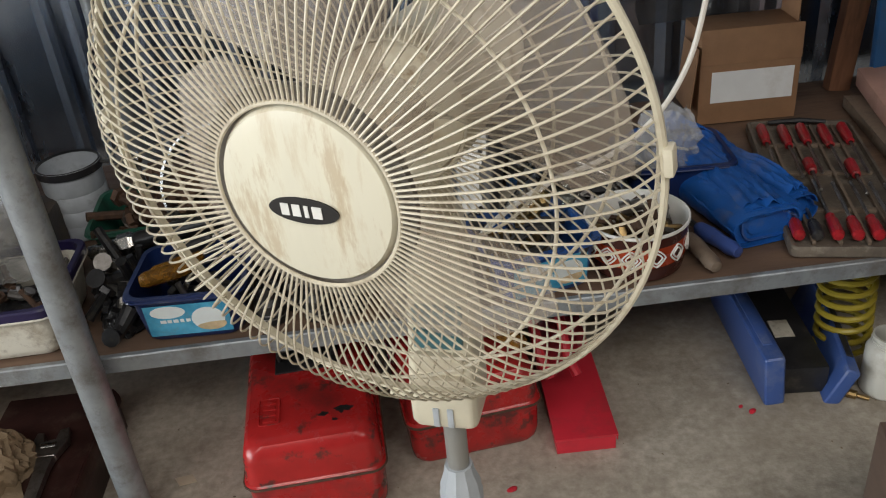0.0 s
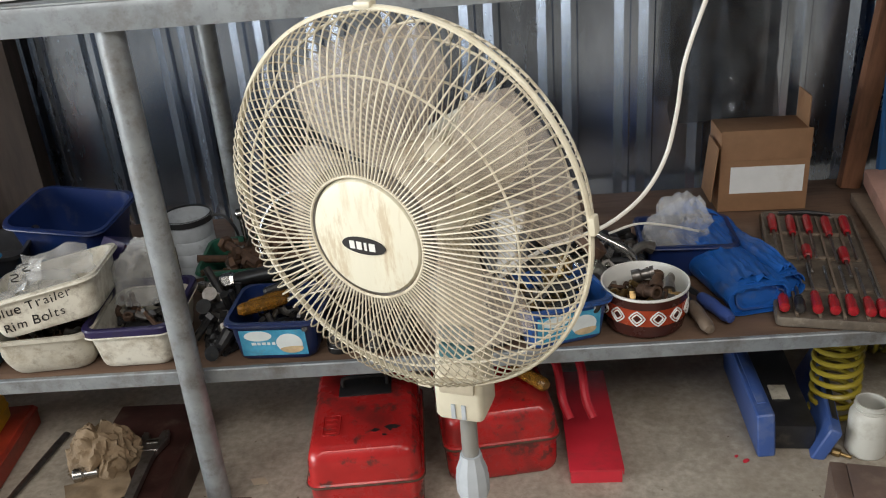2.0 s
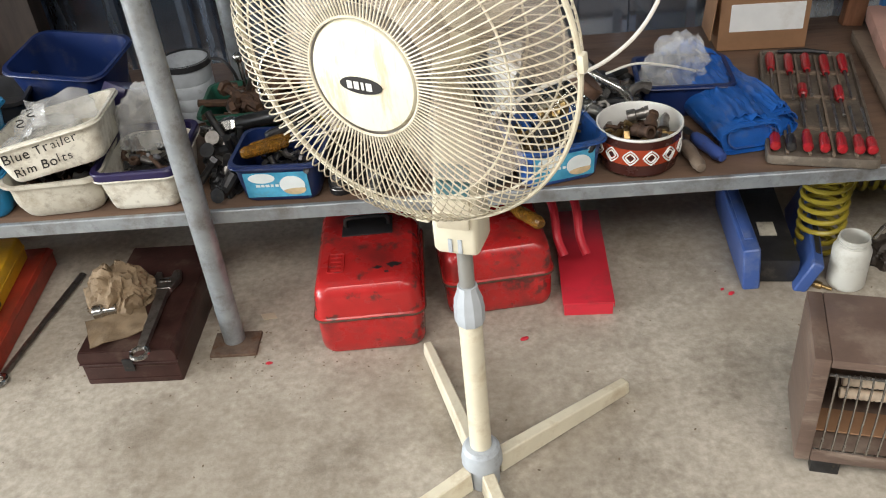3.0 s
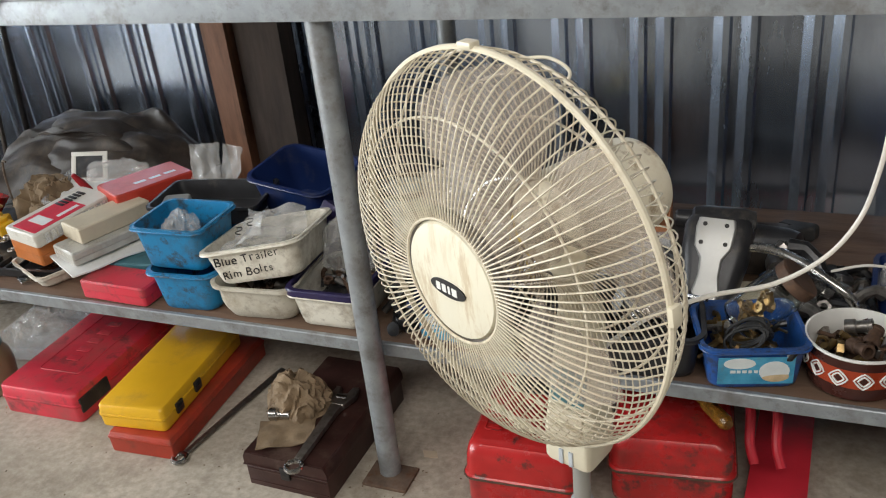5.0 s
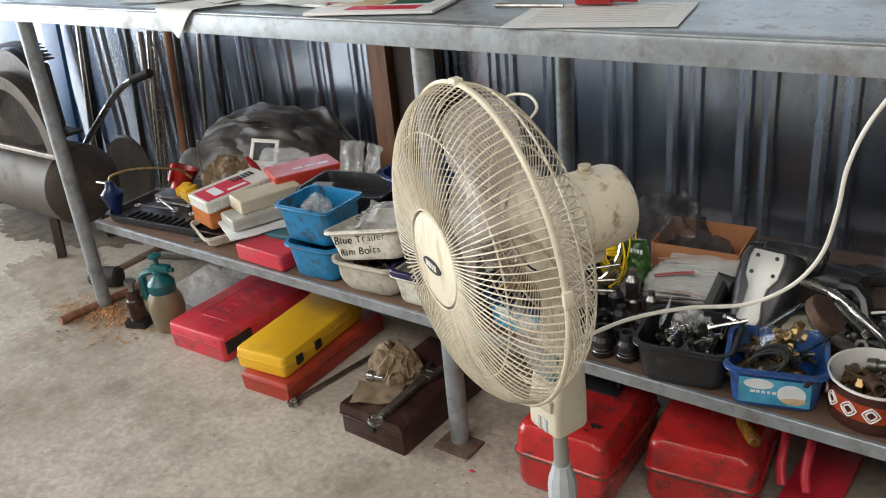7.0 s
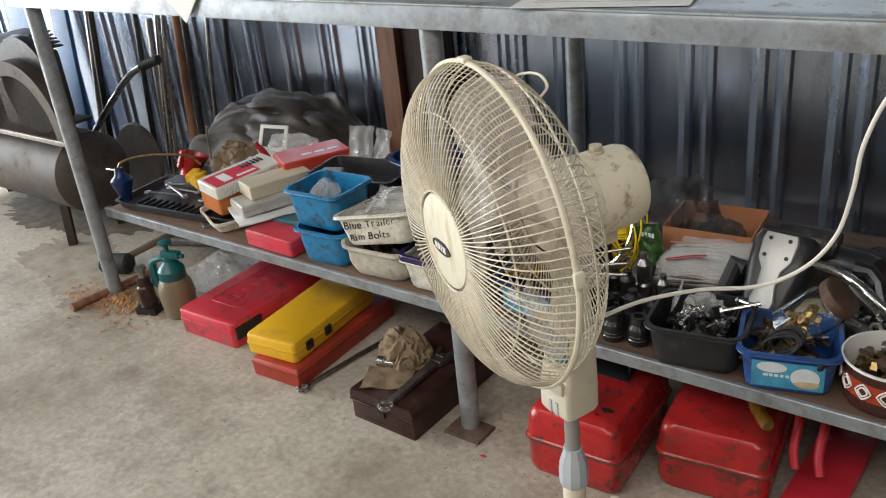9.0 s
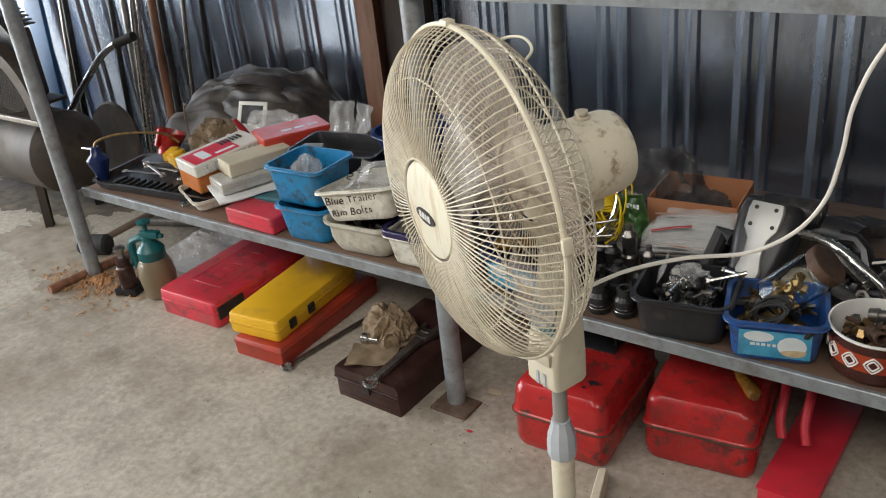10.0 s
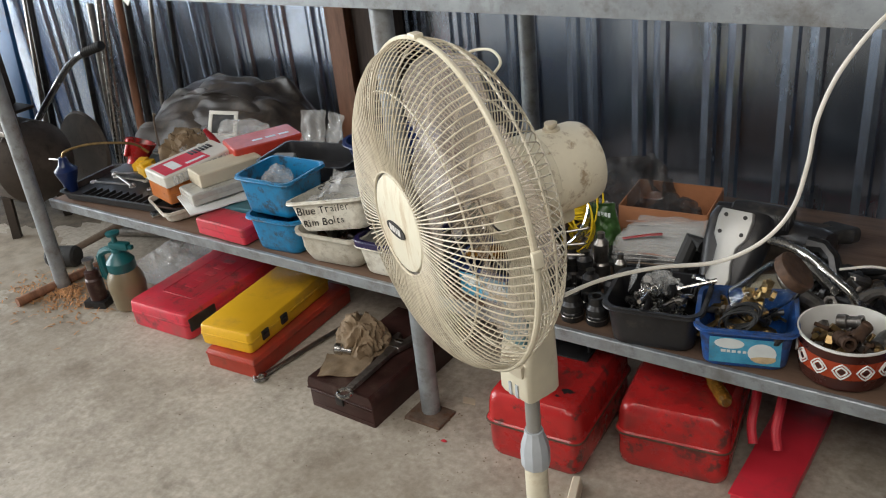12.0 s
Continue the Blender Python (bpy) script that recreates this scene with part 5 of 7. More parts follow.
bm = sheet(0.24, 0.16, lambda u, v: (0, 0, 0.004 * noise.noise(Vector((u * 3, v * 3, 4)))), thick=0.004)
solo("paper_folder", bm, M["paper"], pose(-0.775, 0.150, Z + 0.058, 0, 0, 62), "grubby white paper folder in the stack", "paper", smooth=60)
flat_tin("clear_lid_box", pose(-0.785, 0.160, Z + 0.063, 0, 0, 70), 0.225, 0.098, 0.034, "greyclear", "off-white plastic parts box in the stack", r=0.006)
flat_tin("cream_box", pose(-0.795, 0.185, Z + 0.098, 2, 0, 72), 0.190, 0.082, 0.040, "cream", "yellowed cream cardboard box on the stack", seam=False, r=0.004)

# -- red box with writing, clear packs, trays behind --
t = flat_tin("red_kit_box", pose(-0.80, 0.345, Z + 0.100, -2, 0, 62), 0.205, 0.135, 0.055, "redkit", "red plastic kit box with marker writing on its side")
bm = BM()
for x, w in ((-0.055, 0.008), (-0.042, 0.010), (-0.029, 0.009), (-0.017, 0.007), (0.006, 0.010), (0.019, 0.007), (0.030, 0.009)):
    box(bm, (-0.1030, x, 0.016), (0.0012, w, 0.010))
part("marker_bar", bm, M["ink"], t, "black marker bars")
bm = BM()
for x, w in ((-0.02, 0.03), (0.02, 0.03), (0.06, 0.03)):
    box(bm, (x, -0.02, 0.0552), (w, 0.014, 0.001))
part("print_bar", bm, M["paleprint"], t)
bm = BM()
box(bm, (0, 0, 0.05), (0.22, 0.16, 0.097), 0.006)
solo("low_box", bm, M["redkit"], pose(-0.81, 0.37, Z, 0, 0, 6), "red plastic box under the kit box", "box")
bm = BM()
lathe(bm, [(0.008, 0), (0.010, 0.03), (0.006, 0.06), (0.0, 0.062)], 12, pose(-0.955, 0.31, Z + 0.125, 20, -25, 0), caps=False)
solo("red_tool", bm, M["redhandle"], Matrix(), "small red plastic handle sticking up", "handle")
solo("clear_tray", tub_mesh(0.22, 0.17, 0.05, 0.86, 0.02, 0.005), M["clear"], pose(-1.03, 0.40, Z + 0.055, 8, 0, 14), "clear plastic tray on the rags", "tray", smooth=40)
bm = sheet(0.19, 0.13, lambda u, v: (0, 0, 0.012 * noise.noise(Vector((u * 4, v * 4, 9)))), thick=0.002)
solo("paper_sheet", bm, M["paper"], pose(-1.02, 0.40, Z + 0.085, 6, 4, 25), "white paper insert in the clear tray", "paper", smooth=60)
# frame and dark panel stand in for an open white tray
t = thing("framed_panel", pose(-1.09, 0.455, Z + 0.125, 62, 0, 12), "white frame with a dark panel, standing in for an open white tray", "card")
bm = BM()
for c, sz in (((0, 0.036, 0), (0.11, 0.012, 0.004)), ((0, -0.036, 0), (0.11, 0.012, 0.004)), ((-0.048, 0, 0), (0.014, 0.06, 0.004)), ((0.048, 0, 0), (0.014, 0.06, 0.004))):
    box(bm, c, sz, 0.001)
part("frame", bm, M["offwhite"], t)
bm = BM()
box(bm, (0, 0, -0.001), (0.086, 0.062, 0.002))
part("panel", bm, M["darksteel"], t)


def film_bag(name, m, w, d, h, seed, mat, label):
    return solo(name, crumple(w, d, h, seed, rough=0.62, freq=5), M[mat], m, label, "plastic bag", "plastic bags", smooth=60)


film_bag("plastic_bag", pose(-0.975, 0.43, Z + 0.12, 0, 0, 15), 0.20, 0.13, 0.05, 31, "bag", "crinkled clear plastic bag on the trays")
def zip_bag(m, w, h, seed, label):
    return solo("zip_bag", sheet(w, h, lambda u, v: (0.006 * noise.noise(Vector((u * 5, v * 5, seed))), 0, 0.016 * noise.noise(Vector((u * 3.3, v * 3.3, seed + 3))) + 0.02 * (v - 0.5) ** 2), 14, 16, 0.0012), M["bag"], m, label, "plastic bag", "plastic bags", smooth=40)


film_bag("plastic_bag", pose(-1.16, 0.20, 0.0, 0, 0, 12), 0.26, 0.18, 0.11, 44, "bag", "large clear plastic bag on the floor by the sprayer")
zip_bag(pose(-0.650, 0.40, Z + 0.165, 58, 0, 20), 0.075, 0.13, 4, "upright clear zip bag among the trays")
zip_bag(pose(-0.585, 0.42, Z + 0.165, 66, 0, -12), 0.065, 0.11, 6, "second clear zip bag standing by the tray")
solo("black_tray", tub_mesh(0.27, 0.16, 0.05, 0.9, 0.02, 0.006), M["black"], pose(-0.555, 0.295, Z + 0.102, 0, 0, 10), "black plastic tray on a blue tub", "tray")
flat_tin("small_pack", pose(-0.645, 0.265, Z + 0.118, 10, 0, 20), 0.065, 0.05, 0.026, "silver", "small clear and silver pack in the black tray", seam=False)
solo("blue_tray", tub_mesh(0.26, 0.19, 0.10, 0.86, 0.03, 0.006), M["bluetub"], pose(-0.535, 0.315, Z, 0, 0, 8), "dirty sky blue tub under a black tray", "tub")

# -- the row of tubs along the front edge --
tub("blue_tub", pose(-0.470, 0.082, Z, 0, 0, 4), 0.160, 0.145, 0.096, "bluetub", "grimy sky blue tub under another like it", taper=0.84, r=0.03)
tub("blue_tub", pose(-0.478, 0.088, Z + 0.097, 0, 0, 2), 0.168, 0.145, 0.100, "bluetub", "sky blue plastic tub stacked on a grimier one", taper=0.86, r=0.022)
film_bag("plastic_bag", pose(-0.490, 0.09, Z + 0.140), 0.12, 0.10, 0.07, 33, "bag", "clear bag of parts in the blue tub")
tub("dented_tub", pose(-0.292, 0.108, Z, 0, 0, 5), 0.192, 0.215, 0.088, "greytub", "dented translucent grey tub at the shelf edge", taper=0.80, r=0.035, dent=0.10, seed=4)
heap("rusty_parts", pose(-0.292, 0.108, Z + 0.01), 0.15, 0.17, 0.075, 20, 0.03, ["rusty", "toolsteel"], "rusty parts in the dented tub", "parts", 9)


def marked_tub():
    m = pose(-0.268, 0.095, Z + 0.092, -7, -9, 10)
    hand = random.Random(6)
    t = tub("marked_tub", m, 0.215, 0.205, 0.080, "whitetub", "grubby white tub with handwriting, tilted on another tub", taper=0.84, r=0.03)
    a = math.degrees(math.atan2(0.205 * 0.16 / 2, 0.080))
    for line, x0, z, size in (("Blue Trailer", -0.082, 0.044, 0.0275), ("Rim Bolts", -0.074, 0.015, 0.0275)):
        y = -0.205 * (0.84 + 0.16 * z / 0.08) / 2 - 0.0012
        x = x0
        for ch in line:
            if ch == " ":
                x += size * 0.34
                continue
            bm = text_bm(ch, size * hand.uniform(0.88, 1.12))
            lo = min(v.co.x for v in bm.verts)
            wide = max(v.co.x for v in bm.verts) - lo
            bmesh.ops.transform(bm, matrix=Matrix.Translation((x - lo, y, z + hand.uniform(-0.0015, 0.0015) + 0.0012 * (x - x0) / 0.02)) @ Matrix.Rotation(radians(90 + a), 4, "X") @ Matrix.Rotation(radians(hand.uniform(-9, 7)), 4, "Z"), verts=bm.verts)
            part("handwriting", bm, M["ink"], t, "black marker handwriting", smooth=0)
            x += wide + size * hand.uniform(0.08, 0.16)
    return m


mm = marked_tub()
solo("bolt_bag", crumple(0.17, 0.15, 0.075, 41, rough=0.62, freq=5), M["bag"], mm @ Matrix.Translation((-0.01, 0.0, 0.025)), "clear bag of bolts with marker scrawl in the white tub", "plastic bag", "plastic bags", smooth=60)
zip_bag(mm @ pose(0.02, 0.02, 0.085, 24, 10, 24), 0.12, 0.10, 14, "torn clear film lying over the bag of bolts")
zip_bag(mm @ pose(-0.045, -0.01, 0.082, 20, -14, -20), 0.09, 0.10, 17, "second torn clear film over the bag of bolts")
bm = BM()
for k, (x, y) in enumerate(((-0.05, -0.02), (-0.035, 0.01))):
    sweep(bm, smooth_path([(x + 0.012, y, 0), (x, y + 0.004, 0.0), (x - 0.004, y + 0.012, 0), (x + 0.006, y + 0.018, 0), (x + 0.002, y + 0.028, 0), (x - 0.01, y + 0.03, 0)], 4), 0.0013, 5)
solo("marker_scrawl", bm, M["ink"], mm @ Matrix.Translation((0.0, -0.02, 0.095)) @ pose(0, 0, 0, 14, 0, 0), "black marker scrawl on the bag", "scrawl")
t = tub("rimmed_tub", pose(-0.121, 0.112, Z, 0, 0, 1), 0.158, 0.20, 0.082, "whitetub", "white tub with a purple rim and dark contents", taper=0.86, r=0.025)
bm = BM()
loft(bm, [[(x, y, z) for x, y in rrect(0.158 + g, 0.20 + g, 0.026)] for z, g in ((0.074, 0.013), (0.090, 0.015), (0.093, 0.012), (0.093, -0.004), (0.074, -0.004))], False, False)
part("rim", bm, M["purple"], t, "purple plastic rim")
heap("dark_parts", pose(-0.121, 0.112, Z + 0.02), 0.135, 0.17, 0.075, 26, 0.03, ["darksteel", "rusty", "toolsteel"], "dark oily parts in the rimmed tub", "parts", 10)
film_bag("plastic_bag", pose(-0.130, 0.175, Z + 0.075, 0, 0, 30), 0.15, 0.12, 0.13, 35, "bag", "greyish crumpled bag behind the rimmed tub")


def navy_tub():
    t = tub("navy_tub", pose(-0.35, 0.395, Z + 0.080, 8, 4, -10), 0.225, 0.17, 0.115, "navytub", "empty royal blue tub tilted on the boxes behind", taper=0.80, r=0.035)
    return t


navy_tub()
bm = BM()
box(bm, (0, 0, 0.045), (0.20, 0.16, 0.09), 0.008)
solo("storage_box", bm, M["black"], pose(-0.37, 0.42, Z, 0, 0, 5), "dark plastic box behind the tubs", "box")
bm = BM()
box(bm, (0, 0, 0.0), (0.05, 0.15, 0.075), 0.004)
solo("purple_carton", bm, M["purple"], pose(-0.215, 0.30, Z + 0.105, -28, 20, -14), "purple printed carton leaning among the tubs", "carton")
bm = BM()
box(bm, (0, 0, 0.045), (0.13, 0.16, 0.09), 0.01)
solo("storage_box", bm, M["greycloth"], pose(-0.20, 0.34, Z), "dusty dark box under the carton", "box")


def paint_can():
    t = thing("grey_canister", pose(-0.115, 0.435, Z), "ribbed whitish canister, open and black inside", "canister")
    bm = BM()
    pr = [(0.0, 0.0), (0.052, 0.0), (0.055, 0.004)]
    for z in (0.03, 0.06, 0.09):
        pr += [(0.055, z - 0.004), (0.0535, z), (0.055, z + 0.004)]
    pr += [(0.055, 0.128), (0.058, 0.130), (0.058, 0.140), (0.054, 0.140), (0.052, 0.13), (0.052, 0.006), (0.0, 0.005)]
    lathe(bm, pr, 36, caps=False)
    part("can_body", bm, M["greyplastic"], t)
    bm = BM()
    lathe(bm, [(0.0512, 0.012), (0.0535, 0.1405), (0.0560, 0.1415), (0.0585, 0.139), (0.0588, 0.126)], 36, caps=False)
    part("rim", bm, M["black"], t, "black inner lining and rim")
    bm = BM()
    sweep(bm, smooth_path([(0.056, 0.0, 0.135), (0.085, 0.0, 0.13), (0.105, 0.0, 0.10), (0.11, 0.01, 0.06)], 5), 0.006, 8, flat=0.5)
    part("strap", bm, M["black"], t)


paint_can()
t = tub("green_tub", pose(0.055, 0.345, Z, 0, 0, 3), 0.225, 0.17, 0.078, "green", "dark green tub heaped with rusty bolts", taper=0.86, r=0.025)
g = random.Random(77)
for i in range(15):
    bm = BM()
    ln = g.uniform(0.07, 0.13)
    bolt(bm, Matrix(), g.uniform(0.008, 0.0115), ln)
    x, y = g.uniform(-0.075, 0.06), g.uniform(-0.06, 0.06)
    solo("rusty_bolt", bm, M["rusty"], pose(0.055 + x, 0.345 + y, Z + 0.062 + 0.0038 * i, g.uniform(70, 110), g.uniform(-14, 14), g.uniform(50, 130)), "large rusty bolt in the green tub", "bolt", "rusty bolts")
heap("rusty_bolts", pose(0.055, 0.345, Z + 0.02), 0.19, 0.14, 0.075, 26, 0.05, ["rusty", "rusty", "toolsteel"], "heap of rusty bolts filling the green tub", "bolts", 13, (0, 0, 1))
bm = BM()
bmesh.ops.create_uvsphere(bm, u_segments=16, v_segments=10, radius=0.0125)
sweep(bm, [(0, 0, -0.010), (0.004, 0, -0.09)], 0.005, 8)
solo("ball_joint", bm, M["chrome"], pose(0.015, 0.41, Z + 0.142), "bright ball-ended steel stud", "ball joint")


def clamp_ring():
    t = thing("clamp_ring", pose(0.178, 0.295, Z + 0.122, 66, 0, -16), "bright steel clamp ring leaning on the green tub", "ring")
    bm = BM()
    n = 60
    rows = []
    for k in range(n + 1):
        a = radians(-80 + 340 * k / n)
        c, s = math.cos(a), math.sin(a)
        rows.append([(c * r, s * r, z) for r, z in ((0.100, -0.014), (0.104, -0.014), (0.1045, 0.014), (0.100, 0.014))])
    loft(bm, rows)
    part("band", bm, M["ring"], t)
    for a in (205, 232, 258):
        bm = BM()
        lathe(bm, [(0.0, 0.0), (0.004, 0), (0.004, 0.003), (0.0, 0.003)], 10, Matrix.Rotation(radians(a), 4, "Z") @ Matrix.Translation((0.104, 0, 0)) @ Matrix.Rotation(radians(90), 4, "Y"), caps=False)
        part("rivet", bm, M["darksteel"], t)


clamp_ring()
# tangled yellow cord
bm = BM()
g = random.Random(3)
pts = []
for i in range(230):
    a = i * 0.42
    r = 0.040 + 0.022 * math.sin(i * 0.13) + 0.012 * math.sin(i * 0.37 + 1)
    pts.append((0.242 + r * math.cos(a) * 0.75 + 0.014 * math.sin(i * 0.05), 0.285 + 0.018 * math.sin(a * 0.7) + 0.01 * math.cos(i * 0.21), Z + 0.115 + r * 1.25 * math.sin(a + 0.3 * math.sin(i * 0.09)) + 0.012 * math.sin(i * 0.11)))
sweep(bm, pts, 0.0021, 6)
lathe(bm, [(0.0, -0.024), (0.016, -0.02), (0.024, 0.0), (0.018, 0.02), (0.0, 0.026)], 14, pose(0.235, 0.275, Z + 0.13, 0, 70, 20), caps=False)
pts = [(0.235 + 0.026 * math.cos(i * 0.7) , 0.275 + 0.026 * math.sin(i * 0.7) * (0.6 + 0.4 * math.sin(i * 0.05)), Z + 0.13 + 0.022 * math.sin(i * 0.043)) for i in range(150)]
sweep(bm, pts, 0.0022, 6)
solo("cord_bundle", bm, M["yellowcord"], Matrix(), "tangled bundle of bright yellow cord", "cord")


def breaker_bar():
    a = Vector((-0.045, 0.225, Z + 0.058))
    b = Vector((0.235, 0.205, Z + 0.112))
    t = thing("ratchet_bar", Matrix.Translation(a) @ (b - a).to_track_quat("Z", "Y").to_matrix().to_4x4(), "heavy dark steel bar with a chrome fitting", "bar")
    ln = (b - a).length
    bm = BM()
    lathe(bm, [(0.014, 0.085), (0.0155, 0.09), (0.0155, ln), (0.0, ln + 0.002)], 16)
    part("bar", bm, M["darksteel"], t)
    bm = BM()
    lathe(bm, [(0.009, 0.0), (0.012, 0.003), (0.012, 0.02), (0.009, 0.022), (0.009, 0.030), (0.0135, 0.032), (0.0135, 0.055)], 16)
    lathe(bm, [(0.0185, 0.055), (0.0185, 0.078), (0.013, 0.086)], 6)
    part("fitting", bm, M["chrome"], t, "chrome hexagon fitting", 20)


breaker_bar()


def printed_tub(m, w, d, h, label, seed):
    t = tub("printed_tub", m, w, d, h, "navytub" if seed == 1 else "azuretub", label, "printed blue tubs", taper=0.88, r=0.025)
    a = math.atan2(d * 0.12 / 2, h)
    lm = Matrix.Translation((0, -d * (0.88 + 0.12 * 0.47) / 2 - 0.0022, h * 0.47)) @ Matrix.Rotation(radians(90) + a, 4, "X")
    label_patch(t, w * 0.74, h * 0.66, lm, (("paleprint", -0.22, 0.28, 0.42, 0.4), ("paleprint", 0.24, -0.02, 0.40, 0.75), ("foodprint", 0.26, -0.22, 0.36, 0.4)), "printed blue and white label")
    return t


printed_tub(pose(0.153, 0.088, Z, 0, 0, -3), 0.168, 0.15, 0.086, "royal blue tub with a printed label and screwdrivers", 1)
heap("tub_tools", pose(0.153, 0.088, Z + 0.01), 0.14, 0.12, 0.07, 20, 0.03, ["darksteel", "toolsteel"], "dark odds and ends in the printed tub", "parts", 17)
screwdriver(Matrix.Translation((0.080, 0.060, Z + 0.088)) @ pose(0, 0, 0, 0, -6, 10), 0.17, 0.0125, 0.095, "amber", "amber-handled screwdriver in the printed tub", "tub screwdrivers")
screwdriver(Matrix.Translation((0.090, 0.085, Z + 0.083)) @ pose(0, 0, 0, 0, -8, 16), 0.16, 0.011, 0.085, "amber", "second amber-handled screwdriver in the printed tub", "tub screwdrivers")
screwdriver(Matrix.Translation((0.115, 0.13, Z + 0.085)) @ pose(0, 0, 0, 0, -12, 20), 0.14, 0.010, 0.07, "black", "black-handled screwdriver in the printed tub", "tub screwdrivers")
heap("dark_gear_parts", pose(0.03, 0.12, Z), 0.10, 0.18, 0.085, 24, 0.045, ["darksteel", "toolsteel", "darksteel"], "oily dark gears and fittings beside the tub", "parts", 18)


# -- impact sockets --
def impact_socket(x, y, r, h, tall, mat="darksteel"):
    t = thing("impact_socket", pose(x, y, Z), "black impact socket standing on the shelf" if mat == "darksteel" else "grey steel socket standing on the shelf", "socket", "standing sockets")
    bm = BM()
    if tall:
        lathe(bm, [(r, 0), (r, h * 0.42), (r * 0.8, h * 0.46), (r * 0.8, h * 0.62), (r * 0.86, h * 0.64), (r * 0.86, h * 0.80), (r * 0.45, h * 0.90), (r * 0.45, h)], 20)
    else:
        lathe(bm, [(r, 0), (r, h * 0.30), (r * 0.94, h * 0.33), (r, h * 0.36), (r, h * 0.58), (r * 0.75, h * 0.72), (r * 0.75, h), (r * 0.45, h), (r * 0.45, h * 0.8), (0.0, h * 0.8)], 20, caps=False)
    b = part("body", bm, M[mat], t)
    bm = BM()
    sweep(bm, [(r * 1.0 * math.cos(a * math.pi / 10), r * 1.0 * math.sin(a * math.pi / 10), h * 0.2) for a in range(20)], r * 0.05, 6, True)
    part("band", bm, M["toolsteel"], b)


for i, (x, y, r, h, tall) in enumerate(((0.338, 0.045, 0.023, 0.062, 0), (0.390, 0.052, 0.022, 0.060, 0), (0.300, 0.085, 0.024, 0.066, 0), (0.352, 0.105, 0.021, 0.085, 1), (0.395, 0.11, 0.018, 0.075, 1), (0.265, 0.05, 0.024, 0.06, 0), (0.318, 0.15, 0.020, 0.10, 1), (0.285, 0.16, 0.019, 0.095, 1), (0.26, 0.12, 0.022, 0.08, 0))):
    impact_socket(x, y, r, h, tall)
impact_socket(0.335, 0.195, 0.019, 0.125, 1, "toolsteel")
impact_socket(0.392, 0.165, 0.015, 0.10, 1, "toolsteel")

# -- bag of seed, cardboard box, dark bag --
t = thing("seed_bag", pose(0.285, 0.315, Z), "torn clear bag with a green printed panel", "plastic bag", "plastic bags")
part("bag_body", crumple(0.10, 0.08, 0.17, 52, rough=0.4), M["bag"], t, smooth=25)
bm = sheet(0.055, 0.10, lambda u, v: (0.008 * math.sin(v * 5), 0, 0.010 * math.sin(u * 3.1) + 0.010 * noise.noise(Vector((u * 4, v * 5, 2)))), thick=0.001)
bmesh.ops.transform(bm, matrix=pose(0.022, -0.036, 0.10, 78, 0, 14), verts=bm.verts)
part("green_panel", bm, M["leafprint"], t, "green printed panel")
bm = BM()
for i in range(4):
    box(bm, (0.010 + 0.008 * i, -0.0425, 0.128), (0.0055, 0.002, 0.010))
part("print_bar", bm, M["paleprint"], t)


def carton(name, m, w, d, h, mat, label):
    t = thing(name, m, label, "carton")
    k = 0.003
    for nm, c, s in (("front_panel", (0, -d / 2, h / 2), (w, k, h)), ("back_panel", (0, d / 2, h / 2), (w, k, h)), ("side_panel", (-w / 2, 0, h / 2), (k, d - k, h)), ("side_panel", (w / 2, 0, h / 2), (k, d - k, h)), ("bottom_panel", (0, 0, k / 2), (w - k, d - k, k))):
        bm = BM()
        box(bm, c, s, 0.0008)
        part(nm, bm, M[mat], t)
    return t


carton("open_carton", pose(0.385, 0.475, Z, 0, 0, 5), 0.20, 0.16, 0.10, "ocard", "open orange-brown cardboard carton on the shelf")
solo("dark_bag", crumple(0.25, 0.16, 0.15, 61, rough=0.6, freq=6), M["darkbag"], pose(0.275, 0.50, Z + 0.05, 0, 0, 20), "smoky dark plastic bag slumped over the carton", "plastic bag", "plastic bags", smooth=20)
solo("dark_bag", crumple(0.18, 0.13, 0.10, 62, rough=0.6, freq=6), M["darkbag"], pose(0.385, 0.485, Z + 0.012, 0, 0, 20), "dark plastic bag inside the carton", "plastic bag", "plastic bags", smooth=20)
solo("sleeve_tray", tub_mesh(0.19, 0.15, 0.06, 0.86, 0.03, 0.006), M["black"], pose(0.425, 0.285, Z, 0, 0, 12), "dark oval tray of plastic sleeves", "tray")
for i in range(7):
    bm = sheet(0.15, 0.07, lambda u, v: (0, 0, 0.010 * noise.noise(Vector((u * 3, v * 3, i * 2.1))) + 0.012 * math.sin(v * 3)), 10, 6, 0.001)
    solo("plastic_sleeve", bm, M["bag"], pose(0.415 + 0.004 * i, 0.262 + 0.011 * i, Z + 0.066 + 0.004 * i, 24, 0, 10 + 3 * (i % 3)), "flat clear plastic sleeve in the tray", "sleeve", "plastic sleeves", smooth=60)
for i in range(14):
    bm = BM()
    sweep(bm, [(-0.075, 0, 0), (0.0, 0, 0.004), (0.075, 0, 0.001)], 0.0028, 6, flat=0.7)
    solo("thin_stick", bm, M[("woodhandle", "darksteel", "silver", "darksteel", "pinkboard")[i * 3 % 5]], pose(0.420 + 0.006 * math.sin(i * 2.3), 0.222 + 0.0085 * i, Z + 0.052 + 0.0036 * i, 0, 0, 12 + 5 * math.sin(i * 1.7)), "thin stick under clear film in the tray", "stick", "sticks in the tray")
bm = BM()
sweep(bm, [(0.36, 0.25, Z + 0.090), (0.41, 0.27, Z + 0.099), (0.44, 0.275, Z + 0.104)], 0.004, 8, flat=0.6)
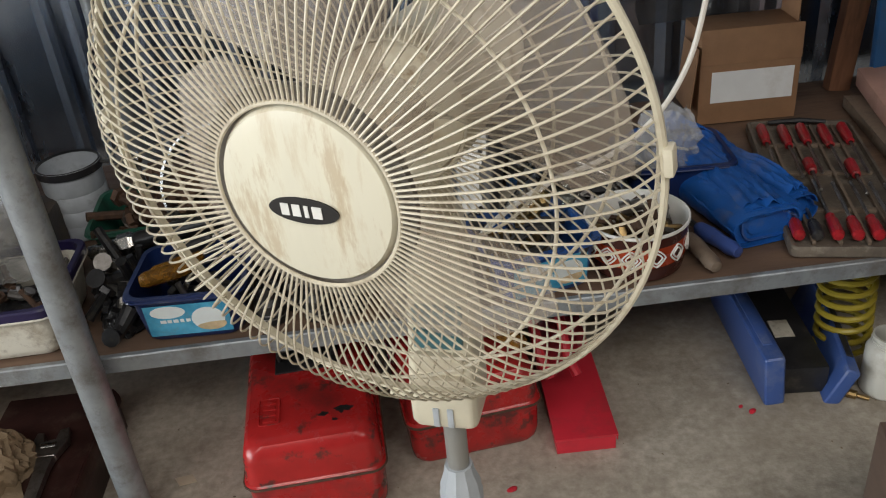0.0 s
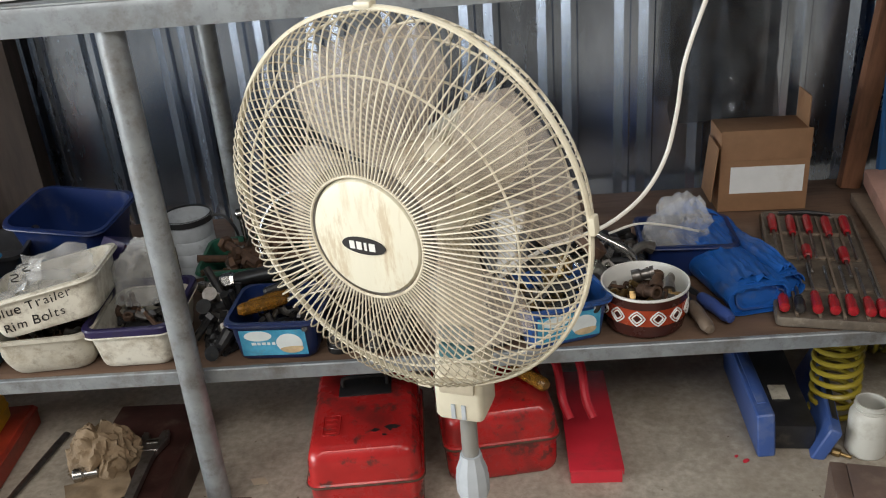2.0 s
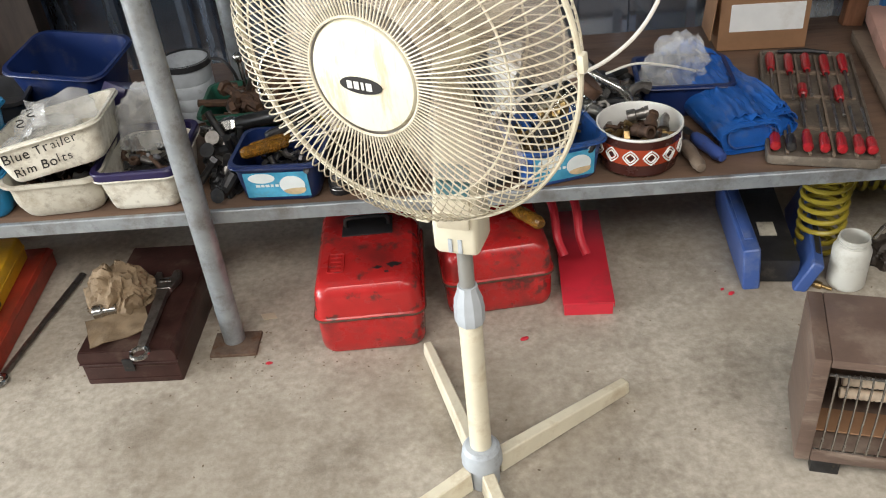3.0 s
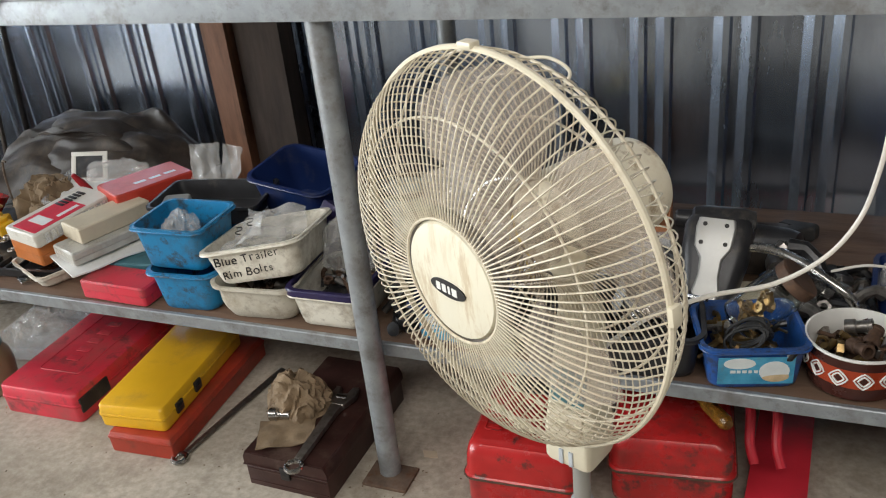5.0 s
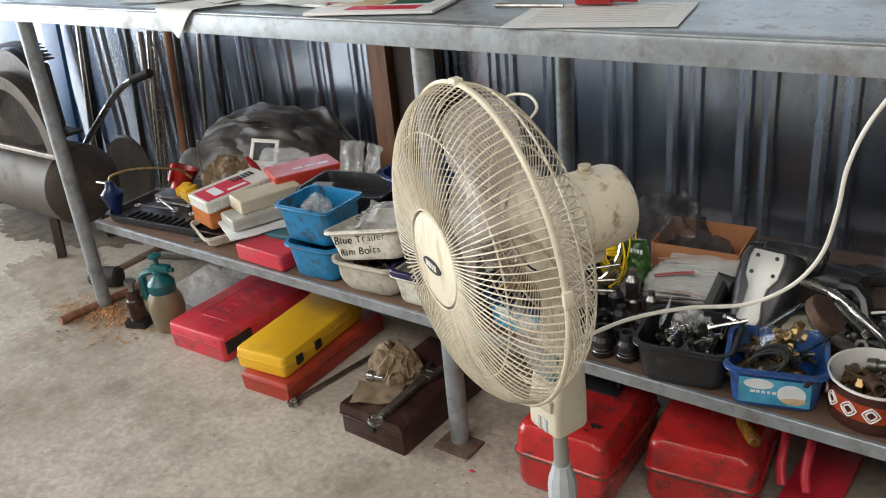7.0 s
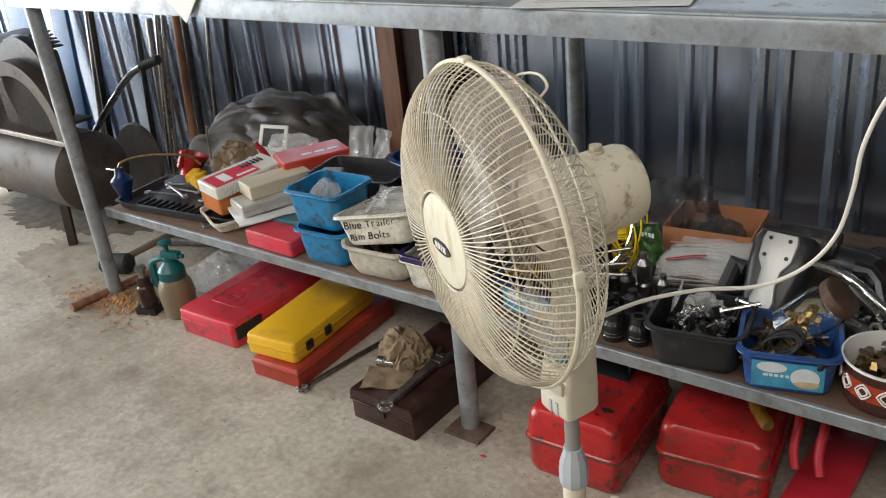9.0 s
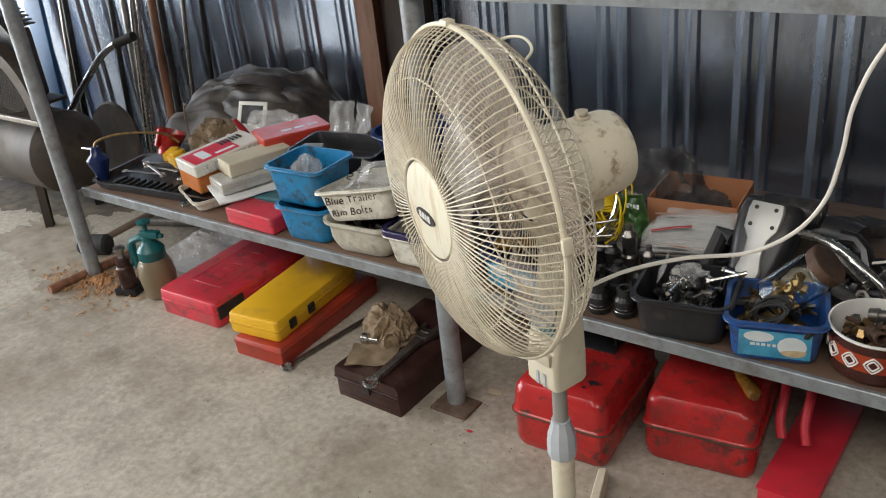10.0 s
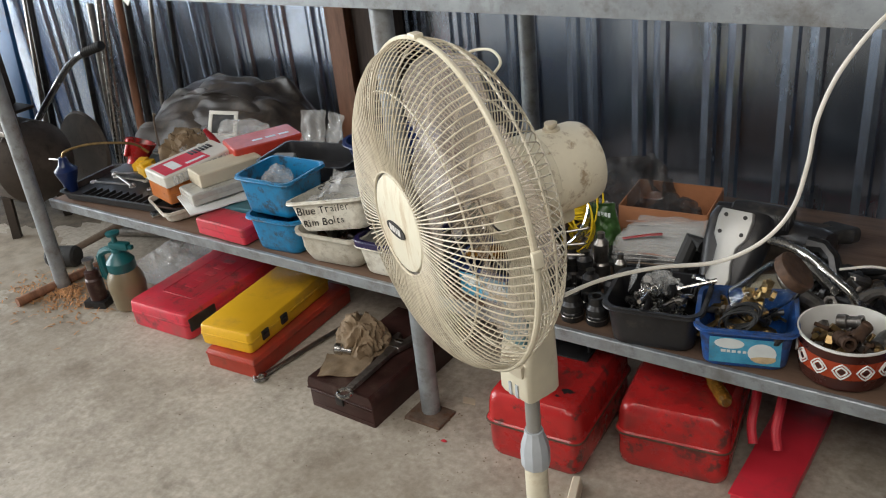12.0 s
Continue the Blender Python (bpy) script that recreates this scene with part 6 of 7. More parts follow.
solo("red_grip", bm, M["redhandle"], Matrix(), "red grip lying on the sleeves", "grip")

# -- black tub of fasteners --
tub("black_tub", pose(0.510, 0.074, Z, 0, 0, 9), 0.176, 0.155, 0.088, "black", "black plastic tub of bright hooks and fasteners", taper=0.88, r=0.03)
heap("fasteners", pose(0.510, 0.074, Z + 0.02), 0.15, 0.13, 0.078, 40, 0.024, ["chrome", "toolsteel", "darksteel"], "jumble of hooks, clips and fasteners in the black tub", "fasteners", 23)
bm = BM()
for i in range(7):
    cx, cy, cz = 0.485 + 0.011 * (i % 4), 0.045 + 0.012 * (i // 2), Z + 0.093 + 0.003 * (i % 3)
    sweep(bm, [(cx + 0.008 * math.cos(a * math.pi / 7 + i), cy + 0.008 * math.sin(a * math.pi / 7 + i), cz + 0.004 * math.sin(a * 0.9 + i)) for a in range(14)], 0.0015, 6, True)
solo("split_rings", bm, M["chrome"], Matrix(), "bright split rings on the fasteners", "rings", kind="stuff")
for x, y, a, ln in ((0.545, 0.075, 120, 0.075), (0.50, 0.045, 4, 0.06), (0.56, 0.13, 60, 0.05)):
    bm = BM()
    bolt(bm, Matrix(), 0.0045, ln)
    solo("bright_bolt", bm, M["chrome"], pose(x, y, Z + 0.100, 80, 10, a), "bright plated bolt on top of the tub", "bolt", "bright bolts")
film_bag("plastic_bag", pose(0.500, 0.115, Z + 0.070, 0, 0, 10), 0.10, 0.07, 0.045, 57, "bag", "torn clear bag of fasteners in the black tub")
bm = sheet(0.06, 0.05, lambda u, v: (0, 0, 0.012 * u * u), thick=0.001)
solo("bent_film", bm, M["bag"], pose(0.455, 0.10, Z + 0.10, 10, -58, 10), "bent clear plastic piece standing in the tub", "plastic", smooth=60)


# -- power tools --
def power_tool():
    m = Matrix.Translation((0.600, 0.215, Z + 0.095)) @ pose(0, 0, 0, -38, 0, -6) @ Matrix.Scale(1.2, 4)
    t = thing("power_tool", m, "black and silver power tool lying on the tubs", "power tool")
    bm = BM()
    loft(bm, [[(x * k, y * k2 + 0.0, z) for x, y in rrect(0.09, 0.06, 0.02)] for z, k, k2 in ((-0.085, 0.55, 0.6), (-0.07, 0.8, 0.85), (-0.02, 0.9, 1.0), (0.03, 1.1, 1.05), (0.075, 1.15, 1.0), (0.09, 1.0, 0.85))])
    b = part("housing", bm, M["black"], t, "black housing")
    bm = BM()
    loft(bm, [[(x, y, z) for x, y in rrect(w, 0.012, 0.005, 3)] for z, w in ((-0.052, 0.030), (-0.03, 0.042), (-0.005, 0.032), (0.022, 0.034), (0.040, 0.056), (0.07, 0.060), (0.084, 0.054))])
    bmesh.ops.translate(bm, verts=bm.verts, vec=(0.0, -0.0315, 0))
    s = part("silver_panel", bm, M["silver"], t, "silver front panel")
    for x, z in ((-0.018, 0.045), (0.018, 0.045), (-0.016, 0.074), (0.016, 0.074)):
        bm = BM()
        lathe(bm, [(0.0, 0.0), (0.0035, 0), (0.0035, 0.001), (0.0, 0.001)], 10, Matrix.Translation((x, -0.0376, z)) @ Matrix.Rotation(radians(90), 4, "X"), caps=False)
        part("screw_hole", bm, M["ink"], s)
    bm = BM()
    for i in range(5):
        box(bm, (-0.034 + 0.006 * i, -0.030, -0.060 + 0.002 * i), (0.0035, 0.012, 0.03), 0.001)
    part("vent_rib", bm, M["rubber"], b)
    bm = BM()
    sweep(bm, [(-0.05, 0.0, 0.02), (-0.075, 0.005, 0.03), (-0.085, 0.01, -0.04), (-0.06, 0.0, -0.07)], 0.014, 10)
    part("side_handle", bm, M["rubber"], b)


power_tool()


def drill(m, label):
    t = thing("cordless_drill", m, label, "drill", "black drills")
    bm = BM()
    lathe(bm, [(0.012, -0.085), (0.018, -0.08), (0.021, -0.05), (0.028, -0.045), (0.032, -0.02), (0.033, 0.05), (0.028, 0.075), (0.0, 0.08)], 24, Matrix.Rotation(radians(90), 4, "Y"), caps=False)
    b = part("motor_body", bm, M["black"], t)
    bm = BM()
    loft(bm, [[(x + s, y, z) for x, y in rrect(w, 0.034, 0.01, 3)] for z, w, s in ((0.0, 0.05, 0.02), (-0.05, 0.042, 0.03), (-0.09, 0.045, 0.038), (-0.10, 0.08, 0.03), (-0.125, 0.08, 0.03))])
    part("grip", bm, M["rubber"], t)
    bm = BM()
    box(bm, (0.02, -0.031, 0.006), (0.05, 0.006, 0.022), 0.002)
    part("name_plate", bm, M["silver"], b)
    bm = BM()
    for i in range(6):
        box(bm, (0.045 + 0.005 * i, 0, 0.030), (0.0022, 0.03, 0.006), 0.0006)
    part("vent_rib", bm, M["rubber"], b)


drill(Matrix.Translation((0.585, 0.44, Z + 0.100)) @ pose(0, 0, 0, 72, 4, 4), "black cordless drill lying on the shelf")
drill(Matrix.Translation((0.675, 0.45, Z + 0.060)) @ pose(0, 0, 0, 80, -4, -20), "second black drill lying on the shelf")
bm = BM()
box(bm, (0, 0, 0.03), (0.26, 0.14, 0.06), 0.012)
solo("dark_pouch", bm, M["greycloth"], pose(0.62, 0.47, Z, 0, 0, 4), "dark dusty tool pouch under the drills", "pouch")
solo("blue_pouch", crumple(0.17, 0.13, 0.07, 71), M["bluepanel"], pose(0.74, 0.33, Z), "dark blue cloth pouch on the shelf", "pouch")
bm = BM()
box(bm, (0, 0, 0.026), (0.06, 0.09, 0.052), 0.004)
solo("tan_block", bm, M["cream"], pose(0.675, 0.21, Z + 0.02, 0, 0, 10), "small tan cardboard block between the tools", "block")
heap("mixed_hardware", pose(0.78, 0.27, Z), 0.24, 0.22, 0.10, 34, 0.055, ["toolsteel", "darksteel", "chrome"], "jumble of brackets and pipe fittings on the shelf", "hardware", 27)
bm = BM()
sweep(bm, smooth_path([(0.655, 0.24, Z + 0.150), (0.70, 0.235, Z + 0.150), (0.75, 0.215, Z + 0.142), (0.80, 0.185, Z + 0.122), (0.835, 0.175, Z + 0.098), (0.85, 0.18, Z + 0.06)], 6), 0.0088, 12)
solo("bent_pipe", bm, M["chrome"], Matrix(), "bent chrome pipe across the hardware", "pipe")
bm = BM()
sweep(bm, smooth_path([(0.80, 0.22, Z + 0.125), (0.86, 0.235, Z + 0.135), (0.93, 0.26, Z + 0.115), (1.0, 0.30, Z + 0.08)], 6), 0.0026, 8)
solo("white_lead", bm, M["cord"], Matrix(), "short white cable lying over the hardware", "cable")

# -- second printed tub with leads and a jar --
printed_tub(pose(0.676, 0.080, Z, 0, 0, 15), 0.164, 0.15, 0.086, "royal blue tub with a printed label, leads and brass fittings", 2)
heap("brass_fittings", pose(0.676, 0.080, Z + 0.015), 0.15, 0.13, 0.078, 30, 0.028, ["brass", "toolsteel", "darksteel", "brass"], "brass fittings and dark parts in the printed tub", "fittings", 29)
bm = BM()
pts = []
for i in range(170):
    a = i * 0.33
    pts.append((0.676 + (0.030 + 0.005 * math.sin(i * 0.17)) * math.cos(a), 0.040 + 0.014 * math.sin(i * 0.09) + 0.010 * math.sin(a), Z + 0.088 + (0.022 + 0.004 * math.sin(i * 0.3)) * math.sin(a + 0.6)))
sweep(bm, pts, 0.0020, 6)
solo("black_lead", bm, M["rubber"], Matrix(), "coiled thin black electrical lead in the tub", "cable")


def glass_jar():
    a = Vector((0.658, 0.106, Z + 0.072))
    d = Vector((0.60, 0.04, 0.62)).normalized()
    t = thing("glass_jar", Matrix.Translation(a) @ d.to_track_quat("Z", "Y").to_matrix().to_4x4() @ Matrix.Scale(1.2, 4), "clear glass jar with a brown lid leaning in the tub", "jar")
    gl = bpy.data.materials.new("clear_glass")
    gl.use_nodes = True
    b = gl.node_tree.nodes["Principled BSDF"]
    b.inputs["Base Color"].default_value = (0.93, 0.95, 0.94, 1)
    b.inputs["Roughness"].default_value, b.inputs["Transmission Weight"].default_value, b.inputs["IOR"].default_value = 0.03, 1.0, 1.32
    bm = BM()
    lathe(bm, [(0.0, 0.0), (0.029, 0.0), (0.033, 0.004), (0.034, 0.085), (0.030, 0.094), (0.030, 0.100), (0.0282, 0.100), (0.0282, 0.094), (0.032, 0.084), (0.031, 0.005), (0.0, 0.003)], 32, caps=False)
    part("glass", bm, gl, t, "clear glass").visible_shadow = False
    bm = BM()
    lathe(bm, [(0.031, 0.094), (0.0325, 0.096), (0.0325, 0.110), (0.030, 0.112), (0.0, 0.1125)], 28, caps=False)
    part("lid", bm, M["rusty"], t, "brown metal lid")
    bm = BM()
    for i in range(22):
        gg = random.Random(i)
        nut(bm, pose(gg.uniform(-0.014, 0.014), gg.uniform(-0.014, 0.014), 0.010 + 0.0022 * i, gg.uniform(0, 90), gg.uniform(0, 90), 0), 0.0085)
    tagged(part("nuts_inside", bm, M["brass"], t, "brass nuts inside"), kind="stuff")


glass_jar()


def cooking_pot():
    t = thing("cooking_pot", pose(0.846, 0.086, Z), "dark brown enamel pot with a patterned band, full of rusty fittings", "pot")
    bm = BM()
    lathe(bm, [(0.0, 0.0), (0.066, 0.0), (0.073, 0.005), (0.0765, 0.02), (0.0775, 0.030)], 48, caps=False)
    lathe(bm, [(0.0790, 0.064), (0.0795, 0.080)], 48, caps=False)
    part("pot_wall", bm, M["potbrown"], t, "dark brown enamel wall")
    bm = BM()
    lathe(bm, [(0.0775, 0.030), (0.0790, 0.064)], 48, caps=False)
    band = part("patterned_band", bm, M["potorange"], t, "orange band with white diamonds")
    for k in range(13):
        a = 2 * math.pi * k / 13
        for s, mt in ((1.0, "enamelwhite"), (0.62, "enamelwhite"), (0.40, "potbrown")):
            bm = BM()
            ring = []
            for q in range(4):
                c, z = (0.0145 * s * (1, 0, -1, 0)[q], 0.047 + 0.0145 * s * (0, 1, 0, -1)[q])
                ring.append((c, z))
            pts = []
            for (c0, z0), (c1, z1) in zip(ring, ring[1:] + ring[:1]):
                for j in range(3):
                    c, z = c0 + (c1 - c0) * j / 3, z0 + (z1 - z0) * j / 3
                    k2 = 1.0 if j == 0 else 1.12
                    aa = a + c * k2 / 0.079
                    rr = 0.0787 + 0.0010
                    pts.append((rr * math.cos(aa), rr * math.sin(aa), 0.047 + (z - 0.047) * k2))
            if mt == "enamelwhite":
                sweep(bm, pts, 0.0015, 5, True)
            else:
                bm.faces.new([bm.verts.new(p) for p in pts])
            part("diamond", bm, M[mt], band)
    bm = BM()
    lathe(bm, [(0.0795, 0.080), (0.0825, 0.083), (0.0820, 0.0865), (0.079, 0.0865), (0.0765, 0.080), (0.075, 0.02), (0.06, 0.006), (0.0, 0.005)], 48, caps=False)
    part("inner_wall", bm, M["enamelwhite"], t, "white enamel inside and rim")


cooking_pot()
heap("rusty_fittings", pose(0.846, 0.086, Z + 0.008), 0.135, 0.135, 0.080, 34, 0.034, ["rusty", "brass", "toolsteel", "rusty"], "rusty pipe fittings and brass ends in the pot", "fittings", 37)
for i, (x, y, a, mt) in enumerate(((0.836, 0.071, 30, "rusty"), (0.861, 0.061, 160, "rusty"), (0.826, 0.106, 80, "toolsteel"))):
    bm = BM()
    lathe(bm, [(0.013, 0), (0.013, 0.016), (0.010, 0.018), (0.010, 0.034), (0.0125, 0.035), (0.0125, 0.042), (0.008, 0.042), (0.008, 0.0)], 14, caps=False)
    solo("pipe_fitting", bm, M[mt], pose(x, y, Z + 0.074 + 0.005 * i, 75, 15, a), "threaded pipe fitting on top of the pot", "fitting", "pipe fittings")

# -- right end: tub with film, tarpaulin, files, screwdriver tray --
tub("navy_tub", pose(0.975, 0.315, Z, 0, 0, -4), 0.185, 0.15, 0.078, "navytub", "royal blue tub with a crumpled clear bag", taper=0.86, r=0.02)
film_bag("plastic_bag", pose(0.965, 0.32, Z + 0.045, 0, 0, 20), 0.19, 0.16, 0.13, 81, "bag", "crumpled clear plastic bag in the blue tub")


def file_tool(m, mat, label, ln=0.10):
    t = thing("file", m, label, "file", "files at the shelf edge")
    bm = BM()
    lathe(bm, [(0.0, 0), (0.009, 0.002), (0.013, 0.018), (0.012, 0.04), (0.014, 0.066), (0.011, 0.092), (0.007, 0.098)], 16, Matrix.Rotation(radians(90), 4, "Y"), caps=False)
    part("handle", bm, M[mat], t)
    bm = BM()
    sweep(bm, [(0.095, 0, 0), (0.11, 0, 0), (0.11 + ln, 0, 0)], [0.004, 0.009, 0.008], 4, flat=0.5)
    part("blade", bm, M["darksteel"], t)


file_tool(Matrix.Translation((0.952, 0.012, Z + 0.0145)) @ pose(0, 0, 0, 0, -2, 98), "woodhandle", "file with a grimy turned wooden handle")
file_tool(Matrix.Translation((1.000, 0.045, Z + 0.0145)) @ pose(0, 0, 0, 0, -2, 112), "bluehandle", "file with a dark blue plastic handle")


def tarp_roll(m, w, ln, h, seed, label):
    t = thing("folded_tarpaulin", m, label, "tarpaulin", "folded blue tarpaulins")
    bm = BM()
    rows = []
    n = 26
    for j in range(n + 1):
        v = j / n
        row = []
        for x, z in rrect(w, h, h * 0.48, 5):
            k = 1 + 0.10 * noise.noise(Vector((x * 18 + seed, v * 9, z * 18)))
            row.append((x * k * (1 - 0.12 * v) + 0.006 * math.sin(v * 9 + seed), v * ln, (z + h / 2) * (k if z > 0 else 1) * (1 - 0.15 * v) + 0.0005))
        rows.append(row)
    loft(bm, rows)
    part("roll", bm, M["tarp"], t, smooth=50)
    for s in range(3):
        b2 = BM()
        k = 0.95 - 0.22 * s
        pts = []
        for x, z in rrect(w * k, h * k, h * k * 0.4, 4):
            q = 1 + 0.16 * noise.noise(Vector((x * 30 + s * 5, z * 30, seed)))
            pts.append((x * q, z * q + h / 2))
        loft(b2, [[(x, y, max(0.001, z)) for x, z in pts] + [(x * 0.93, y, max(0.002, h / 2 + (z - h / 2) * 0.93)) for x, z in reversed(pts)] for y in (-0.012 + 0.006 * s, 0.01)])
        part("fold", b2, M["tarp"], t, "open fold at the end", 50)
    for s in range(3):
        b2 = sheet(w * (0.92 - 0.12 * s), ln * 0.94, lambda u, v: (0.01 * noise.noise(Vector((v * 4, s, seed))), 0, 0.016 * abs(noise.noise(Vector((u * 4 + s * 3, v * 2.2, seed)))) + 0.012 * abs(noise.noise(Vector((u * 9, v * 7, seed + s)))) - 0.020 * abs(2 * u - 1) ** 3), 22, 40, 0.0012)
        bmesh.ops.translate(b2, verts=b2.verts, vec=(0.004 * (s - 1), ln * 0.475 - 0.012 + 0.012 * s, h * 0.86 + 0.007 * s))
        part("layer", b2, M["tarp"], t, "creased top layer", 60)
    return t


tarp_roll(pose(1.060, 0.095, Z, 0, 0, 9), 0.125, 0.40, 0.062, 1.0, "folded dusty blue tarpaulin lying along the shelf")
tarp_roll(pose(1.125, 0.130, Z + 0.012, 0, 0, 16), 0.075, 0.38, 0.050, 5.0, "narrower folded blue tarpaulin beside another")


def screwdriver_tray():
    m = pose(1.235, 0.252, Z, 0, 0, -14)
    t = thing("screwdriver_tray", m, "grimy grey moulded tray of red-handled screwdrivers", "tray")
    w, d = 0.20, 0.50
    bm = BM()
    loft(bm, [[(x, y, z) for x, y in rrect(w + g, d + g, 0.012, 3)] for z, g in ((0, -0.008), (0.003, 0), (0.016, 0), (0.020, -0.004), (0.020, -0.014), (0.012, -0.018))])
    sh = part("tray_shell", bm, M["traygrey"], t, "dusty grey-brown moulded tray")
    for x in (-0.062, -0.022, 0.020, 0.060):
        bm = BM()
        box(bm, (x, 0.0, 0.0155), (0.006, 0.46, 0.008), 0.002)
        part("divider", bm, M["woodhandle"], sh)
    for y in (-0.12, 0.02, 0.14):
        bm = BM()
        box(bm, (0, y, 0.0145), (0.17, 0.010, 0.007), 0.002)
        part("divider", bm, M["woodhandle"], sh)
    k = 0
    for x, y, a, hl in ((-0.084, -0.228, 90, 0.062), (-0.056, -0.228, 90, 0.05), (-0.026, -0.228, 90, 0.070), (0.004, -0.228, 90, 0.060), (0.034, -0.228, 90, 0.064), (0.064, -0.228, 90, 0.058), (0.086, -0.226, 90, 0.05), (-0.078, 0.21, -90, 0.085), (-0.040, 0.205, -90, 0.095), (-0.004, 0.21, -90, 0.085), (0.034, 0.205, -90, 0.095), (0.072, 0.21, -90, 0.085), (0.050, 0.045, -90, 0.06), (-0.020, 0.050, -90, 0.05)):
        mat = "black" if k == 1 else "redhandle"
        screwdriver(m @ Matrix.Translation((x, y, 0.026)) @ pose(0, 0, 0, 0, 0, a), 0.13 if abs(y) > 0.1 else 0.07, 0.0098, hl, mat, "red-handled screwdriver in the moulded tray" if k != 1 else "black-handled screwdriver in the moulded tray", "tray screwdrivers")
        k += 1
    bm = BM()
    sweep(bm, [(-0.06, 0.232, 0.024), (0.0, 0.236, 0.026), (0.05, 0.232, 0.024)], [0.004, 0.006, 0.004], 8)
    solo("black_scriber", bm, M["black"], m.copy(), "thin black scriber along the top of the tray", "scriber")


screwdriver_tray()


def label_carton():
    t = thing("cardboard_carton", pose(1.222, 0.625, Z, 0, 0, -3), "brown cardboard carton with a white label and open flaps", "carton")
    w, d, h = 0.205, 0.12, 0.195
    bm = BM()
    box(bm, (0, 0, h / 2), (w, d, h), 0.002)
    b = part("carton_body", bm, M["card"], t)
    bm = BM()
    box(bm, (0.006, -d / 2 - 0.0014, 0.080), (0.168, 0.0012, 0.066))
    part("white_label", bm, M["paper"], b, "blank white label")
    bm = BM()
    box(bm, (0, -d / 2 - 0.006, h - 0.032), (w, 0.003, 0.072), 0.001, m=Matrix.Rotation(radians(-2), 4, "X"))
    part("front_flap", bm, M["card"], b)
    bm = BM()
    box(bm, (w / 2 - 0.004, 0.01, h + 0.035), (0.003, 0.09, 0.075), 0.001)
    part("side_flap", bm, M["card"], b, "raised side flap")
    bm = BM()
    box(bm, (-w / 2 - 0.022, -0.02, h * 0.45), (0.003, 0.10, h * 0.7), 0.001, m=Matrix.Rotation(radians(5), 4, "Y"))
    part("side_flap", bm, M["card"], b)


label_carton()
solo("wall_bag", sheet(0.26, 0.30, lambda u, v: (0.012 * noise.noise(Vector((u * 4, v * 4, 2))), 0, 0.03 * noise.noise(Vector((u * 4, v * 4, 8))) + 0.012 * abs(noise.noise(Vector((u * 11, v * 11, 3))))), 26, 26, 0.0012), M["darkbag"], pose(1.16, 0.74, Z + 0.33, 80, 0, 0), "crinkled clear plastic film hanging on the wall", "plastic bag", "plastic bags", smooth=30)
bm = BM()
box(bm, (0, 0, 0.012), (0.036, 0.42, 0.024), 0.002)
solo("timber_strip", bm, M["woodhandle"], pose(1.415, 0.37, Z, 0, 0, -10), "dusty grey timber strip on the shelf", "strip")
bm = BM()
box(bm, (0, 0, 0.02), (0.26, 0.26, 0.04), 0.005)
solo("dusty_board", bm, M["pinkboard"], pose(1.575, 0.46, Z + 0.03, 3, -3, -12), "dusty pinkish board lying on the shelf", "board")
bm = BM()
box(bm, (0, 0, 0.014), (0.24, 0.22, 0.028), 0.004)
solo("dark_tray", bm, M["greycloth"], pose(1.58, 0.45, Z, 0, 0, -12), "dark tray under the dusty board", "tray")
bm = BM()
box(bm, (0, 0, 0.02), (0.05, 0.07, 0.04), 0.012)
sweep(bm, smooth_path([(-0.02, -0.02, 0.02), (-0.06, -0.04, 0.03), (-0.07, -0.09, 0.016), (-0.03, -0.13, 0.012)], 5), 0.006, 8)
sweep(bm, smooth_path([(0.0, -0.03, 0.015), (-0.02, -0.08, 0.012), (0.02, -0.16, 0.010)], 5), 0.006, 8)
solo("black_clamp", bm, M["rubber"], pose(1.505, 0.29, Z, 0, 0, -10), "black spring clamp lying on the shelf", "clamp")

# ---- on the bench top ----
TOP = 0.9925
bm = sheet(0.21, 0.148, lambda u, v: (0, 0, 0.002), 30, 24, 0.0006)
bmesh.ops.rotate(bm, cent=(0, 0, 0), matrix=Matrix.Rotation(radians(52), 3, "Z"), verts=bm.verts)
bmesh.ops.translate(bm, vec=(-0.680, 0.002, TOP + 0.004), verts=bm.verts)
for v in bm.verts:
    over = -0.058 - v.co.y
    if over > 0:
        v.co.y = -0.060 - 0.006 * min(1, over / 0.02) - over * 0.12
        v.co.z -= over * 0.97
solo("paper_sheet", bm, M["paper"], Matrix(), "white paper corner hanging over the bench edge", "paper", "papers on the bench", smooth=60)
g = random.Random(14)
for i in range(7):
    bm = sheet(0.21, 0.148, lambda u, v: (0, 0, 0.003 * noise.noise(Vector((u * 3, v * 3, i)))), 8, 6, 0.0006)
    solo("paper_sheet", bm, M["paper"], pose(-0.92 + 0.115 * i, 0.10 + g.uniform(-0.02, 0.05), TOP + 0.003 + 0.0035 * (i % 3), 0, 0, g.uniform(-30, 30)), "loose white paper on the bench top", "paper", "papers on the bench", smooth=60)
for x, y, a in ((-0.16, 0.07, 14), (-0.36, 0.13, -8)):
    t = thing("magazine", pose(x, y, TOP + 0.001, 0, 0, a), "glossy magazine with a colourful cover on the bench", "magazine", "magazines on the bench")
    bm = BM()
    box(bm, (0, 0, 0.004), (0.29, 0.20, 0.006), 0.001)
    part("page_block", bm, M["paper"], t)
    for nm, cx, cy, sx, sy in (("foodprint", -0.06, 0.02, 0.13, 0.11), ("green", 0.06, 0.03, 0.09, 0.10), ("redprint", 0.02, -0.06, 0.16, 0.04)):
        bm = BM()
        box(bm, (cx, cy, 0.0076), (sx, sy, 0.0008))
        part("cover_print", bm, M[nm], t)
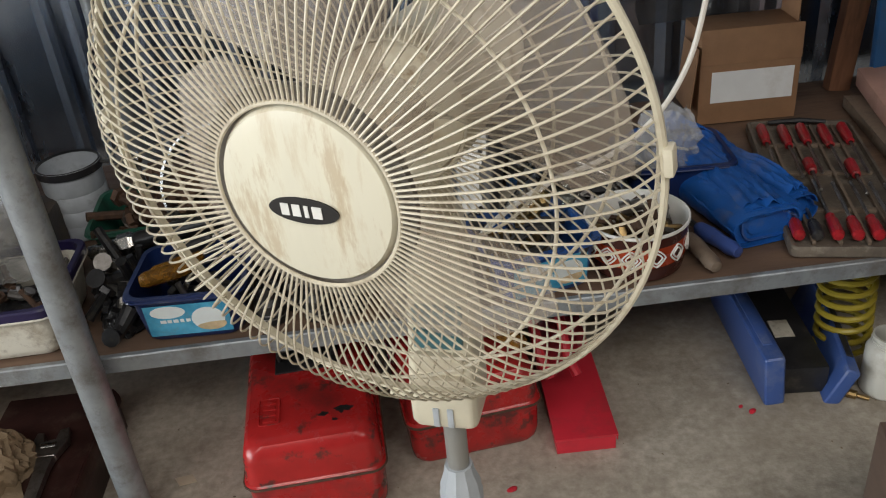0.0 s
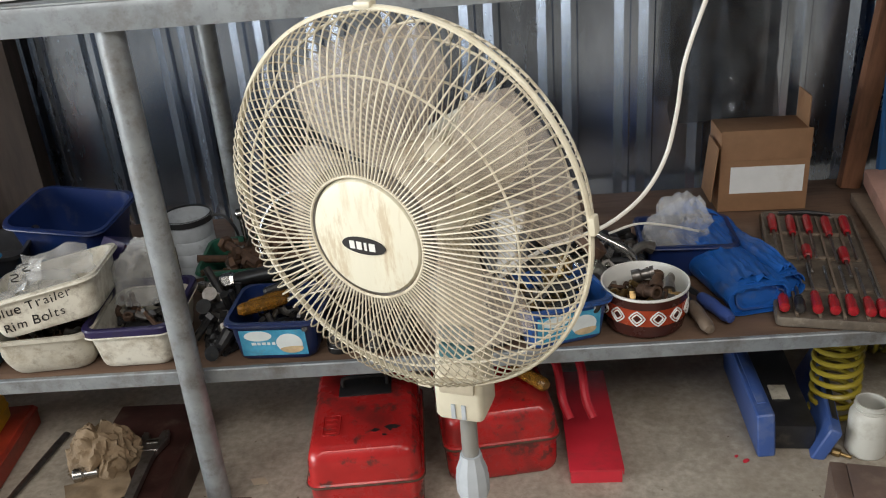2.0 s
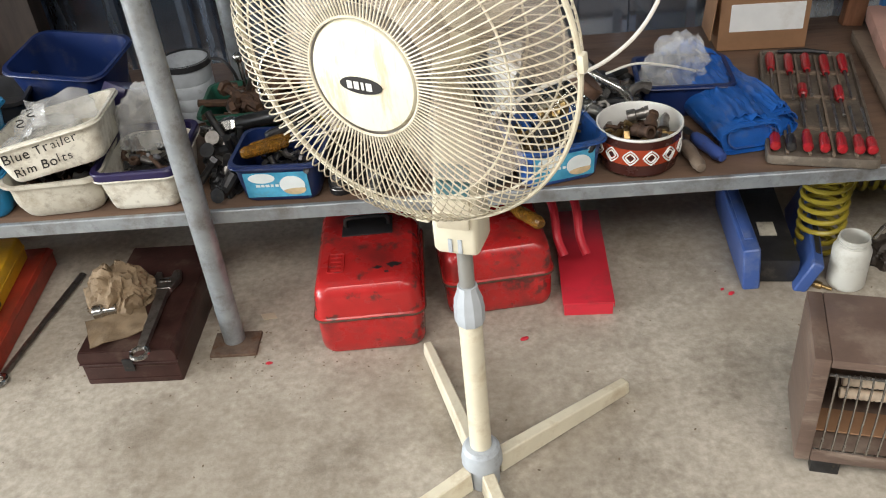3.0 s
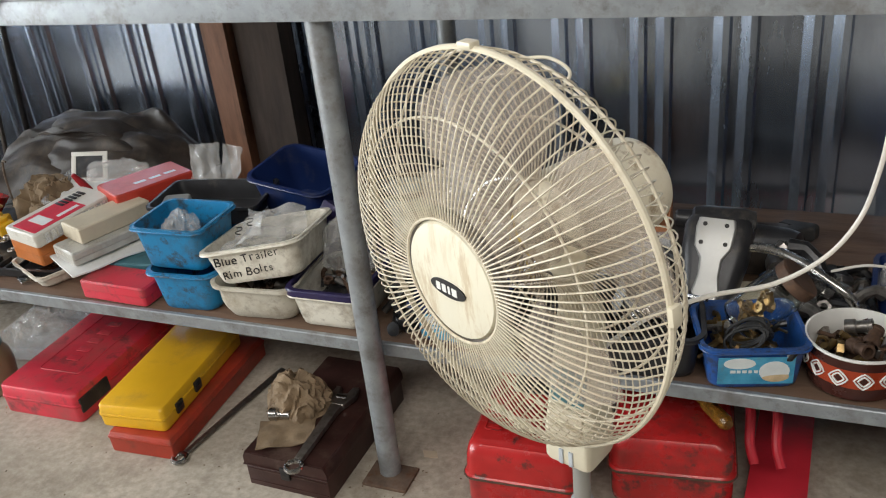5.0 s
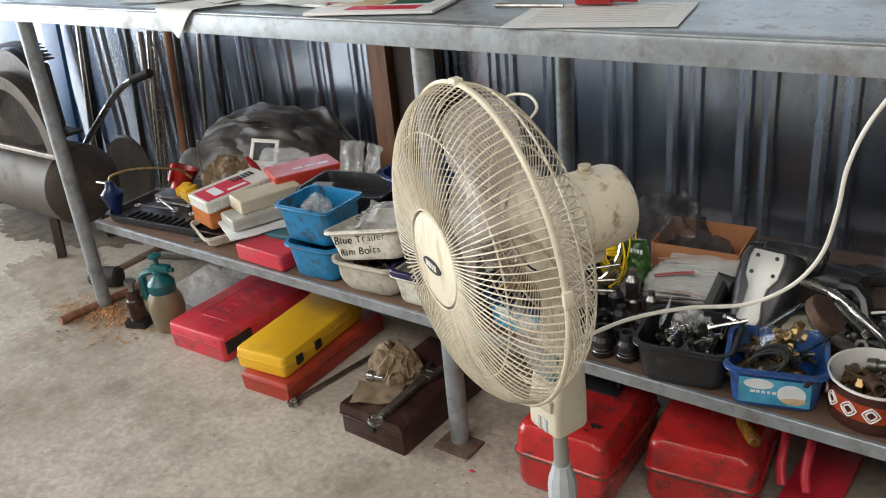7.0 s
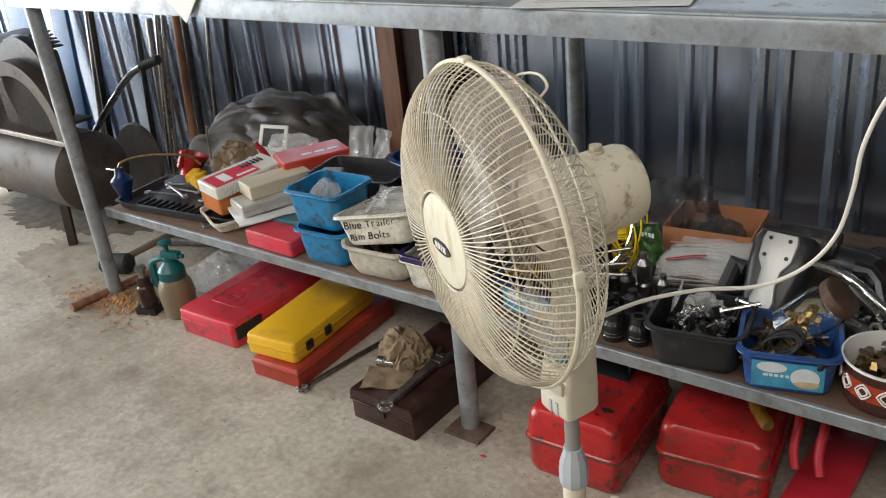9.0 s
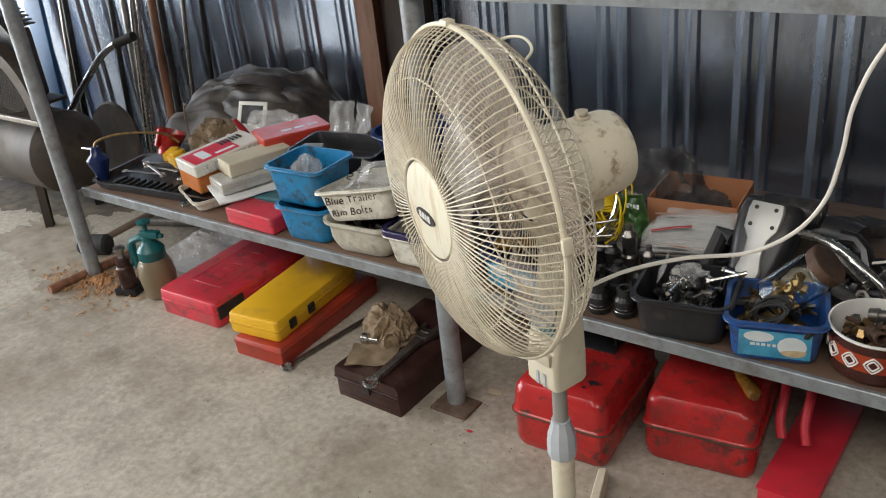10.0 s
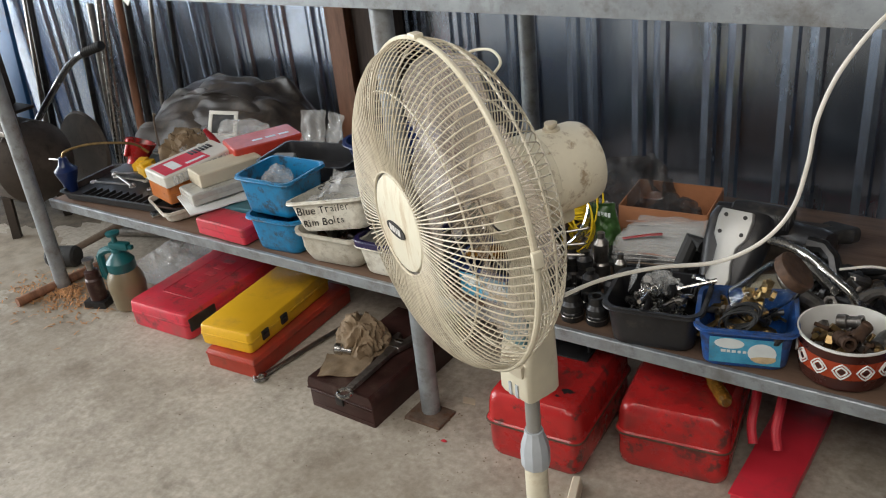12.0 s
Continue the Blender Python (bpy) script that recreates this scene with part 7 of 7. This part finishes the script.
t = thing("printed_form", pose(0.34, 0.055, TOP, 0, 0, 12), "white printed form on the bench", "paper", "papers on the bench")
bm = BM()
box(bm, (0, 0, 0.001), (0.30, 0.21, 0.001))
part("sheet", bm, M["paper"], t)
bm = BM()
for i in range(10):
    box(bm, (0, 0.08 - 0.016 * i, 0.0018), (0.24, 0.003, 0.0004))
part("print_bar", bm, M["greytub"], t, "faint printed lines")
bm = BM()
box(bm, (0, 0, 0.014), (0.07, 0.035, 0.024), 0.006)
box(bm, (0.05, 0, 0.010), (0.06, 0.012, 0.010), 0.003)
solo("red_vice_part", bm, M["redpaint"], pose(0.29, 0.13, TOP + 0.003, 0, 0, 8), "small red metal tool on the form", "tool")
bm = BM()
sweep(bm, [(0.10, 0.085, TOP + 0.005), (0.24, 0.10, TOP + 0.005)], 0.004, 8)
solo("steel_pin", bm, M["toolsteel"], Matrix(), "thin steel pin on the bench", "pin")


# ---- beyond the left end of the bench ----
def compressor():
    t = thing("air_compressor", pose(-2.42, 0.25, 0), "old dirty air compressor with a belt guard on its tank", "compressor")
    bm = BM()
    pr = [(0.0, -0.62), (0.07, -0.61), (0.12, -0.58), (0.15, -0.53), (0.15, 0.53), (0.12, 0.58), (0.07, 0.61), (0.0, 0.62)]
    lathe(bm, pr, 40, Matrix.Translation((0, 0, 0.27)) @ Matrix.Rotation(radians(90), 4, "Y"), caps=False)
    part("tank", bm, M["tank"], t, "dirty brown pressure tank")
    for x in (-0.42, 0.44):
        for y in (-0.11, 0.11):
            bm = BM()
            sweep(bm, [(x, y, 0.0), (x, y * 0.9, 0.16)], 0.02, 4)
            part("leg", bm, M["tank"], t)
    bm = BM()
    box(bm, (-0.05, 0.0, 0.425), (0.90, 0.26, 0.012), 0.003)
    part("deck_plate", bm, M["tank"], t)
    # belt guard: an arched frame with expanded mesh
    bm = BM()
    arc = [(0.54 * 1.0 + -0.10 + 0.255 * math.cos(a), 0.455 + 0.26 * math.sin(a)) for a in [math.pi * k / 24 for k in range(25)]]
    arc2 = [(0.44 + 0.205 * math.cos(a), 0.455 + 0.21 * math.sin(a)) for a in [math.pi * k / 24 for k in range(25)]]
    rows = []
    for (x, z), (u, w) in zip(arc, arc2):
        rows.append([(x, -0.155, z), (u, -0.155, w), (u, -0.148, w), (x, -0.10, z)])
    loft(bm, rows)
    g = part("belt_guard", bm, M["tank"], t, "arched sheet-steel belt guard")
    bm = BM()
    box(bm, (0.44, -0.155, 0.447), (0.50, 0.012, 0.018), 0.002)
    part("guard_sill", bm, M["toolsteel"], g)
    bm = BM()
    for k in range(-26, 27):
        for sg in (-1, 1):
            x0 = 0.44 + k * 0.016
            ps = []
            for j in range(25):
                z = 0.455 + j * 0.009
                x = x0 + sg * (z - 0.455) * 0.8
                if ((x - 0.44) / 0.205) ** 2 + ((z - 0.455) / 0.21) ** 2 < 1:
                    ps.append((x, -0.150, z))
            if len(ps) > 1:
                sweep(bm, [ps[0], ps[-1]], 0.0013, 4)
    tagged(part("guard_mesh", bm, M["tank"], g, "rusty diamond mesh"), kind="stuff")
    bm = BM()
    lathe(bm, [(0.0, -0.02), (0.17, -0.02), (0.175, 0), (0.17, 0.02), (0.0, 0.02)], 36, Matrix.Translation((0.46, -0.09, 0.62)) @ Matrix.Rotation(radians(90), 4, "X"), caps=False)
    part("flywheel", bm, M["darksteel"], t)
    bm = BM()
    box(bm, (0.22, 0.03, 0.56), (0.2, 0.18, 0.26), 0.02)
    ph = part("pump_head", bm, M["tank"], t, "finned pump head")
    for i in range(5):
        bm = BM()
        box(bm, (0.22, 0.03, 0.70 + 0.014 * i), (0.24 - 0.012 * i, 0.2 - 0.01 * i, 0.006), 0.002)
        part("fin", bm, M["tank"], ph)
    bm = BM()
    lathe(bm, [(0.0, -0.16), (0.09, -0.15), (0.1, -0.12), (0.1, 0.12), (0.09, 0.15), (0.0, 0.16)], 28, Matrix.Translation((-0.15, 0.02, 0.53)) @ Matrix.Rotation(radians(90), 4, "Y"), caps=False)
    part("electric_motor", bm, M["tank"], t)


compressor()


def trolley_jack():
    t = thing("trolley_jack", pose(-2.16, 0.62, 0), "trolley jack with a bent chrome lever and round guard", "jack")
    bm = BM()
    lathe(bm, [(0.0, -0.012), (0.15, -0.010), (0.158, 0), (0.15, 0.010), (0.0, 0.012)], 36, Matrix.Translation((0.12, -0.08, 0.19)) @ Matrix.Rotation(radians(82), 4, "X"), caps=False)
    part("round_guard", bm, M["tank"], t, "dirty round steel guard")
    bm = BM()
    box(bm, (0.1, 0.0, 0.02), (0.3, 0.16, 0.04), 0.006)
    part("frame", bm, M["darksteel"], t)
    bm = BM()
    pts = smooth_path([(-0.05, -0.18, 0.28), (0.12, -0.16, 0.43), (0.26, -0.14, 0.55), (0.36, -0.13, 0.605), (0.44, -0.12, 0.63)], 6)
    sweep(bm, pts, 0.0125, 12)
    sweep(bm, [(-0.05, -0.18, 0.28), (-0.06, -0.08, 0.03)], 0.0125, 10)
    lev = part("lever", bm, M["ring"], t, "bent chrome lever")
    bm = BM()
    pr = []
    for i in range(9):
        pr += [(0.0175, 0.012 * i), (0.0155, 0.012 * i + 0.006)]
    d = Vector((0.44, -0.12, 0.63)) - Vector((0.36, -0.13, 0.605))
    lathe(bm, pr, 14, Matrix.Translation((0.375, -0.129, 0.61)) @ d.to_track_quat("Z", "Y").to_matrix().to_4x4())
    part("grip", bm, M["rubber"], lev, "ribbed black rubber grip")


trolley_jack()
specs = [("toolsteel", -2.42, -2.30, 0.013, 1.5), ("darksteel", -2.36, -2.34, 0.014, 1.35), ("darksteel", -2.12, -2.14, 0.012, 0.78),
         ("toolsteel", -2.02, -2.06, 0.014, 0.72), ("chrome", -1.99, -1.93, 0.009, 0.92), ("chrome", -1.95, -1.88, 0.013, 1.25),
         ("timber", -1.76, -1.78, 0.016, 1.5), ("darksteel", -1.70, -1.76, 0.014, 1.35), ("toolsteel", -1.64, -1.58, 0.008, 1.3), ("darksteel", -1.56, -1.58, 0.010, 0.85)]
for mt, xb, xt, r, ln in specs:
    bm = BM()
    yb = 0.60 if ln > 1 else 0.66
    sweep(bm, [(xb, yb, 0.0), ((xb + xt) / 2, (yb + 0.745) / 2, ln / 2), (xt, 0.765 - r, ln)], r, 12)
    solo("leaning_rod", bm, M[mt], Matrix(), {"toolsteel": "dull grey steel bar leaning on the wall", "rusty": "rusty steel bar leaning on the wall", "darksteel": "dark steel pipe leaning on the wall", "chrome": "bright thin steel rod leaning on the wall", "timber": "brown timber pole leaning on the wall"}[mt], "rod", "rods leaning on the wall")
for x, w, h, mt, lab in ((-2.86, 0.26, 1.45, "bluepanel", "dark blue painted panel leaning on the wall"), (-2.55, 0.12, 1.5, "bluepanel", "narrow blue board leaning on the wall"), (1.62, 0.24, 1.1, "bluepanel", "blue painted panel standing against the wall")):
    bm = BM()
    box(bm, (0, 0, h / 2), (w, 0.02, h), 0.003)
    solo("blue_board", bm, M[mt], Matrix.Translation((x, 0.60, 0.0 if x < 0 else SHELF)) @ Matrix.Rotation(radians(-4.5), 4, "X"), lab, "panel", "blue panels")
bm = BM()
box(bm, (0, 0, 0.55), (0.05, 0.03, 1.1), 0.003)
solo("timber_batten", bm, M["timber"], Matrix.Translation((1.47, 0.68, SHELF)) @ pose(0, 0, 0, -2, 6, 0), "brown timber batten leaning on the wall", "batten")

# oily dirt trodden into the floor round the compressor and the end leg, with ragged outlines
def floor_stain(x, y, rx, ry, turn, seed, mat, label):
    bm = BM()
    rings = [[], []]
    for k in range(120):
        a = 2 * math.pi * k / 120
        c, d = math.cos(a), math.sin(a)
        q = 1 + 0.45 * noise.noise(Vector((c * 1.6, d * 1.6, seed))) + 0.26 * noise.noise(Vector((c * 6, d * 6, seed + 1))) + 0.16 * noise.noise(Vector((c * 17, d * 17, seed + 2)))
        rings[0].append(bm.verts.new((rx * q * 0.5 * c, ry * q * 0.5 * d, 0.0016)))
        rings[1].append(bm.verts.new((rx * q * c, ry * q * d, 0.0006)))
    bm.faces.new(rings[0])
    for k in range(120):
        j = (k + 1) % 120
        bm.faces.new((rings[0][k], rings[1][k], rings[1][j], rings[0][j]))
    solo("oil_stain", bm, M[mat], pose(x, y, 0.0, 0, 0, turn), label, "stain", kind="stuff", smooth=0)


floor_stain(-2.30, 0.34, 0.46, 0.20, 8, 4.2, "oildirt", "dark oily dirt spilled on the concrete floor")
floor_stain(-1.80, 0.06, 0.34, 0.17, -12, 7.7, "trodden", "trodden brown dirt on the concrete by the compressor")
floor_stain(-1.40, -0.03, 0.23, 0.12, 10, 2.9, "trodden", "brown dirt under the wood shavings")
